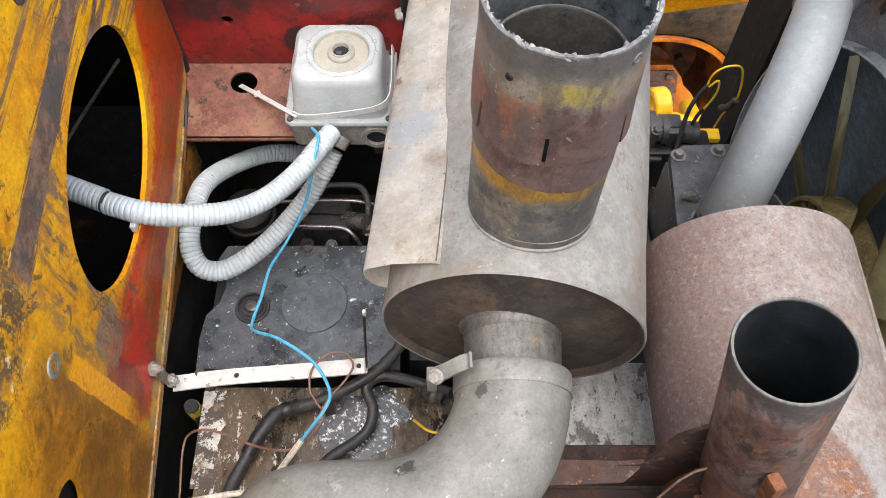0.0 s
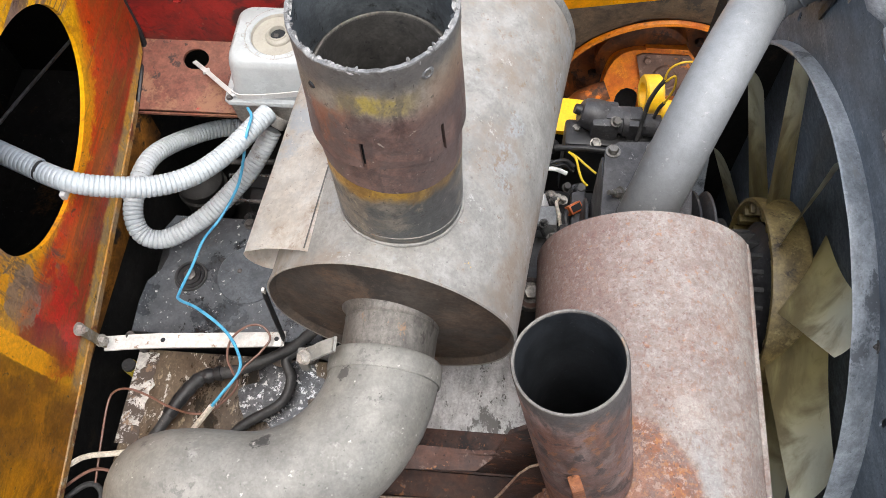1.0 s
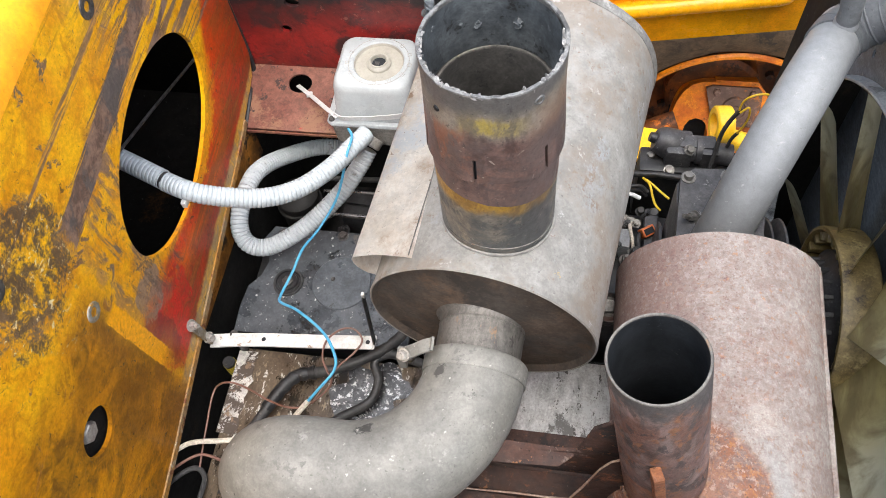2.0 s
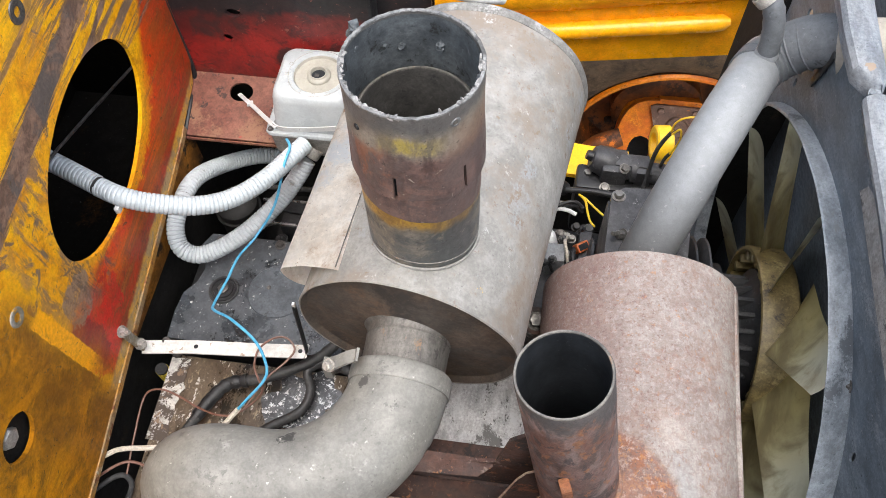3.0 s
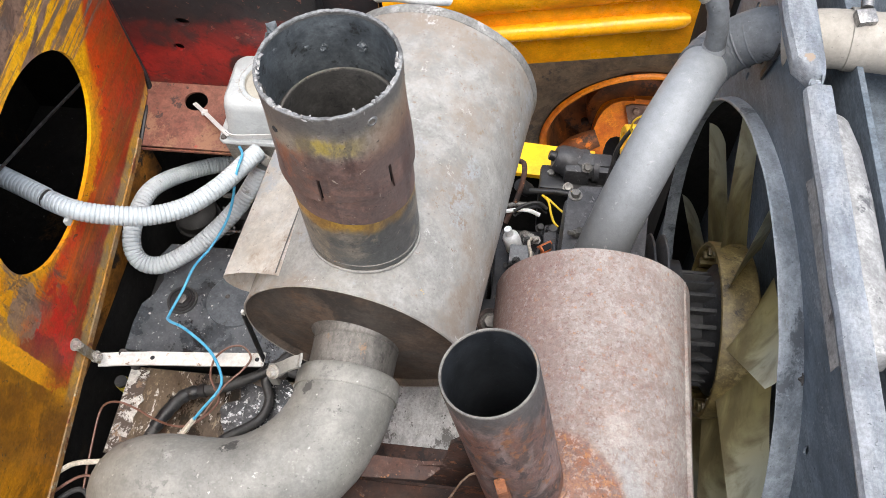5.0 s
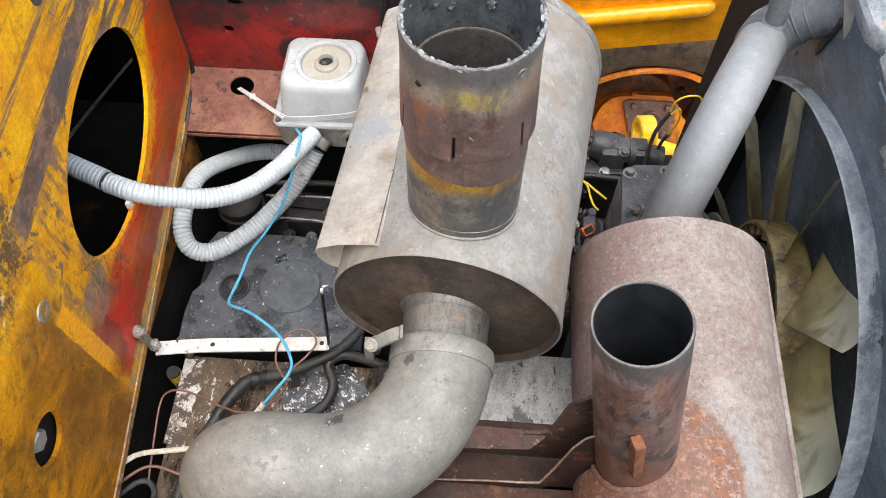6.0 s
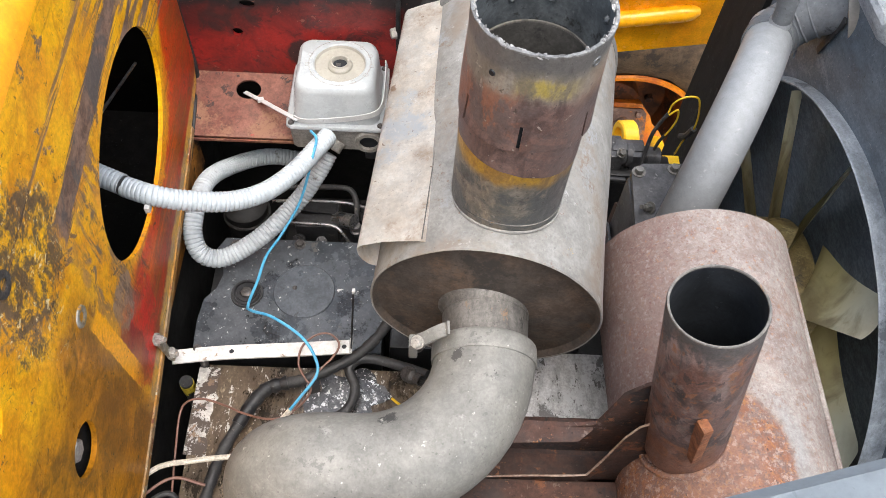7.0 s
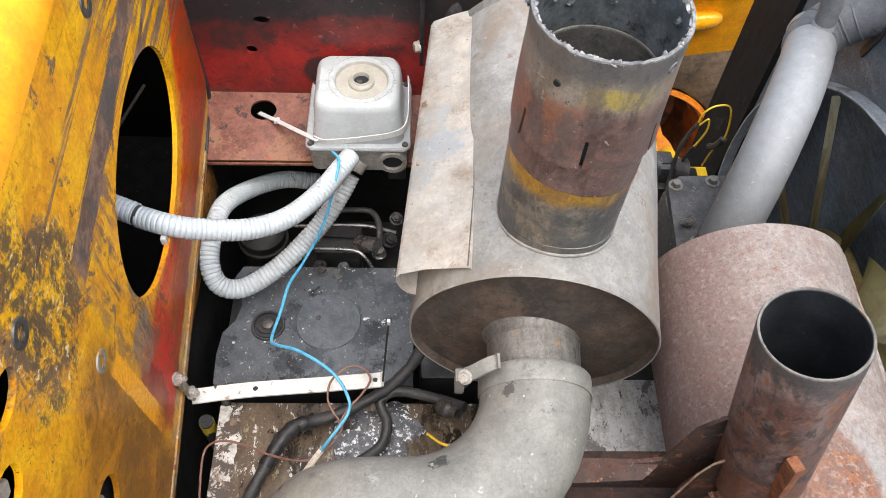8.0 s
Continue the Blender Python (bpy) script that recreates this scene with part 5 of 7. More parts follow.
# the sleeve's sooty lining and the narrower pipe inside it
part("lining", lathe([(0.0584, 1.9135), (0.0583, 1.86), (0.0583, 1.80)], Matrix.Translation(SC), 72, None, 0.0008), STACK_IN, muf, "grey sooty inside of the sleeve")
part("inner_pipe", lathe([(0.0592, 1.8465), (0.0555, 1.849), (0.0548, 1.8505), (0.0525, 1.8505), (0.0520, 1.845), (0.0510, 1.68), (0, 1.66)], Matrix.Translation(SC), 72), STACK_DEEP, muf, "narrower pipe end inside the sleeve")
part("inner_lip", lathe([(0.0552, 1.8498), (0.0545, 1.8517), (0.0528, 1.8517), (0.0524, 1.8498)], Matrix.Translation(SC), 72, closed=True), NECK, muf, "pale scaled lip of the inner pipe")
rng = random.Random(4)
bm = bmesh.new()
bmesh.ops.create_icosphere(bm, subdivisions=2, radius=1)
for v in bm.verts:
    v.co *= 1 + 0.45 * noise.noise(v.co * 1.7 + Vector((3, 1, 0)))
bead0 = None
for k in range(84):
    a = radians(176 + 92 * k / 57 + rng.uniform(-1.5, 1.5)) if k < 58 else radians(303 + 70 * (k - 58) / 25 + rng.uniform(-2, 2))
    r = 0.0600 + rng.uniform(-0.0022, 0.0008)
    s = rng.choice((0.0008, 0.0010, 0.0013, 0.0018))
    at = LEAN @ (SC + Vector((r * math.cos(a), r * math.sin(a), RIM_Z - 0.001 + rng.uniform(-0.0022, 0.0012))))
    q = Matrix.Translation(at) @ Matrix.Rotation(a, 4, "Z") @ Matrix.Rotation(rng.uniform(0, 6), 4, "X") @ Matrix.Diagonal((s * 1.3, s * rng.uniform(1.4, 2.8), s * 0.7, 1))
    if bead0 is None:
        bead0 = part("slag_bead", bm, CUT_EDGE, muf)
        bead0.matrix_basis = q
    else:
        again(bead0, q)
bm = bmesh.new()
ring_loft(bm, [around(r, lambda a, dz=dz: RIM_Z + dz + jag(a)) for r, dz in ((0.0624, -0.0010), (0.0620, 0.0006), (0.0592, 0.0006), (0.0586, -0.0010))])
part("cut_rim", bm, RIM_PALE, muf, "bare scorched edge of the rim")
for a, z, s in ((74, 1.880, 0.0042), (110, 1.877, 0.0030), (8, 1.896, 0.0036), (126, 1.884, 0.0018)):
    bm = bmesh.new()
    q = Matrix.Translation(SC + Vector((0.0577 * math.cos(radians(a)), 0.0577 * math.sin(radians(a)), z))) @ Matrix.Diagonal((s, s, s * 1.3, 1))
    bmesh.ops.create_icosphere(bm, subdivisions=3, radius=1, matrix=q)
    for v in bm.verts:
        v.co += Vector((noise.noise(v.co * 400), noise.noise(v.co * 400 + Vector((9, 0, 0))), noise.noise(v.co * 400 + Vector((0, 9, 0))))) * 0.0030
    part("slag_drip", bm, STACK_IN if z < 1.9 else RIM_GREY, muf)
q = Matrix.Translation(SC + Vector((0.063 * math.cos(radians(150)), 0.063 * math.sin(radians(150)), 1.907)))
bm = bmesh.new()
for i in range(5):
    bmesh.ops.create_icosphere(bm, subdivisions=3, radius=rng.uniform(0.004, 0.0065), matrix=q @ Matrix.Translation((rng.uniform(-0.006, 0), rng.uniform(-0.012, 0.012), rng.uniform(-0.008, 0.004))))
for v in bm.verts:
    v.co += Vector((noise.noise(v.co * 260), noise.noise(v.co * 260 + Vector((9, 0, 0))), noise.noise(v.co * 260 + Vector((0, 9, 0))))) * 0.003
part("weld_lump", bm, STACK_IN, muf, "rough weld lump outside the rim")
part("pipe_hole", lathe([(0, 0.0012), (0.0028, 0.0012), (0.0034, 0)], frame_on(SC + Vector((-0.0411, -0.0466, 1.882)), (-0.66, -0.75, 0)), 14), SOOT_AND_SHADE, stack)
part("burr", lathe([(0.0026, 0), (0.0034, 0.0012), (0.0046, 0.0010), (0.0054, 0)], frame_on(SC + Vector((0.0428, -0.0444, 1.898)), (0.69, -0.72, 0)), 16), RIM_PALE, stack, "small pale burr ring")
for ob in muf.children_recursive:
    if ob.name.split(".")[0] in ("stack_pipe", "brown_band", "upper_sleeve", "slot_shadow", "lining", "inner_pipe", "inner_lip", "cut_rim", "slag_drip", "weld_lump", "pipe_hole", "burr"):
        ob.data.transform(LEAN)


def saddle(r, lift):
    """A weld bead where the upright pipe meets the round shell."""
    pts = []
    for k in range(73):
        a = 2 * math.pi * k / 72
        p0 = SC + Vector((r * math.cos(a), r * math.sin(a), 1.6))
        inv = mm.inverted() @ p0
        rad = 0.1378 + 0.0065 * max(0, min(1, inv.z / 0.37))
        # climb straight up until the shell's radius is reached
        lo_, hi_ = 1.55, 1.75
        for _ in range(24):
            mid_ = (lo_ + hi_) / 2
            w = mm.inverted() @ Vector((p0.x, p0.y, mid_))
            if math.hypot(w.x, w.y) < rad:
                lo_ = mid_
            else:
                hi_ = mid_
        pts.append(Vector((p0.x, p0.y, lo_ + lift)))
    return pts


bead = saddle(0.0608, 0.001)
part("weld_bead", sweep(bead, [0.0017 + 0.0010 * noise.noise(q * 160) for q in bead], 8), MUFFLER, muf, "pale dusty weld bead at the foot of the stack")
part("foot_line", sweep(saddle(0.0600, 0.012), 0.0009, 6), NECK, muf, "raised line round the stack foot")

# ---- folded heat shield along the muffler ----
sh = thing("heat_shield", (-0.03, 0.55, 1.55), "pale bent sheet-steel heat shield with rust and blue-grey stains", "heat shield")
bm = bmesh.new()
rows = []
for k in range(25):
    f = k / 24
    y = 0.3755 + (0.765 - 0.3755) * f
    dz = 0.0025 * noise.noise(Vector((0, y * 9, 2)))
    crx, lx = -0.004 + 0.036 * f, -0.0785 + 0.037 * f
    yy = (0, 0.004, 0.010, 0.002)
    front = max(0.0, 1 - f * 24)
    line = [(crx + 0.004, y - 0.011 * front, 1.6360 + dz), (crx - 0.006, y - 0.010 * front, 1.6365 + dz), (crx - 0.026, y - 0.004 * front, 1.6255 + dz), (crx - 0.045, y - 0.001 * front, 1.6185 + dz), (lx + 0.004, y, 1.607 + dz), (lx, y, 1.600 + dz), (lx + 0.001, y + 0.001, 1.588), (lx + 0.005, y + 0.003, 1.574), (lx + 0.012, y + 0.005, 1.562), (lx + 0.022, y + 0.006, 1.556)]
    rows.append(line)
ring_loft(bm, rows, False)
bmesh.ops.solidify(bm, geom=bm.faces[:], thickness=0.0022)
shell = part("sheet", bm, SHIELD, sh)
part("crease", sweep([(-0.004 + 0.036 * f - 0.002, 0.368 + 0.395 * f, 1.6372 + 0.0025 * noise.noise(Vector((0, (0.3755 + 0.3895 * f) * 9, 2)))) for f in [k / 24 for k in range(25)]], 0.0008, 6), NECK, sh, "dark crease along the fold")

# ---- inlet elbow with clamp ----
elbow = thing("inlet_elbow", (0.0, 0.2, 1.45), "dull grey cast elbow pipe clamped to the muffler", "elbow pipe")
XA, YC, ZA, RB, XB, RB2, ER = 0.071, 0.154, 1.514, 0.135, -0.095, 0.062, 0.0585
pts = [Vector((XA + 0.001, 0.294, ZA))]
for k in range(15):
    a = math.pi / 2 * k / 14
    pts.append(Vector((XA - RB + RB * math.cos(a), YC + RB - RB * math.sin(a), ZA)))
pts.append(Vector(((XA - RB + XB) / 2, YC, ZA)))
for k in range(13):
    a = math.pi / 2 * k / 12
    pts.append(Vector((XB - RB2 * math.sin(a), YC, ZA - RB2 * (1 - math.cos(a)))))
pts.append(pts[-1] + Vector((0, 0, -0.20)))
part("elbow_tube", sweep(pts, ER, 48), ELBOW, elbow)
nk = frame_on((0.0735, 0.362, 1.518), (XA - 0.0735, 0.29 - 0.362, ZA - 1.518))
part("neck", lathe([(0.0600, 0.004), (0.0570, 0.009), (0.0535, 0.0115), (0.0515, 0.014), (0.0510, 0.018), (0.0505, 0.060), (0.0515, 0.066), (0.0515, 0.086)], nk, 56), NECK, elbow, "darker neck stub of the muffler inlet")
part("neck_ring", lathe([(0.0508, 0.020), (0.0516, 0.0208), (0.0516, 0.0222), (0.0508, 0.023)], nk, 56), NECK, elbow)
clamp = part("clamp_band", lathe([(0.0515, 0.0595), (0.0590, 0.0605), (0.0603, 0.062), (0.0610, 0.066), (0.0610, 0.080), (0.0603, 0.0835), (0.0580, 0.083)], nk, 56), ELBOW, elbow, "flat grey clamp band")
part("clamp_lug", sweep(curve_through([(-0.006, 0.287, 1.555), (0.003, 0.288, 1.5615), (0.011, 0.290, 1.5675), (0.019, 0.292, 1.5720), (0.0245, 0.293, 1.5740), (0.0270, 0.293, 1.5785)], 4), 0, flat=(0.016, 0.003)), ELBOW, elbow, "flat clamp tab")
part("clamp_fold", block((-0.016, 0.281, 1.522), (-0.006, 0.296, 1.554), 0.002), ELBOW, elbow, "folded clamp ear")
part("clamp_bolt", bolt_bm(frame_on((-0.006, 0.284, 1.558), (-0.45, -0.55, 0.75)), 0.011, 0.006, 0.0080, 0.003), BOLT, elbow, "hexagon clamp bolt")
part("clamp_stem", lathe([(0, -0.03), (0.007, -0.03), (0.007, 0), (0, 0)], frame_on((-0.003, 0.287, 1.552), (0.1, -0.25, 0.9)), 14), DARK_BOLT, elbow)

# ---- second, pink-scaled muffler with its open outlet pipe ----
tk = thing("rusty_muffler", (0.356, 0.3, 1.32), "pinkish heat-scaled rusty muffler with pitted skin", "muffler")
TM = frame_on((0.355, 0.115, 1.441), (0.004, 1, 0.006))
TL = 0.360
part("body", lathe([(0, -0.004), (0.09, -0.003), (0.118, 0.0), (0.1235, 0.004), (0.1235, 0.02), (0.1235, 0.15), (0.1250, 0.28), (0.1262, TL - 0.006), (0.1262, TL), (0.121, TL), (0.119, TL - 0.01), (0, TL - 0.012)], TM, 96, None, 0.0016, 5.0), TANK, tk)
part("seam", sweep([(0.3565 + 0.1242 * math.cos(radians(31)), y, 1.4415 + 0.1242 * math.sin(radians(31))) for y in (0.119, 0.24, 0.36, 0.474)], 0.0036, 8), TANK, tk, "lengthwise seam")
OD = Vector((-0.165, 0.085, 0.98)).normalized()
OC = Vector((0.2415, 0.2145, 1.788))
om = frame_on(OC, OD)
pipe = part("outlet_pipe", lathe([(0.0425, -0.265), (0.0425, -0.21), (0.0422, -0.05), (0.0422, -0.001), (0.0415, 0.0), (0.0400, 0.0), (0.0392, -0.001)], om, 64, None, 0.0006), OUTLET, tk, "open outlet pipe, scorched black at its mouth")
part("bore", lathe([(0.0393, -0.0005), (0.0390, -0.05), (0.0388, -0.24), (0, -0.245)], om, 56), SOOT_AND_SHADE, tk, "black sooty bore")
part("mouth_edge", lathe([(0.0419, -0.0006), (0.0415, 0.0006), (0.0398, 0.0006), (0.0394, -0.0006)], om, 64, None, 0.0004), NECK, tk)
bm = bmesh.new()
pts = []
for k in range(49):
    a = 2 * math.pi * k / 48
    base_ = om @ Vector((0.044 * math.cos(a), 0.044 * math.sin(a), 0))
    best = None
    for s in range(140, 290):
        q = base_ - OD * (s / 1000)
        if math.hypot(q.x - 0.3557, q.z - 1.4425) < 0.125:
            best = q
            break
    pts.append(best or (base_ - OD * 0.25))
part("foot_weld", sweep(pts, [0.0034 + 0.0022 * noise.noise(q * 90) for q in pts], 8), TANK, tk, "lumpy rust-orange weld at the pipe's foot")
tm_ = Matrix.Translation((0.2640, 0.1525, 1.642)) @ Matrix.Rotation(radians(-9), 4, "Y") @ Matrix.Rotation(radians(20), 4, "Z")
part("tab", block((-0.0050, -0.004, -0.058), (0.0050, 0.010, 0.028), 0.0012, None, tm_), RUST_ORANGE, tk, "small rusty welded tab")

# ---- rusty channel between the two mufflers ----
ch = thing("rusty_channel", (0.12, 0.19, 1.44), "torn rusty U-channel bracket welded to the outlet pipe", "bracket")


def ragged(y0, pts_low, thick, name, lbl=""):
    outl = [(x, z + 0.0022 * noise.noise(Vector((x * 60, y0 * 40, 1)))) for x, z in pts_low]
    m = Matrix(((1, 0, 0, 0), (0, 0, 1, y0), (0, 1, 0, 0), (0, 0, 0, 1)))
    part(name, plate(outl, thick, m), RUST, ch, lbl)


ragged(0.2085, [(-0.02, 1.44), (0.27, 1.44), (0.27, 1.61), (0.240, 1.640), (0.222, 1.632), (0.2055, 1.605), (0.199, 1.560), (0.193, 1.526), (0.165, 1.516), (0.14, 1.513), (0.11, 1.510), (0.05, 1.506), (-0.02, 1.504)], 0.004, "rear_wall", "torn upright rear wall")
bm = bmesh.new()
crest = [(-0.02, 0.176, 1.428), (0.08, 0.1755, 1.438), (0.13, 0.175, 1.4475), (0.165, 0.173, 1.4555), (0.190, 0.172, 1.464), (0.202, 0.178, 1.500), (0.217, 0.187, 1.548), (0.226, 0.189, 1.572), (0.240, 0.190, 1.588), (0.262, 0.19, 1.60)]
rows = [[Vector((x, y, z + 0.002 * noise.noise(Vector((x * 70, 2, 1))))), Vector((x + 0.002, y - 0.001, z - 0.02)), Vector((x + 0.004, 0.178, min(z - 0.03, 1.43))), Vector((x + 0.004, 0.178, 1.40))] for x, y, z in crest]
ring_loft(bm, rows, False)
bmesh.ops.solidify(bm, geom=bm.faces[:], thickness=0.0032)
part("front_wall", bm, RUST, ch, "torn upright gusset in front")
part("torn_edge", sweep([Vector(q) + Vector((0, -0.001, 0.0012 + 0.002 * noise.noise(Vector((q[0] * 70, 2, 1))))) for q in crest], [0.0013 + 0.0006 * noise.noise(Vector((q[0] * 90, 0, 4))) for q in crest], 8), RUST_PALE, ch, "bare pale torn edge")
part("floor_strip", block((-0.02, 0.180, 1.418), (0.27, 0.2085, 1.424), 0.001), RUST, ch)
part("rear_lip", plate([(0.0, -0.012), (0.10, -0.014), (0.175, -0.012), (0.191, 0), (0.188, 0.006), (0.12, 0.008), (0.0, 0.008)], 0.003, Matrix(((1, 0, 0, 0), (0, 1, 0, 0.2065), (0.06, 0.5, 1, 1.501), (0, 0, 0, 1)))), RUST, ch, "bent-back lip")
part("skirt", block((-0.02, 0.06, 1.424), (0.28, 0.1745, 1.431), 0.001), RUST, ch, "flat rusty plate in front")
part("shelf_plate", block((0.02, 0.213, 1.400), (0.27, 0.262, 1.406), 0.001), RUST, ch)

# ---- engine covers under the pipes ----
cov = thing("engine_cover", (-0.2, 0.5, 1.2), "oily dark engine cover with specks of paint", "engine cover")
cm = Matrix.Translation((0, 0, 1.262))
part("plate", plate([(-0.336, 0.405), (-0.06, 0.405), (-0.06, 0.598), (-0.318, 0.598), (-0.330, 0.575), (-0.318, 0.555), (-0.312, 0.53), (-0.318, 0.505), (-0.334, 0.485), (-0.338, 0.45)], 0.010, cm), COVER, cov)
part("side_wall", block((-0.330, 0.409, 1.16), (-0.06, 0.594, 1.261), 0.003), BLACK_METAL, cov)
cap = part("filler_cap", lathe([(0, 0.003), (0.009, 0.003), (0.0095, 0.0045), (0.0152, 0.0045), (0.0158, 0.0022), (0.0184, 0.0022), (0.0192, 0.0046), (0.0214, 0.0046), (0.0222, 0.0)], Matrix.Translation((-0.2705, 0.497, 1.272)), 36, None, 0.0008), BLACK_METAL, cov, "round flat filler cap")
part("seal", lathe([(0.0214, 0.0), (0.0219, 0.0030), (0.0240, 0.0028), (0.0252, 0.0)], Matrix.Translation((-0.2705, 0.497, 1.272)), 36, None, 0.0012), RUBBER, cap, "black seal round the cap")
part("cap_bolt", bolt_bm(Matrix.Translation((-0.2705, 0.497, 1.2750)), 0.016, 0.0035, 0.0), DARK_BOLT, cap)
part("raised_disc", lathe([(0, 0.0016), (0.046, 0.0016), (0.0475, 0.0)], Matrix.Translation((-0.184, 0.505, 1.272)), 48), DISC, cov, "flat round disc on the cover")
part("disc_plug", lathe([(0, 0.004), (0.003, 0.001), (0.004, 0)], Matrix.Translation((-0.199, 0.510, 1.2735)), 12), DARK_BOLT, cov)
for x, y in ((-0.30, 0.585), (-0.08, 0.585), (-0.2, 0.59)):
    part("bolt", bolt_bm(Matrix.Translation((x, y, 1.272)), 0.012, 0.006, 0.009), DARK_BOLT, cov)

low = thing("lower_engine_cover", (-0.15, 0.28, 1.15), "greasy brown engine cover with flaking white paint", "engine cover")
part("top_plate", block((-0.322, 0.10, 1.235), (0.09, 0.388, 1.250), 0.004), BROWN_COVER, low)
edge = [(-0.326, 0.25 + 0.132 * k / 14) for k in range(15)] + [(-0.296 + 0.016 * noise.noise(Vector((0, k * 0.7, 4))), 0.382 - 0.132 * k / 14) for k in range(15)]
part("white_edge", plate(edge, 0.0010, Matrix.Translation((0, 0, 1.2502))), WHITE_FLAKE, low, "strip of flaking white paint")
part("side_wall", block((-0.318, 0.104, 1.08), (0.085, 0.384, 1.234), 0.004), BLACK_METAL, low)
part("oil_patch", plate(oval(-0.105, 0.335, 0.060, 0.042, 60, 0.4, 0.55), 0.0010, Matrix.Translation((0, 0, 1.2503))), WET, low, "wet dark patch with white specks")

gp = thing("grey_plate", (0.19, 0.35, 1.2), "grey metal plate with flaking pale paint", "plate")
part("sheet", block((0.085, 0.287, 1.262), (0.285, 0.412, 1.280), 0.003), GREY_PLATE, gp)
part("skirt", block((0.09, 0.292, 1.15), (0.28, 0.407, 1.261), 0.002), BLACK_METAL, gp)

# ---- white strap bracket ----
st = thing("strap_bracket", (-0.2, 0.38, 1.31), "white painted flat strap bracket bolted to the side panel", "bracket")
part("strap", sweep([(-0.3505, 0.3705, 1.3075), (-0.3475, 0.371, 1.3065), (-0.31, 0.3755, 1.309), (-0.27, 0.379, 1.312), (-0.18, 0.385, 1.315), (-0.103, 0.391, 1.318), (-0.0995, 0.391, 1.322)], 0, flat=(0.021, 0.0035)), STRAP, st)
part("upright", sweep([(-0.100, 0.391, 1.318), (-0.0945, 0.390, 1.40), (-0.089, 0.389, 1.48)], 0, flat=(0.0022, 0.009)), BLACK_METAL, st, "thin black upright arm")
part("left_bend", sweep(curve_through([(-0.346, 0.371, 1.309), (-0.3505, 0.3705, 1.314), (-0.3515, 0.367, 1.342), (-0.3525, 0.364, 1.374)], 4), 0, flat=(0.014, 0.0035)), NUT, st, "bent end against the panel")
part("panel_bolt", bolt_bm(frame_on((-0.354, 0.363, 1.378), (1, -0.1, 0.3)), 0.011, 0.008, 0.009, 0.006), BOLT, st)
part("bend_bolt", bolt_bm(frame_on((-0.3488, 0.369, 1.324), (1, -0.25, 0.2)), 0.012, 0.007, 0.009, 0.004), BOLT, st)
# White block painted as the small highlight on the arm's tip.
part("tip_highlight", block((-0.0905, 0.386, 1.476), (-0.0865, 0.391, 1.486), 0.001), STRAP, st)
for x, y, z in ((-0.268, 0.3795, 1.3138), (-0.110, 0.3905, 1.3192)):
    part("strap_hole", lathe([(0, 0.0004), (0.0034, 0.0004)], Matrix.Translation((x, y, z)), 14), SOOT_AND_SHADE, st)
part("spacer_post", lathe([(0, 0), (0.006, 0), (0.006, 0.055), (0, 0.055)], Matrix.Translation((-0.318, 0.385, 1.255)), 12), DARK_BOLT, st)


# ---- wires and hoses ----
def wire(name, pts, r, material, label, category="wire", n=8, seg=8):
    return lone(name, sweep(curve_through(pts, n), r, seg), material, label, category, "loose wires")


wire("blue_wire", [(-0.176, 0.677, 1.4475), (-0.1655, 0.658, 1.4535), (-0.168, 0.630, 1.448), (-0.189, 0.597, 1.382), (-0.2166, 0.560, 1.346), (-0.2337, 0.5206, 1.3466), (-0.241, 0.480, 1.3442), (-0.2486, 0.438, 1.3456), (-0.239, 0.421, 1.360), (-0.2055, 0.404, 1.375), (-0.163, 0.3766, 1.3728), (-0.142, 0.349, 1.3627), (-0.1404, 0.3287, 1.3542), (-0.1605, 0.3023, 1.3419), (-0.1771, 0.2845, 1.3289)], 0.0021, BLUE_WIRE, "thin bright blue wire hanging from the box")
wire("white_cable", [(-0.173, 0.289, 1.3315), (-0.186, 0.274, 1.322), (-0.21, 0.245, 1.305), (-0.25, 0.19, 1.28)], 0.0040, WHITE_WIRE, "dirty white cable end joined to the blue wire", "cable")
wire("brown_wire", [(-0.322, 0.19, 1.28), (-0.325, 0.24, 1.29), (-0.327, 0.290, 1.298), (-0.318, 0.306, 1.305), (-0.296, 0.309, 1.309), (-0.265, 0.300, 1.311), (-0.238, 0.289, 1.313), (-0.205, 0.281, 1.316), (-0.180, 0.285, 1.318), (-0.158, 0.306, 1.319), (-0.150, 0.325, 1.320), (-0.160, 0.340, 1.322), (-0.170, 0.358, 1.325), (-0.168, 0.382, 1.330), (-0.150, 0.399, 1.335), (-0.130, 0.402, 1.335), (-0.116, 0.388, 1.330), (-0.125, 0.368, 1.328), (-0.144, 0.345, 1.326), (-0.158, 0.318, 1.322), (-0.172, 0.29, 1.316)], 0.0016, BROWN_WIRE, "thin brown wire curled in a loop")
wire("white_cable", [(-0.42, 0.16, 1.28), (-0.352, 0.207, 1.30), (-0.330, 0.218, 1.304), (-0.300, 0.224, 1.303), (-0.262, 0.232, 1.298), (-0.22, 0.24, 1.285)], 0.0038, WHITE_WIRE, "dirty white cable end beside the elbow", "cable")
wire("dark_cable", [(-0.40, 0.13, 1.26), (-0.34, 0.185, 1.275), (-0.315, 0.18, 1.27), (-0.312, 0.14, 1.26), (-0.26, 0.13, 1.25)], 0.004, RUBBER, "tangled dark cable beside the elbow", "cable")
wire("red_wire", [(-0.37, 0.17, 1.285), (-0.325, 0.205, 1.288), (-0.28, 0.20, 1.28)], 0.0022, BROWN_WIRE, "thin dull red wire under the cable")
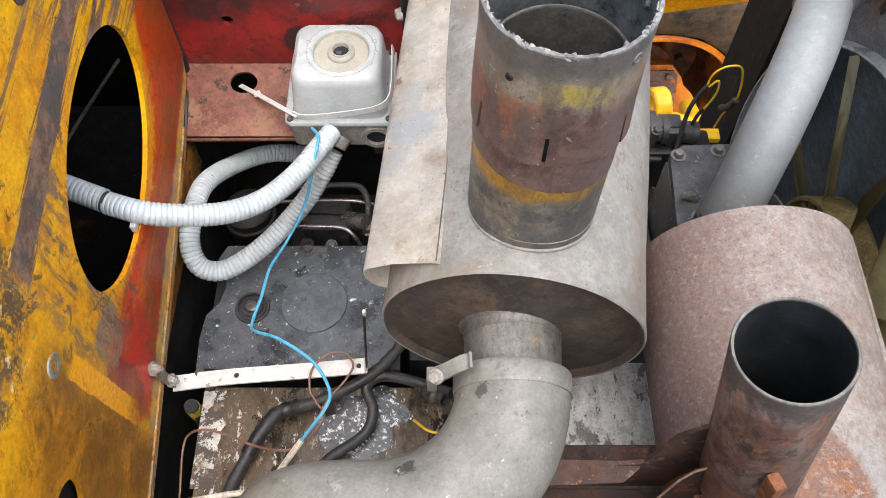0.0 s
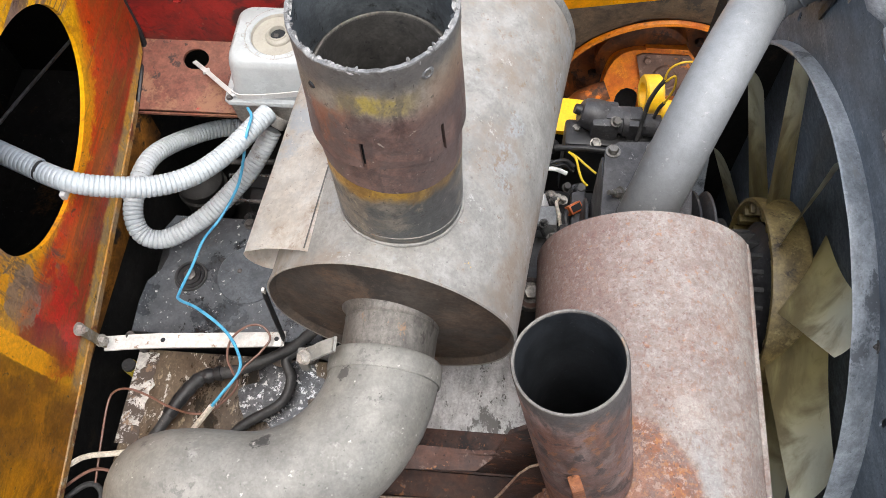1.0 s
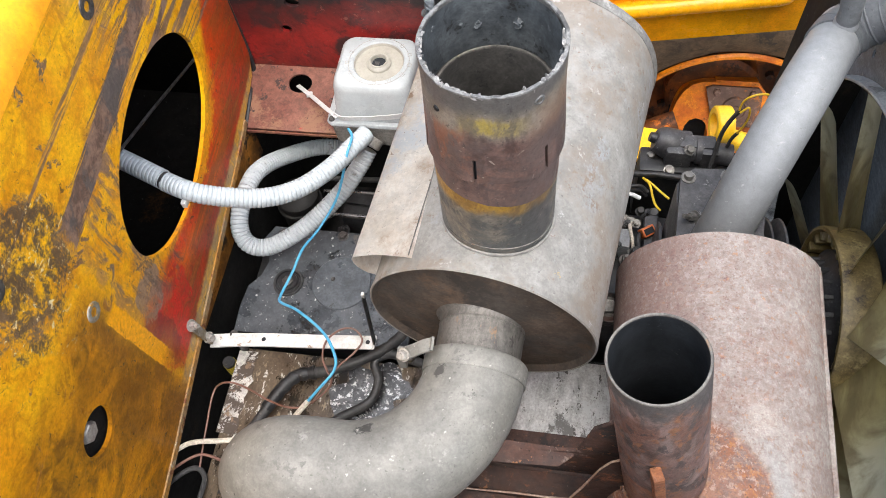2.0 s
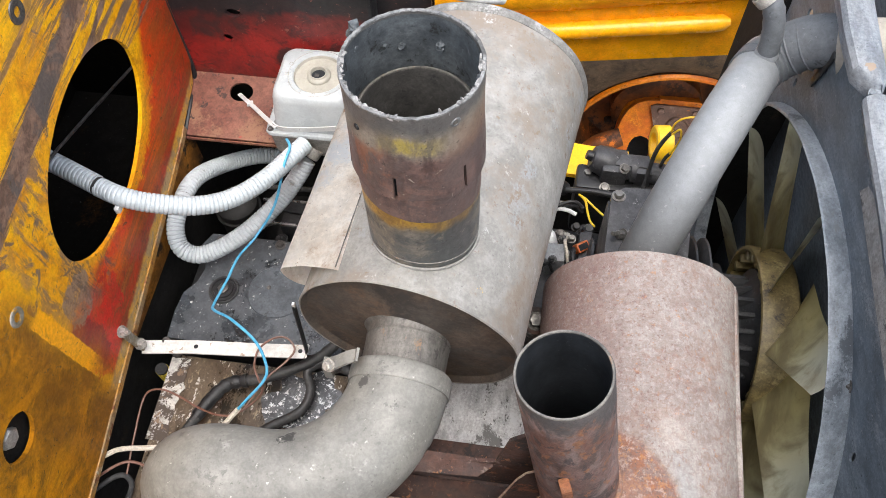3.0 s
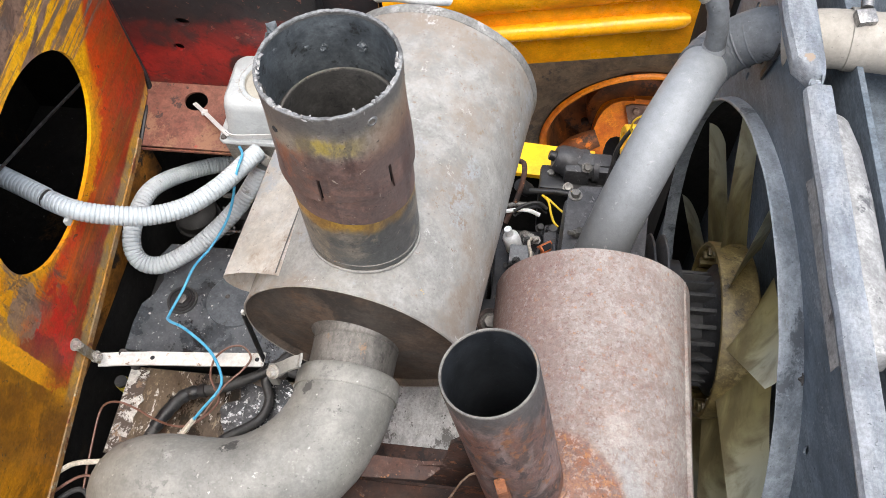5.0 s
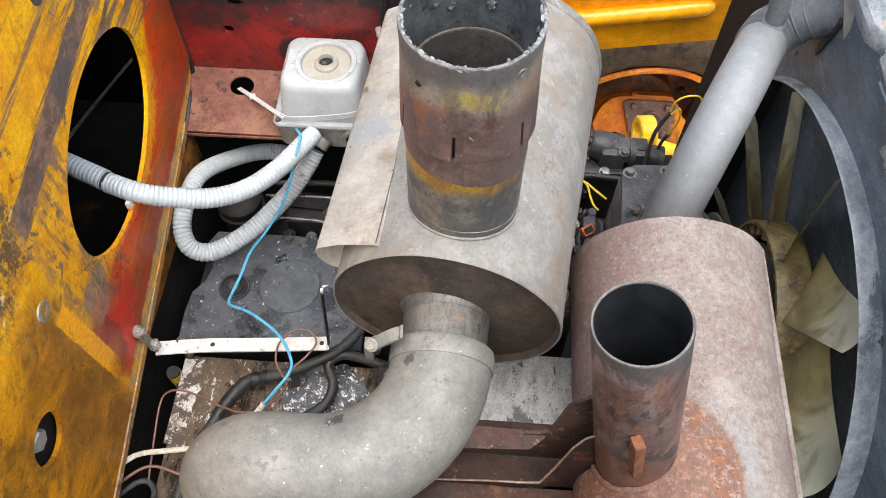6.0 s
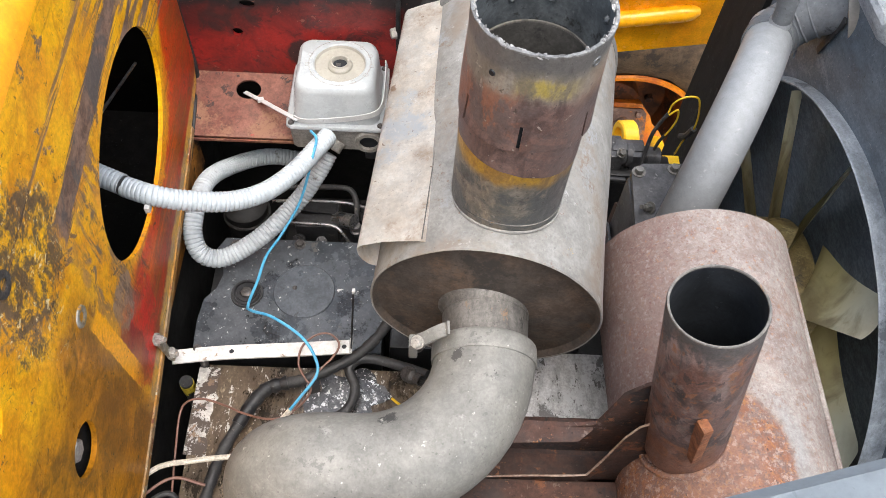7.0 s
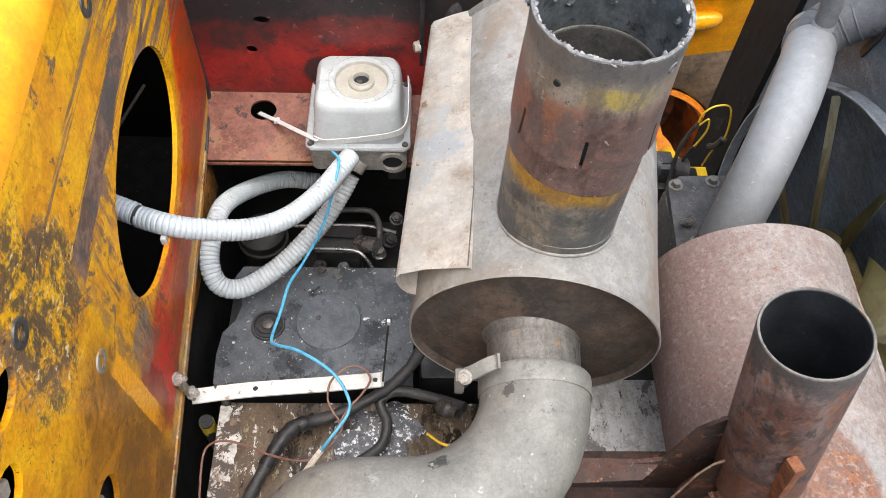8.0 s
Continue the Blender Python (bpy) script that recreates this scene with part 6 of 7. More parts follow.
h1 = thing("rubber_hose", (-0.2, 0.33, 1.26), "thick black rubber hose bound with tape", "hose", "rubber hoses")
part("hose", sweep(curve_through([(-0.285, 0.16, 1.262), (-0.272, 0.235, 1.268), (-0.250, 0.290, 1.272), (-0.222, 0.340, 1.276), (-0.165, 0.357, 1.278), (-0.100, 0.390, 1.285), (-0.060, 0.425, 1.30), (-0.03, 0.48, 1.32)], 8), [0.0080 + 0.0007 * math.sin(i * 1.3) + 0.0006 * math.sin(i * 2.9) for i in range(57)], 14), RUBBER, h1)
part("tape_wrap", sweep(curve_through([(-0.252, 0.288, 1.272), (-0.236, 0.318, 1.2745), (-0.218, 0.341, 1.276), (-0.19, 0.351, 1.277)], 6), [0.0098 + 0.0016 * math.sin(i * 1.9) + 0.001 * math.sin(i * 4.3) for i in range(19)], 14), BLACK_METAL, h1, "wrinkled black tape")
h2 = thing("rubber_hose", (-0.1, 0.33, 1.26), "thin black rubber hose on the brown cover", "hose", "rubber hoses")
part("hose", sweep(curve_through([(-0.17, 0.26, 1.262), (-0.146, 0.287, 1.263), (-0.104, 0.318, 1.264), (-0.094, 0.350, 1.268), (-0.104, 0.378, 1.274), (-0.08, 0.392, 1.28), (-0.024, 0.378, 1.285), (0.01, 0.36, 1.30)], 8), 0.0072, 12), RUBBER, h2)
part("end_fitting", lathe([(0.010, 0), (0.012, 0.004), (0.012, 0.018), (0.008, 0.022), (0.008, 0.034)], frame_on((-0.022, 0.371, 1.283), (0.6, -0.5, 0.4)), 16), DARK_BOLT, h2)
wire("yellow_wire", [(-0.04, 0.335, 1.27), (-0.02, 0.318, 1.278), (0.005, 0.312, 1.28)], 0.002, YELLOW_WIRE, "short yellow wire under the clamp")

# ---- clutter behind the dark cover ----
eng = thing("engine_block", (0.05, 0.5, 0.9), "greasy dark engine block deep in the bay", "engine")
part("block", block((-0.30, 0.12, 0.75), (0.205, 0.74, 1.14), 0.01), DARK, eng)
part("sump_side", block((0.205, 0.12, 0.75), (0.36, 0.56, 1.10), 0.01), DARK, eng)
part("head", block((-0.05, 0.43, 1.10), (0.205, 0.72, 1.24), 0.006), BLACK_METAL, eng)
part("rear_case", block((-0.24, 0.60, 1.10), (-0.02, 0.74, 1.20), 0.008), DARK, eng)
pump = thing("injection_pump", (-0.17, 0.66, 1.2), "oily black injection pump with steel fuel lines", "pump")
part("case", block((-0.215, 0.632, 1.20), (-0.145, 0.690, 1.262), 0.004), BLACK_METAL, pump)
part("solenoid", lathe([(0, 0.04), (0.012, 0.04), (0.013, 0.034), (0.013, 0), (0, 0)], frame_on((-0.150, 0.655, 1.255), (0.7, -0.35, 0.35)), 20), STEEL_LINE, pump)
part("bracket", plate([(-0.225, 0.66), (-0.15, 0.655), (-0.15, 0.675), (-0.225, 0.68)], 0.003, Matrix.Translation((0, 0, 1.266))), BLACK_METAL, pump)
for i, line in enumerate(([(-0.255, 0.700, 1.275), (-0.204, 0.697, 1.282), (-0.155, 0.697, 1.286), (-0.128, 0.693, 1.286), (-0.116, 0.672, 1.28), (-0.115, 0.648, 1.262), (-0.115, 0.64, 1.23)], [(-0.245, 0.630, 1.275), (-0.205, 0.628, 1.278), (-0.155, 0.626, 1.278), (-0.135, 0.616, 1.272), (-0.118, 0.60, 1.25)], [(-0.26, 0.69, 1.25), (-0.20, 0.685, 1.26), (-0.14, 0.684, 1.262), (-0.09, 0.68, 1.25)])):
    part("fuel_line", sweep(curve_through(line, 6), (0.0048, 0.0028, 0.003)[i], 10), (RUBBER, STEEL_LINE, STEEL_LINE)[i], pump)
part("union", bolt_bm(frame_on((-0.115, 0.638, 1.25), (0, 0, 1)), 0.016, 0.012, 0.011), STEEL_LINE, pump)
for x, y, z, s in ((-0.10, 0.665, 1.25, 0.014), (-0.09, 0.70, 1.26, 0.012), (-0.205, 0.61, 1.255, 0.012), (-0.17, 0.612, 1.25, 0.010), (-0.245, 0.655, 1.24, 0.013)):
    part("fitting", bolt_bm(frame_on((x, y, z), (rng.uniform(-0.4, 0.4), -0.4, 0.9)), s * 1.2, s * 0.8, s * 0.9, 0.006), BLACK_METAL, pump)
filt = thing("oil_filter", (-0.31, 0.66, 1.2), "round black filter housing under the conduit", "filter")
part("housing", lathe([(0, 0.10), (0.010, 0.10), (0.012, 0.094), (0.028, 0.092), (0.036, 0.085), (0.036, 0.0), (0, 0)], Matrix.Translation((-0.300, 0.668, 1.18)), 36), DARK, filt)
part("rim", lathe([(0.036, 0.060), (0.0395, 0.062), (0.0395, 0.068), (0.036, 0.070)], Matrix.Translation((-0.300, 0.668, 1.18)), 36), DARK, filt)
taped = thing("taped_pipe", (-0.35, 0.36, 1.1), "dark upright pipe with a band of yellow tape", "pipe")
part("pipe", sweep([(-0.352, 0.372, 1.05), (-0.3502, 0.370, 1.224)], 0.010, 14), RUBBER, taped)
part("tape", sweep([(-0.351, 0.3712, 1.190), (-0.3503, 0.3703, 1.219)], 0.0107, 14), YELLOW_TAPE, taped)

# ---- right of the muffler: thermostat housing, injectors, pump ----
th = thing("thermostat_housing", (0.37, 0.66, 1.3), "dark grey cast thermostat housing with bolts", "engine part")
part("flange_plate", plate([(0.318, 0.58), (0.44, 0.58), (0.45, 0.70), (0.41, 0.718), (0.345, 0.715), (0.325, 0.70)], 0.014, Matrix.Translation((0, 0, 1.345))), ENGINE, th)
part("case", block((0.32, 0.56, 1.18), (0.44, 0.70, 1.346), 0.008), ENGINE, th)
b0 = part("bolt", bolt_bm(Matrix.Translation((0.336, 0.697, 1.359)), 0.013, 0.008, 0.011), ENGINE_BOLT, th)
again(b0, Matrix.Translation((0.058, 0.008, 0)))
again(b0, Matrix.Translation((0.012, -0.080, -0.01)) @ Matrix.Rotation(0.02, 4, "X"))
part("side_stud", bolt_bm(frame_on((0.345, 0.625, 1.362), (-0.8, -0.3, 0.5)), 0.012, 0.01, 0.010, 0.012), ENGINE_BOLT, th)
wp = thing("water_pump", (0.35, 0.86, 1.15), "black cast water pump body with pipe stub", "pump")
part("body", lathe([(0, 0.05), (0.020, 0.05), (0.026, 0.042), (0.030, 0.02), (0.030, 0.0), (0.024, -0.02), (0.0, -0.02)], frame_on((0.340, 0.862, 1.232), (-0.9, 0.1, 0.3)), 26), ENGINE, wp)
part("block", block((0.312, 0.828, 1.16), (0.360, 0.885, 1.258), 0.008), ENGINE, wp)
part("pipe_stub", sweep([(0.335, 0.852, 1.24), (0.38, 0.850, 1.24), (0.43, 0.85, 1.235)], 0.020, 24), ENGINE, wp)
part("stub_collar", lathe([(0.020, 0), (0.0245, 0.001), (0.0245, 0.011), (0.020, 0.012)], frame_on((0.365, 0.851, 1.24), (1, 0, 0)), 26), ENGINE, wp)
part("cap", lathe([(0, 0.012), (0.009, 0.012), (0.011, 0.0)], frame_on((0.294, 0.868, 1.247), (-0.9, 0.1, 0.3)), 16), BLACK_METAL, wp)
part("bolt", bolt_bm(frame_on((0.352, 0.835, 1.262), (0.2, -0.4, 0.9)), 0.013, 0.008, 0.010), ENGINE_BOLT, wp)
part("bar", sweep([(0.25, 0.80, 1.225), (0.30, 0.795, 1.235), (0.36, 0.79, 1.235)], 0.006, 12), BLACK_METAL, wp)
part("base", block((0.268, 0.815, 1.06), (0.46, 0.872, 1.218), 0.008), BLACK_METAL, wp, "black pump foot")
part("side_casting", block((0.272, 0.830, 1.13), (0.306, 0.872, 1.216), 0.006), ENGINE, wp, "small grey side casting")
part("side_bolt", bolt_bm(frame_on((0.289, 0.850, 1.216), (0, -0.2, 1)), 0.012, 0.007, 0.009), ENGINE_BOLT, wp)
part("web", block((0.335, 0.842, 1.235), (0.40, 0.872, 1.262), 0.006), ENGINE, wp)
part("lug", block((0.375, 0.830, 1.215), (0.405, 0.856, 1.258), 0.004), ENGINE, wp)
part("lug_bolt", bolt_bm(frame_on((0.322, 0.816, 1.222), (0, -0.4, 0.9)), 0.014, 0.008, 0.010), ENGINE_BOLT, wp)
wp.location += Vector((0.015, 0.048, -0.078))
ij = thing("injector_group", (0.28, 0.72, 1.05), "cluster of injector fittings and connectors on the engine", "engine part")
part("base_casting", block((0.21, 0.56, 0.95), (0.345, 0.80, 1.085), 0.008), BLACK_METAL, ij)
part("rail", block((0.298, 0.63, 1.085), (0.322, 0.79, 1.125), 0.005), ENGINE, ij, "cast ledge along the cylinder head")
part("bracket", plate([(0.60, 1.10), (0.735, 1.10), (0.728, 1.235), (0.70, 1.26), (0.66, 1.27), (0.60, 1.27)], 0.005, Matrix(((0, 0, 1, 0.328), (1, 0, 0, 0), (0, 1, 0, 0), (0, 0, 0, 1)))), RUST, ij, "brown upright steel bracket")
part("bracket", plate([(0.60, 1.10), (0.72, 1.10), (0.715, 1.20), (0.69, 1.225), (0.60, 1.23)], 0.004, Matrix(((0, 0, 1, 0.312), (1, 0, 0, 0), (0, 1, 0, 0), (0, 0, 0, 1)))), ENGINE, ij)
part("plug_cable", sweep(curve_through([(0.292, 0.735, 1.125), (0.288, 0.715, 1.128), (0.296, 0.69, 1.12), (0.300, 0.66, 1.115)], 6), 0.004, 10), RUBBER, ij, "black cable under the connector")
part("plug_cable", sweep(curve_through([(0.276, 0.760, 1.12), (0.272, 0.742, 1.135), (0.277, 0.72, 1.13), (0.283, 0.70, 1.11)], 6), 0.0032, 10), WHITE_WIRE, ij)
for yy in (0.655, 0.735, 0.77):
    part("pipe_union", bolt_bm(frame_on((0.274, yy, 1.10), (0.1, -0.3, 1)), 0.015, 0.014, 0.011, 0.012), ENGINE_BOLT, ij)
part("orange_connector", block((-0.012, -0.0085, 0), (0.012, 0.0085, 0.022), 0.002, None, Matrix.Translation((0.300, 0.742, 1.118)) @ Matrix.Rotation(radians(35), 4, "Z") @ Matrix.Rotation(radians(28), 4, "X")), CONNECTOR, ij, "orange plug connector")
part("plug_face", block((-0.0090, -0.0055, 0.0221), (0.0090, 0.0055, 0.023), 0.0, None, Matrix.Translation((0.300, 0.742, 1.118)) @ Matrix.Rotation(radians(35), 4, "Z") @ Matrix.Rotation(radians(28), 4, "X")), SOOT_AND_SHADE, ij)
part("white_union", lathe([(0, 0.055), (0.007, 0.055), (0.008, 0.04), (0.014, 0.036), (0.016, 0.03), (0.016, 0.0), (0, 0)], frame_on((0.247, 0.752, 1.095), (-0.3, 0.15, 1)), 18), FITTING, ij, "white plastic union")
part("block_sensor", block((0.238, 0.700, 1.08), (0.274, 0.738, 1.132), 0.004), SENSOR, ij, "grey sensor block")
for x, y, z in ((0.30, 0.775, 1.115), (0.312, 0.745, 1.115), (0.268, 0.755, 1.12), (0.252, 0.70, 1.135), (0.288, 0.70, 1.11), (0.31, 0.70, 1.12), (0.235, 0.76, 1.12)):
    part("stud", bolt_bm(frame_on((x, y, z), (rng.uniform(-0.3, 0.3), rng.uniform(-0.5, 0.1), 1)), 0.011, 0.008, 0.008, 0.010), rng.choice((ENGINE_BOLT, DARK_BOLT, BLACK_METAL)), ij)
part("spring", corrugated([(0.225, 0.812, 1.145), (0.245, 0.816, 1.147), (0.264, 0.818, 1.146)], 0.0045, 0.0046, 10), ENGINE_BOLT, ij, "coil spring")
part("lever", sweep(curve_through([(0.225, 0.803, 1.14), (0.250, 0.806, 1.143), (0.270, 0.806, 1.142), (0.288, 0.803, 1.135)], 5), 0.0040, 8), FITTING, ij)
part("return_pipe", sweep(curve_through([(0.240, 0.900, 1.17), (0.252, 0.880, 1.185), (0.252, 0.850, 1.18), (0.242, 0.82, 1.15), (0.225, 0.79, 1.12)], 6), 0.005, 10), RUST, ij, "thin rusty return pipe")
for k in range(26):
    at = Vector((rng.uniform(0.215, 0.318), rng.uniform(0.665, 0.80), rng.uniform(1.086, 1.112)))
    tilt_ = (rng.uniform(-0.5, 0.5), rng.uniform(-0.7, 0.2), 1)
    size = rng.uniform(0.006, 0.013)
    if k % 3 == 0:
        part("cap", lathe([(0, size * 1.6), (size * 0.7, size * 1.6), (size * 0.8, size * 1.3), (size * 0.8, size * 0.5), (size, size * 0.4), (size, 0)], frame_on(at, tilt_), 14), rng.choice((BLACK_METAL, ENGINE, RUBBER)), ij)
    elif k % 3 == 1:
        part("stud", bolt_bm(frame_on(at, tilt_), size * 1.2, size, size, size), rng.choice((DARK_BOLT, ENGINE_BOLT, BLACK_METAL)), ij)
    else:
        end = at + Vector((rng.uniform(-0.03, 0.03), rng.uniform(-0.05, 0.02), rng.uniform(0.0, 0.03)))
        part("lead", sweep(curve_through([at, (at + end) / 2 + Vector((0, 0, 0.014)), end], 5), rng.choice((0.0022, 0.003, 0.004)), 8), rng.choice((RUBBER, RUBBER, BLACK_METAL, STEEL_LINE)), ij)
part("can", lathe([(0, 0.030), (0.012, 0.030), (0.0135, 0.027), (0.0135, 0.0), (0, 0)], frame_on((0.262, 0.858, 1.135), (-0.5, -0.2, 0.8)), 20), BLACK_METAL, ij, "small black can beside the pump")
part("can_label", block((-0.004, -0.0138, 0.010), (0.004, -0.0132, 0.016), 0, None, frame_on((0.262, 0.858, 1.135), (-0.5, -0.2, 0.8))), FITTING, ij)
for dz in (0.0, 0.014):
    part("return_line", sweep(curve_through([(0.240, 0.800, 1.132 + dz), (0.262, 0.812, 1.140 + dz), (0.285, 0.818, 1.139 + dz), (0.300, 0.812, 1.13 + dz)], 5), 0.0036, 10), BLACK_METAL, ij)
wire("yellow_wire", [(0.290, 0.837, 1.152), (0.302, 0.821, 1.155), (0.308, 0.798, 1.152), (0.314, 0.780, 1.151), (0.323, 0.772, 1.147)], 0.0022, YELLOW_WIRE, "yellow wire between engine fittings")
wire("yellow_wire", [(0.290, 0.838, 1.150), (0.303, 0.827, 1.153), (0.318, 0.813, 1.152), (0.337, 0.795, 1.152)], 0.0022, YELLOW_WIRE, "yellow wire between engine fittings")
mb = thing("engine_mount_bolt", (0.23, 0.45, 1.38), "rusty ringed bolt between the two mufflers", "bolt")
part("boss", lathe([(0, 0.0), (0.020, 0.0), (0.020, -0.04), (0, -0.04)], frame_on((0.226, 0.446, 1.40), (0, -0.3, 1)), 24), DARK_BOLT, mb)
part("ring", lathe([(0.014, 0.001), (0.019, 0.001), (0.019, 0.004), (0.014, 0.004)], frame_on((0.226, 0.446, 1.40), (0, -0.3, 1)), 24, closed=True), RUST, mb)
part("head", bolt_bm(frame_on((0.226, 0.446, 1.40), (0, -0.3, 1)), 0.017, 0.010, 0.0), ENGINE_BOLT, mb)
part("arm", block((0.206, 0.445, 1.20), (0.248, 0.50, 1.368), 0.006), BLACK_METAL, mb)

# ---- coolant pipe ----
cp = thing("coolant_pipe", (0.45, 0.7, 1.35), "thick grey painted coolant pipe rising to the radiator", "pipe")
def bez3(a, b, c, n):
    return [Vector(a) * (1 - t) ** 2 + Vector(b) * 2 * t * (1 - t) + Vector(c) * t * t for t in [i / n for i in range(n + 1)]]
main = bez3((0.3687, 0.5632, 1.3998), (0.4317, 0.6661, 1.6196), (0.5151, 0.8483, 1.5283), 22)
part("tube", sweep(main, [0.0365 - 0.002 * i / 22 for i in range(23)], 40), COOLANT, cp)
part("top_elbow", sweep(curve_through([(0.489, 0.794, 1.549), (0.503, 0.818, 1.543), (0.532, 0.836, 1.556), (0.562, 0.832, 1.583), (0.60, 0.815, 1.605)], 6), 0.0368, 36), HOSE_GREY, cp, "dusty rubber elbow hose")
part("stub", sweep(curve_through([(0.499, 0.803, 1.562), (0.496, 0.804, 1.610), (0.487, 0.807, 1.650), (0.474, 0.812, 1.672)], 6), [0.0142 + 0.0006 * math.sin(i * 2.1) for i in range(19)], 20), HOSE_GREY, cp, "short bleed stub")
part("stub_hose", sweep(curve_through([(0.474, 0.812, 1.671), (0.458, 0.820, 1.684), (0.436, 0.832, 1.694), (0.41, 0.85, 1.70)], 6), 0.0150, 18), RUBBER, cp, "black hose on the bleed stub")
part("stub_clamp", lathe([(0.0150, 0), (0.0174, 0.001), (0.0174, 0.014), (0.0150, 0.015)], frame_on((0.4775, 0.8105, 1.667), (-0.75, 0.35, 0.55)), 24), BOLT, cp, "bright hose clip")
part("stub_foot", lathe([(0.0136, 0.004), (0.0155, 0.0), (0.0165, -0.008)], frame_on((0.4975, 0.804, 1.586), (-0.1, 0.05, 1)), 24), COOLANT, cp)
for q, d in (((0.541, 0.8355, 1.563), (1, -0.05, 0.8)), ((0.556, 0.833, 1.577), (1, -0.2, 0.8)), ((0.518, 0.829, 1.549), (1, 0.6, 0.4)), ((0.503, 0.818, 1.543), (0.7, 0.8, 0.1))):
    part("hose_ridge", lathe([(0.0366, -0.002), (0.0380, 0.0), (0.0366, 0.002)], frame_on(q, d), 36), HOSE_GREY, cp)
part("lower_hose", sweep([(0.357, 0.540, 1.30), (0.3687, 0.5632, 1.402)], 0.0385, 36), RUBBER, cp, "black rubber hose end")

# ---- belt pulley and fan ----
pu = thing("belt_pulley", (0.46, 0.62, 1.1), "black grooved belt pulley", "pulley")
for i, x in enumerate((0.435, 0.455, 0.475)):
    part("disc", lathe([(0.02, 0), (0.085, 0.0), (0.098, 0.006), (0.099, 0.009), (0.085, 0.011), (0.02, 0.012)], frame_on((x, 0.60, 1.235), (1, 0, 0)), 48, closed=True), ENGINE, pu)
part("core", lathe([(0, -0.03), (0.06, -0.03), (0.06, 0.08), (0, 0.08)], frame_on((0.43, 0.60, 1.235), (1, 0, 0)), 40), BLACK_METAL, pu)

FC = Vector((0.580, 0.600, 1.130))
fan = thing("cooling_fan", FC, "large yellowed plastic engine cooling fan with curved blades at rest", "fan")
fm = frame_on(FC, (1, 0, 0))


def turned(deg):
    """A turn about the fan's shaft."""
    return Matrix.Translation(FC) @ Matrix.Rotation(radians(deg), 4, "X") @ Matrix.Translation(-FC)


part("hub_ring", lathe([(0.141, -0.003), (0.144, -0.007), (0.149, -0.006), (0.151, -0.001), (0.150, 0.048), (0.146, 0.052), (0.09, 0.052), (0.09, 0.046), (0.140, 0.044)], fm, 80, closed=True), FAN_HUB, fan, "browned hub ring with moulded ribs")
rib = part("rib", block((-0.002, 0.126, -0.006), (0.044, 0.1410, 0.006), 0.0014, None, Matrix.Translation(FC)), FAN_HUB, fan)
for k in range(1, 26):
    again(rib, turned(360 * k / 26))
part("clutch_disc", lathe([(0, -0.095), (0.060, -0.095), (0.074, -0.088), (0.082, -0.080), (0.080, -0.020), (0.104, 0.004), (0.112, 0.010), (0.113, 0.040), (0, 0.044)], fm, 56), BLACK_METAL, fan, "black viscous clutch")
fin = part("clutch_fin", block((-0.086, 0.074, -0.0036), (-0.002, 0.098, 0.0036), 0.0014, None, Matrix.Translation(FC)), RUBBER, fan)
for k in range(1, 22):
    again(fin, turned(360 * k / 22))
NB = 10
bm = bmesh.new()
rows = []
for i in range(17):
    f = i / 16
    r = 0.146 + (0.374 - 0.146) * f
    row = []
    for j in range(11):
        s = j / 10
        wide = (0.084 - 0.034 * f + 0.040 * (1 - f) ** 4) / r
        a = -wide * s + radians(1.2) * math.sin(math.pi * s)
        tip = r - (0.016 * s ** 3 if f > 0.9 else 0.0) * (f - 0.9) * 10
        dx = (0.002 - 0.005 * f) * (1 - s) + (0.060 - 0.022 * f + 0.016 * (1 - f) ** 4) * s
        row.append(FC + Vector((dx, tip * math.cos(a), tip * math.sin(a))))
    rows.append(row)
ring_loft(bm, rows, False)
bmesh.ops.solidify(bm, geom=bm.faces[:], thickness=0.0060)
blade = part("blade", bm, FAN, fan, "broad curved blade")
blade.matrix_basis = turned(19)
for k in range(1, NB):
    again(blade, turned(19 + 360 * k / NB))

# ---- shroud and radiator ----
RC = (0.590, 1.143)
RR = 0.389
shr = thing("fan_shroud", (0.61, 0.59, 1.0), "dusty blue-black sheet-metal fan shroud with a round sleeve", "fan shroud")
srm = Matrix(((-0.078, 0, 1, 0.6415), (1, 0, 0, 0), (0, 1, 0, 0), (0, 0, 0, 1)))
bm = bmesh.new()
rows = []
for f, dr in ((0.0, 0.0), (0.06, 0.0015), (0.5, 0.001), (1.0, 0.0), (1.0, -0.004), (0.5, -0.003), (0.03, -0.0025), (0.0, 0.0)):
    cy, cz, xx = 0.5835 + 0.0122 * f, 1.1445 - 0.0035 * f, 0.568 + 0.035 * f
    rows.append([(xx - 0.05 * math.cos(a) * RR * (1 + 0.5 * f) + 0.0012 * noise.noise(Vector((math.cos(a) * 6, math.sin(a) * 6, 2))), cy + (RR + dr) * math.cos(a), cz + (RR + dr) * math.sin(a)) for a in [2 * math.pi * k / 128 for k in range(128)]])
ring_loft(bm, rows)
part("sleeve", bm, SLEEVE, shr, "rolled sleeve round the fan")
part("face_plate", plate([(-0.05, 0.45), (0.982, 0.45), (0.982, 1.60), (0.92, 1.66), (0.66, 1.672), (0.655, 1.628), (0.40, 1.622), (-0.05, 1.61)], 0.003, srm, [oval(RC[0] + 0.005, RC[1] - 0.001, RR - 0.002, RR - 0.002, 96), oval(0.855, 1.477, 0.004, 0.009, 16), oval(0.300, 1.432, 0.005, 0.010, 16), oval(0.905, 1.56, 0.012, 0.012, 18)]), SHROUD, shr, "flat shroud face with slots")
bm = bmesh.new()
rows = []
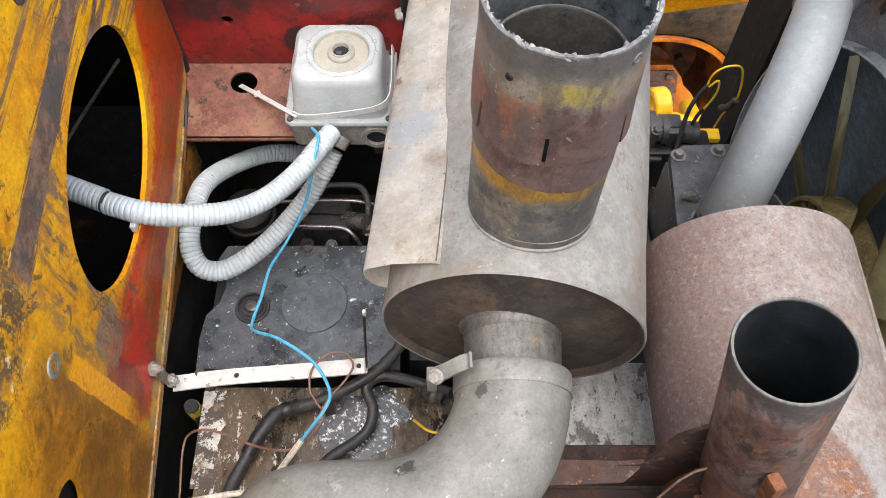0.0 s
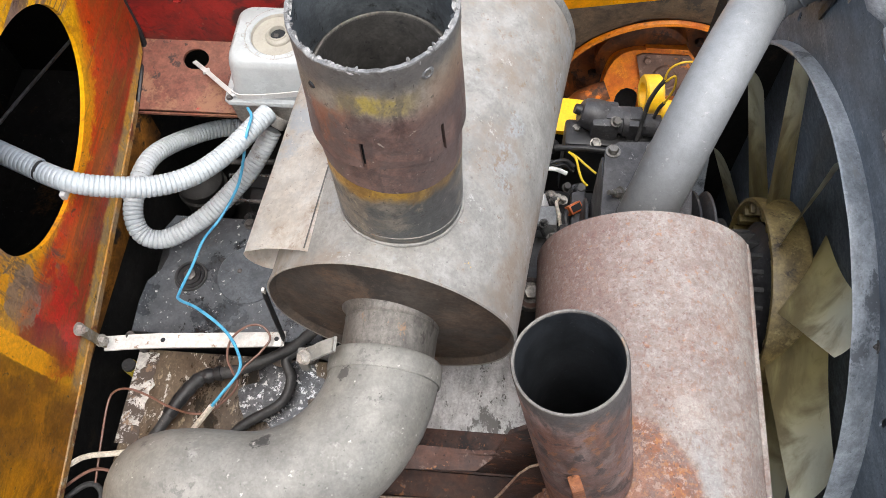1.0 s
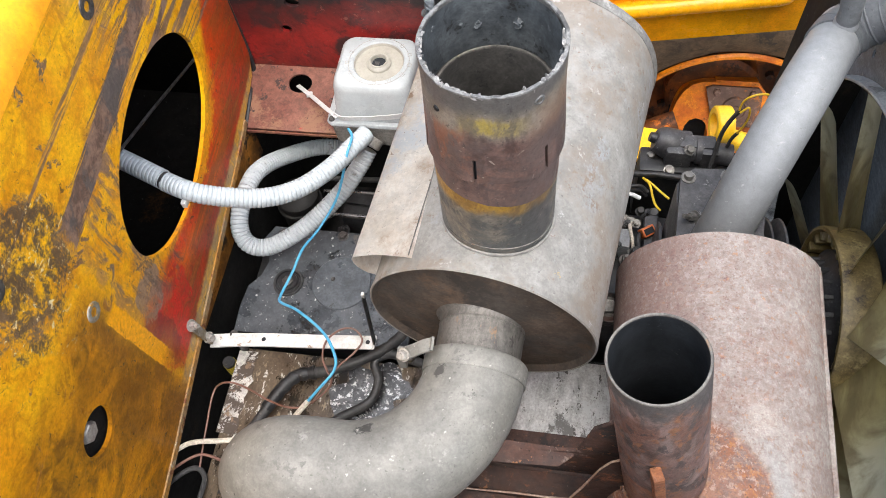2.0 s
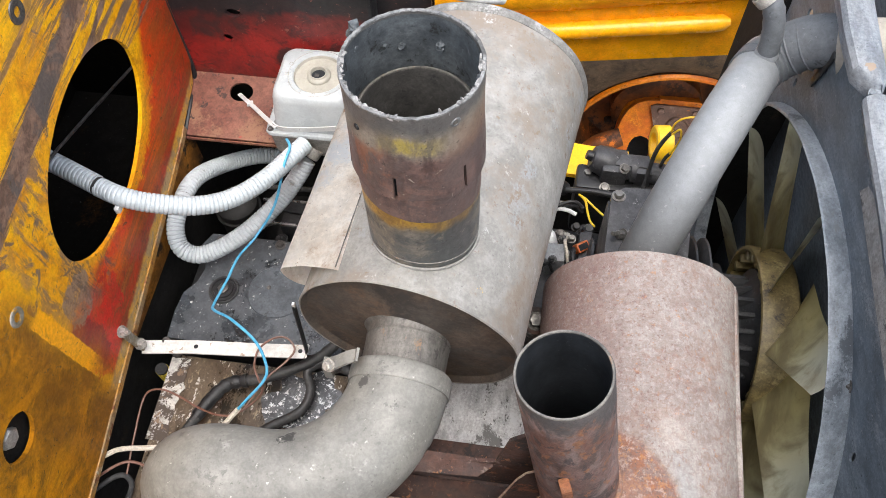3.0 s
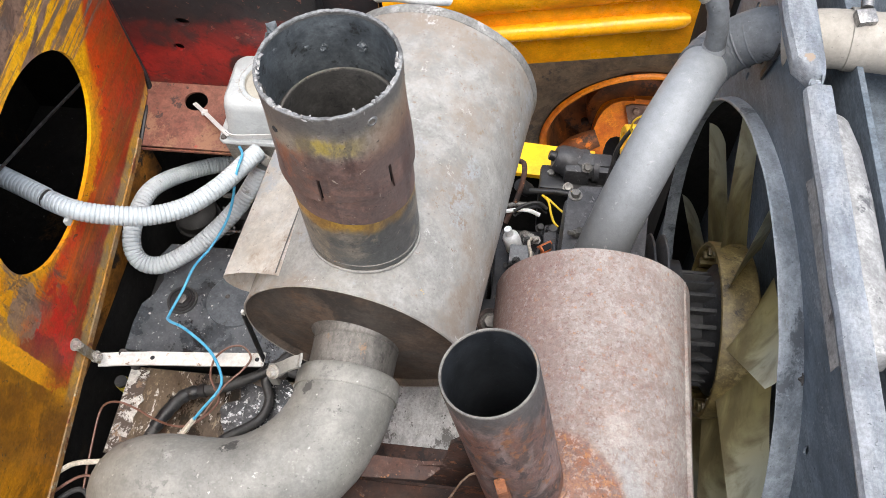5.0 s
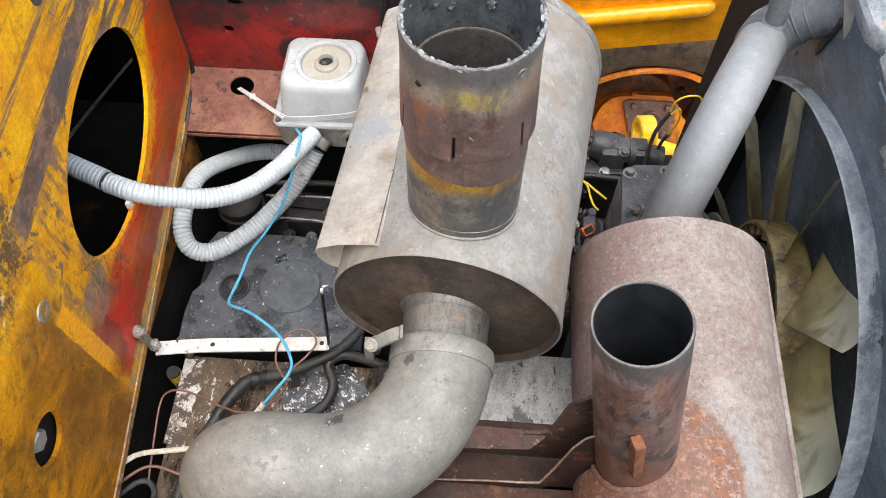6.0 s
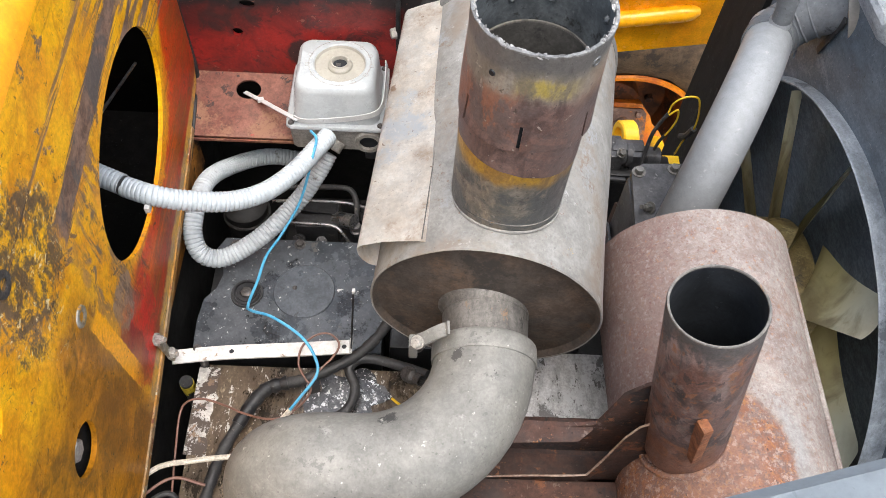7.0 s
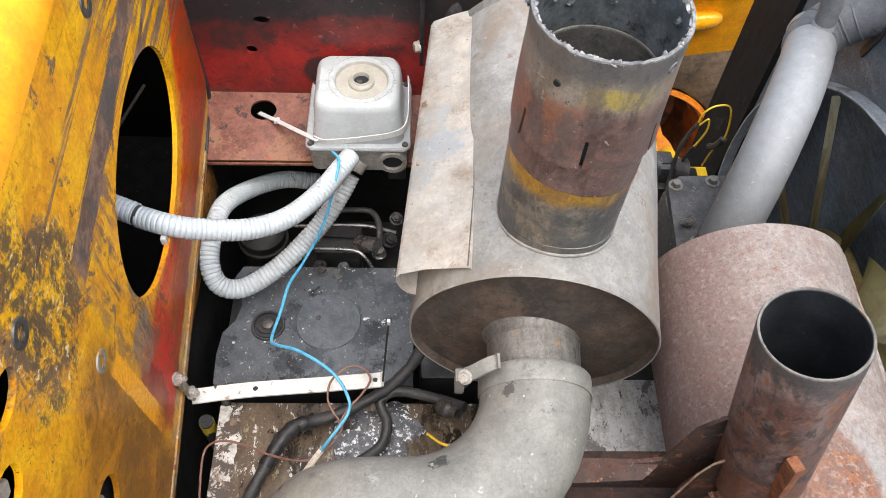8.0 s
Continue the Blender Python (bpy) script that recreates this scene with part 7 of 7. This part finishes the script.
for k in range(25):
    yy = -0.05 + 0.705 * k / 24
    foot = 1.61 + 0.0255 * k / 24
    w_ = 0.0016 * noise.noise(Vector((3, yy * 9, 5)))
    rows.append([(0.6413 - 0.078 * yy, yy, foot - 0.002), (0.6395 - 0.078 * yy, yy, foot + 0.003), (0.590 + (0.015 - 0.023 * yy) + w_, yy, foot + 0.030), (0.5735 + w_, yy, 1.672)])
ring_loft(bm, rows, False)
bmesh.ops.solidify(bm, geom=bm.faces[:], thickness=0.002)
part("upper_strip", bm, SHROUD_STRIP, shr, "leaning blue-grey strip under the top edge")
bm = bmesh.new()
rows = []
for yy in [-0.05 + 0.692 * k / 30 for k in range(31)] + [0.649, 0.653]:
    w_ = 0.0022 * noise.noise(Vector((0, yy * 11, 5))) + 0.0012 * noise.noise(Vector((0, yy * 40, 9)))
    e = 0.006 * max(0.0, (yy - 0.642) / 0.011) ** 2 + (0.010 if yy > 0.65 else 0.0)
    rows.append([(0.5745 + w_, yy, 1.660 - e), (0.5690 + w_ + e * 0.5, yy, 1.676 - e), (0.5715 + w_ + e * 0.5, yy, 1.683 - e), (0.582, yy, 1.688 + w_ - e), (0.598, yy, 1.687 + w_ - e), (0.601, yy, 1.668 - e)])
ring_loft(bm, rows, False)
bmesh.ops.solidify(bm, geom=bm.faces[:], thickness=0.003)
part("top_flange", bm, SHROUD_PALE, shr, "pale dust-covered folded top edge")
bm = bmesh.new()
rows = []
for yy, inner in ((0.650, 0.587), (0.655, 0.580), (0.664, 0.566), (0.676, 0.555), (0.74, 0.551), (0.80, 0.551), (0.90, 0.550), (1.02, 0.548)):
    drop = {0.650: 0.022, 0.655: 0.008, 0.664: 0.002}.get(yy, 0.0)
    rows.append([(inner + 0.004, yy, 1.672 - drop), (inner, yy, 1.694 - drop), (inner + 0.004, yy, 1.701 - drop), (0.574 + (inner - 0.551) * 0.4, yy, 1.703 - drop), (0.590, yy, 1.699 - drop), (0.593, yy, 1.66 - drop)])
ring_loft(bm, rows, False)
bmesh.ops.solidify(bm, geom=bm.faces[:], thickness=0.003)
part("rear_flange", bm, SHROUD_PALE, shr, "upper folded bracket with a rusty spot")
part("brace", block((-0.002, -0.006, -0.042), (0.002, 0.006, 0.042), 0.002, None, Matrix.Translation((0.5760, 0.794, 1.570)) @ Matrix.Rotation(radians(15.7), 4, "X")), BLACK_METAL, shr, "dark slot and brace")
part("bolt", bolt_bm(frame_on((0.6115, 0.379, 1.462), (-1, 0, -0.1)), 0.012, 0.006, 0.009), DARK_BOLT, shr)
part("bolt", bolt_bm(frame_on((0.583, 0.657, 1.680), (0.1, -0.9, 0.4)), 0.011, 0.006, 0.008), SLEEVE, shr)

rad = thing("radiator", (0.75, 0.5, 0.5), "large dusty grey radiator with a rounded top tank", "radiator")
part("core", block((0.68, -0.1, 0.45), (0.86, 1.05, 1.56), 0.01), CORE, rad, "black radiator core behind the fan")
# Added sheet, only there so the shroud's slots look dark.
part("frame", block((0.664, -0.1, 0.45), (0.672, 1.05, 1.62), 0.001), CORE, rad, "dark sheet added behind the shroud slots")
bm = bmesh.new()
rows = []
for yy, s in ((0.335, 0.35), (0.342, 0.75), (0.38, 0.93), (0.46, 1.0), (0.54, 1.0), (0.61, 0.92), (0.655, 0.72), (0.668, 0.4)):
    rows.append([Vector((0.618 - 0.022 * math.cos(radians(a)) if a < 90 else 0.618 - 0.043 * s * math.cos(radians(a)), yy, 1.585 + 0.052 * (0.5 + 0.5 * s) * math.sin(radians(a)) ** 0.6)) for a in (0, 14, 30, 48, 66, 84, 102, 120, 140, 160, 180)])
ring_loft(bm, rows, False, False, False)
part("top_tank", bm, RADIATOR, rad, "rounded grey header tank")
part("rear_tank", block((0.735, 0.62, 1.45), (0.98, 1.05, 1.67), 0.03, None, None, 4), SHROUD_PALE, rad, "pale blue-grey rear header")
th2 = thing("radiator_hose", (0.65, 0.8, 1.6), "tan dusty radiator hose with a worm-drive clip", "hose", "rubber hoses")
part("hose", sweep(curve_through([(0.585, 0.800, 1.605), (0.63, 0.790, 1.622), (0.68, 0.782, 1.628), (0.73, 0.780, 1.625)], 6), 0.038, 36), HOSE_TAN, th2)
cl = part("clip_band", lathe([(0.0385, 0), (0.0405, 0.001), (0.0405, 0.014), (0.0385, 0.015)], frame_on((0.653, 0.787, 1.626), (1, -0.12, 0.08)), 48), HOSE_TAN, th2, "worm-drive hose clip")
part("clip_housing", block((-0.012, -0.010, -0.002), (0.012, 0.010, 0.010), 0.002, None, frame_on((0.660, 0.781, 1.6655), (0.05, -0.25, 1))), STEEL_LINE, cl)
part("clip_screw", lathe([(0, 0), (0.0075, 0), (0.0075, 0.032), (0, 0.032)], frame_on((0.662, 0.792, 1.674), (0.1, 0.95, 0.25)), 14), STEEL_LINE, cl)
part("strut", sweep([(0.672, 0.765, 1.60), (0.675, 0.70, 1.575), (0.68, 0.62, 1.55)], 0, flat=(0.014, 0.004)), HOSE_TAN, th2)

# ---- far side: yellow beam, wheel, dark pillar ----
beam = thing("chassis_beam", (0.0, 1.28, 1.0), "bright yellow chassis beam with a welded tube", "beam")
slope = Matrix.Translation((0.557, 1.25, 1.230)) @ Matrix.Rotation(radians(-10.6), 4, "Y")
bm = plate([(-1.9, -0.105), (0.048, -0.105), (0.080, 0.06), (0.086, 0.15), (-1.9, 0.15)], 0.02, slope @ Matrix(((1, 0, 0, 0), (0, 0, 1, 0), (0, 1, 0, 0), (0, 0, 0, 1))))
part("beam_plate", bm, YELLOW, beam)
part("top_roll", sweep([slope @ Vector((-1.9, 0.040, 0.098)), slope @ Vector((0.055, 0.040, 0.098))], 0.066, 32), YELLOW, beam)
bm = sweep([slope @ Vector((xx, -0.012, zz)) for xx, zz in ((-1.9, 0.0), (-0.6, 0.001), (-0.030, 0.0), (-0.012, 0.0), (0.002, 0.001))], [0.0185, 0.0185, 0.0185, 0.016, 0.007], 22)
part("tube", bm, YELLOW, beam, "thin yellow tube along the beam")
# Dark strip drawn as the shade beneath the tube.
part("underside_line", sweep([slope @ Vector((-1.9 + 1.86 * k / 40, -0.006, -0.0195 + 0.001 * math.sin(k * 1.7))) for k in range(41)], 0.0032, 8), AMBER, beam, "dark line drawn for the tube's shaded underside")
lowp = thing("yellow_axle_plate", (0.4, 1.0, 0.9), "bright yellow steel plate low behind the engine", "plate")
part("sheet", plate([(0.18, 1.000), (0.40, 0.986), (0.40, 1.068), (0.18, 1.085)], 0.012, Matrix.Translation((0, 0, 0.988))), RING_YELLOW, lowp)
part("skirt", block((0.18, 1.01, 0.62), (0.40, 1.02, 0.987), 0.0), DARK, lowp, "dark web below the plate")
wh = thing("road_wheel", (0.60, 1.8, -0.32), "large muddy tyre on an orange wheel rim", "wheel")
wm = frame_on((0.600, 1.70, 0.275), (0.087, -0.996, 0))
part("tyre", lathe([(0.298, -0.05), (0.316, 0.0), (0.38, 0.030), (0.49, 0.030), (0.57, 0.0), (0.60, -0.08), (0.60, -0.30), (0.30, -0.35)], wm, 72, None, 0.006), TYRE, wh)
rim = part("rim", lathe([(0.315, 0.004), (0.310, 0.014), (0.301, 0.015), (0.294, 0.006), (0.289, -0.016)], wm, 72), ORANGE, wh, "bright orange rim lip")
part("dish", lathe([(0.289, -0.016), (0.283, -0.04), (0.266, -0.13), (0.248, -0.19), (0.215, -0.205), (0.18, -0.20), (0, -0.20)], wm, 72), RIM_BROWN, wh, "stained wheel dish, browned by its own shade")
part("hub", lathe([(0.15, -0.20), (0.15, -0.13), (0.135, -0.115), (0.07, -0.115), (0, -0.115)], wm, 40), RIM_BROWN, wh, "round stained hub in shaded brown")
nut0 = part("wheel_nut", bolt_bm(wm @ Matrix.Translation((0.195, 0, -0.20)), 0.026, 0.016, 0.0), RUST, wh)
for k in range(1, 8):
    again(nut0, wm @ Matrix.Rotation(2 * math.pi * k / 8, 4, "Z") @ wm.inverted())
kn = thing("steering_knuckle", (0.62, 1.7, 0.0), "orange cast steering knuckle with a brown cover plate", "axle part")
kt = Matrix(((1, 0, 0, 0), (0, 0.514, -0.857, 1.70), (0, 0.857, 0.514, 0.25), (0, 0, 0, 1)))
inner = kt @ Matrix.Translation((0, 0, -0.035))


def leaning(pts):
    """An outline given by x and height, laid on the knuckle's leaning face."""
    return [(x, 0.686 * (z - 0.25)) for x, z in pts]


part("arch", plate(leaning([(0.466, 0.02), (0.460, 0.12), (0.460, 0.22), (0.464, 0.31), (0.474, 0.365), (0.490, 0.41), (0.515, 0.445), (0.548, 0.462), (0.60, 0.465), (0.60, 0.02), (0.590, 0.02), (0.588, 0.15), (0.584, 0.21), (0.576, 0.255), (0.562, 0.276), (0.541, 0.284), (0.521, 0.272), (0.509, 0.245), (0.503, 0.20), (0.504, 0.12), (0.508, 0.02)]), 0.035, inner, bevel=0.008), ORANGE, kn, "orange arch with a dark opening")
# Black sheet in place of the shade inside the arch.
part("arch_wall", plate(leaning([(0.463, 0.02), (0.463, 0.31), (0.490, 0.40), (0.545, 0.455), (0.60, 0.455), (0.60, 0.02)]), 0.006, kt @ Matrix.Translation((0, 0, -0.115))), SOOT_AND_SHADE, kn, "black sheet drawn for the shaded hollow behind the arch")
part("arch_side", sweep(curve_through([kt @ Vector((x, v, -0.055)) for x, v in leaning([(0.474, 0.05), (0.470, 0.20), (0.476, 0.31), (0.498, 0.40), (0.548, 0.448), (0.60, 0.45)])], 5), 0.014, 12), ORANGE, kn, "rounded back of the arch")
part("lobe", plate(leaning([(0.695, 0.465), (0.722, 0.455), (0.745, 0.415), (0.757, 0.37), (0.785, 0.335), (0.808, 0.28), (0.82, 0.20), (0.82, 0.02), (0.70, 0.02)]), 0.05, kt @ Matrix.Translation((0, 0, -0.05)), bevel=0.012), ORANGE, kn, "orange lobe beside the cover")
part("body", plate(leaning([(0.585, 0.472), (0.715, 0.470), (0.735, 0.40), (0.735, 0.02), (0.585, 0.02)]), 0.06, kt @ Matrix.Translation((0, 0, -0.064)), bevel=0.012), ORANGE, kn, "orange casting under the cover")
part("cover_plate", plate(leaning([(0.556, 0.44), (0.575, 0.452), (0.715, 0.450), (0.728, 0.43), (0.732, 0.30), (0.72, 0.262), (0.60, 0.262), (0.585, 0.29), (0.570, 0.37)]), 0.014, kt @ Matrix.Translation((0, 0, 0.001)), bevel=0.004), KNUCKLE_BROWN, kn, "brown cover plate")
bossm = kt @ Matrix.Translation((0.652, 0.686 * (0.347 - 0.25), 0.015))
part("boss", lathe([(0, 0.012), (0.012, 0.012), (0.014, 0.006), (0.030, 0.006), (0.033, 0.011), (0.039, 0.011), (0.042, 0.0)], bossm, 32), KNUCKLE_BROWN, kn, "round bearing boss")
kb = part("cover_bolt", bolt_bm(kt @ Matrix.Translation((0.590, 0.686 * (0.425 - 0.25), 0.015)), 0.020, 0.012, 0.013), KNUCKLE_BROWN, kn)
for dx, dv in ((0.110, 0.0), (0.112, -0.095), (0.012, -0.095)):
    again(kb, kt @ Matrix.Translation((dx, dv, 0)) @ kt.inverted())
part("arm", sweep(curve_through([(0.478, 1.70, 0.27), (0.44, 1.69, 0.255), (0.400, 1.68, 0.225), (0.365, 1.67, 0.16), (0.345, 1.66, 0.06)], 6), [0.030 + 0.016 * i / 24 for i in range(25)], 20), RIM_BROWN, kn, "curved orange arm")
part("rod_end", lathe([(0.027, -0.018), (0.030, -0.021), (0.043, -0.021), (0.047, -0.017), (0.047, 0.017), (0.043, 0.021), (0.030, 0.021), (0.027, 0.017)], frame_on((0.514, 1.285, 0.768), (-0.985, -0.14, 0.06)), 48, closed=True), RING_YELLOW, kn, "bright yellow ring at the rod's end")
part("rod", sweep(curve_through([(0.525, 1.285, 0.722), (0.57, 1.295, 0.695), (0.625, 1.315, 0.655), (0.70, 1.45, 0.50), (0.755, 1.66, 0.32)], 6), 0.026, 16), RING_YELLOW, kn, "yellow steering rod")
pillar = thing("black_pillar", (0.55, 1.05, 1.2), "black painted slanting pillar behind the coolant pipe", "pillar")
part("bar", plate([(0.532, 1.085), (0.556, 0.986), (0.574, 0.986), (0.602, 1.085)], 1.20, Matrix.Translation((0, 0, 0.60)), bevel=0.004), PILLAR, pillar)
wire("yellow_wire", [(0.432, 0.899, 1.275), (0.434, 0.899, 1.305), (0.450, 0.900, 1.322), (0.475, 0.902, 1.320), (0.488, 0.904, 1.286), (0.495, 0.908, 1.245), (0.497, 0.915, 1.215), (0.493, 0.925, 1.18), (0.495, 0.94, 1.12)], 0.0018, YELLOW_WIRE, "yellow wire looping from a black cable")
wire("yellow_wire", [(0.434, 0.896, 1.280), (0.445, 0.894, 1.296), (0.450, 0.894, 1.270), (0.446, 0.896, 1.240), (0.440, 0.899, 1.215)], 0.0019, YELLOW_WIRE, "small yellow wire loop beside the pump")
wire("black_cable", [(0.405, 0.86, 1.14), (0.412, 0.885, 1.190), (0.416, 0.895, 1.225), (0.424, 0.899, 1.255), (0.434, 0.900, 1.282)], 0.0038, RUBBER, "thin black cable with a yellow end", "cable")
wire("black_cable", [(0.442, 0.898, 1.222), (0.436, 0.90, 1.20), (0.432, 0.90, 1.16)], 0.0032, RUBBER, "short black sleeve on a yellow wire", "cable")
wire("black_cable", [(0.497, 0.912, 1.228), (0.493, 0.92, 1.20), (0.486, 0.93, 1.185)], 0.0065, RUBBER, "taped black joint on a yellow wire", "cable")
lone("wire_terminal", block((0.478, 0.93, 1.085), (0.512, 0.955, 1.098), 0.002), YELLOW_WIRE, "flat yellow plug on the loose wire", "plug")
tops = thing("top_fitting", (0.0, 0.86, 1.6), "black hose end and clip behind the muffler", "fitting")
part("clip", sweep(curve_through([(-0.03, 0.84, 1.62), (-0.02, 0.85, 1.67), (-0.005, 0.86, 1.70)], 4), 0.005, 10), FITTING, tops)
part("pale_elbow", sweep(curve_through([(0.03, 0.83, 1.62), (0.06, 0.815, 1.636), (0.10, 0.81, 1.637), (0.13, 0.83, 1.62)], 6), 0.011, 14), FITTING, tops, "pale plastic elbow")
part("tab", block((-0.058, 0.90, 1.44), (0.002, 0.915, 1.535), 0.002), YELLOW, tops, "yellow steel tab")
part("cable", sweep(curve_through([(-0.030, 0.885, 1.45), (-0.028, 0.885, 1.52), (-0.012, 0.885, 1.545), (0.012, 0.89, 1.54)], 6), 0.007, 12), RUBBER, tops)
part("hose", sweep(curve_through([(-0.01, 0.83, 1.56), (0.0, 0.85, 1.62), (0.0, 0.87, 1.68), (0.01, 0.92, 1.72)], 5), 0.014, 14), RUBBER, tops)

# ---- added floor and far walls that close the engine bay and keep it dark ----
bay = thing("engine_bay_floor", (0.1, 0.5, 0.6), "added near-black floor and walls that keep the engine bay dark", "bay floor", kind="structure")
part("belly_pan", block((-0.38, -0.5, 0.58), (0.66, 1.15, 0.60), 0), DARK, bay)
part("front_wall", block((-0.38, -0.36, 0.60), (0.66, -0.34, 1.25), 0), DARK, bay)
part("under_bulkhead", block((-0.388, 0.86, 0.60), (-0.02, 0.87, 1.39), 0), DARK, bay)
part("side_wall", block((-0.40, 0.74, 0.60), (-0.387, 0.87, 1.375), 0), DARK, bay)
# Added sheet that blacks out the view past the fan blades.
part("dark_screen", block((0.555, 1.03, 0.60), (0.70, 1.04, 1.32), 0), DARK, bay, "black sheet added to darken the gap behind the fan")
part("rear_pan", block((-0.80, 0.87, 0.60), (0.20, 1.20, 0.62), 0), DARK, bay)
cover = thing("raised_cover", (0.1, -0.2, 1.25), "smooth blue-grey edge of a raised front cover", "cover")
bm = bmesh.new()
rows = []
for k in range(9):
    f = k / 8
    a = Vector((-0.02, -0.0685, 2.105)).lerp(Vector((0.170, -0.0185, 2.105)), f)
    w = 0.55 + 0.45 * math.sin(math.pi * min(1.0, (1 - f) * 4) / 2)
    rows.append([a, a + Vector((0, -0.004, 0.004)), a + Vector((0, -0.05 * w, 0.006)), a + Vector((0, -0.16, -0.25)), a + Vector((0, -0.28, -0.85))])
# Unseen extension past the edge, added to hold sky light off the near side.
for xx, yy in ((0.20, -0.022), (0.23, -0.030), (0.26, -0.050)):
    a = Vector((xx, yy, 2.105))
    rows.append([a, a + Vector((0, -0.004, 0.004)), a + Vector((0, -0.03, 0.006)), a + Vector((0, -0.16, -0.25)), a + Vector((0, -0.28, -0.85))])
ring_loft(bm, rows, False)
bmesh.ops.solidify(bm, geom=bm.faces[:], thickness=0.006)
part("sheet", bm, COVER_EDGE, cover)
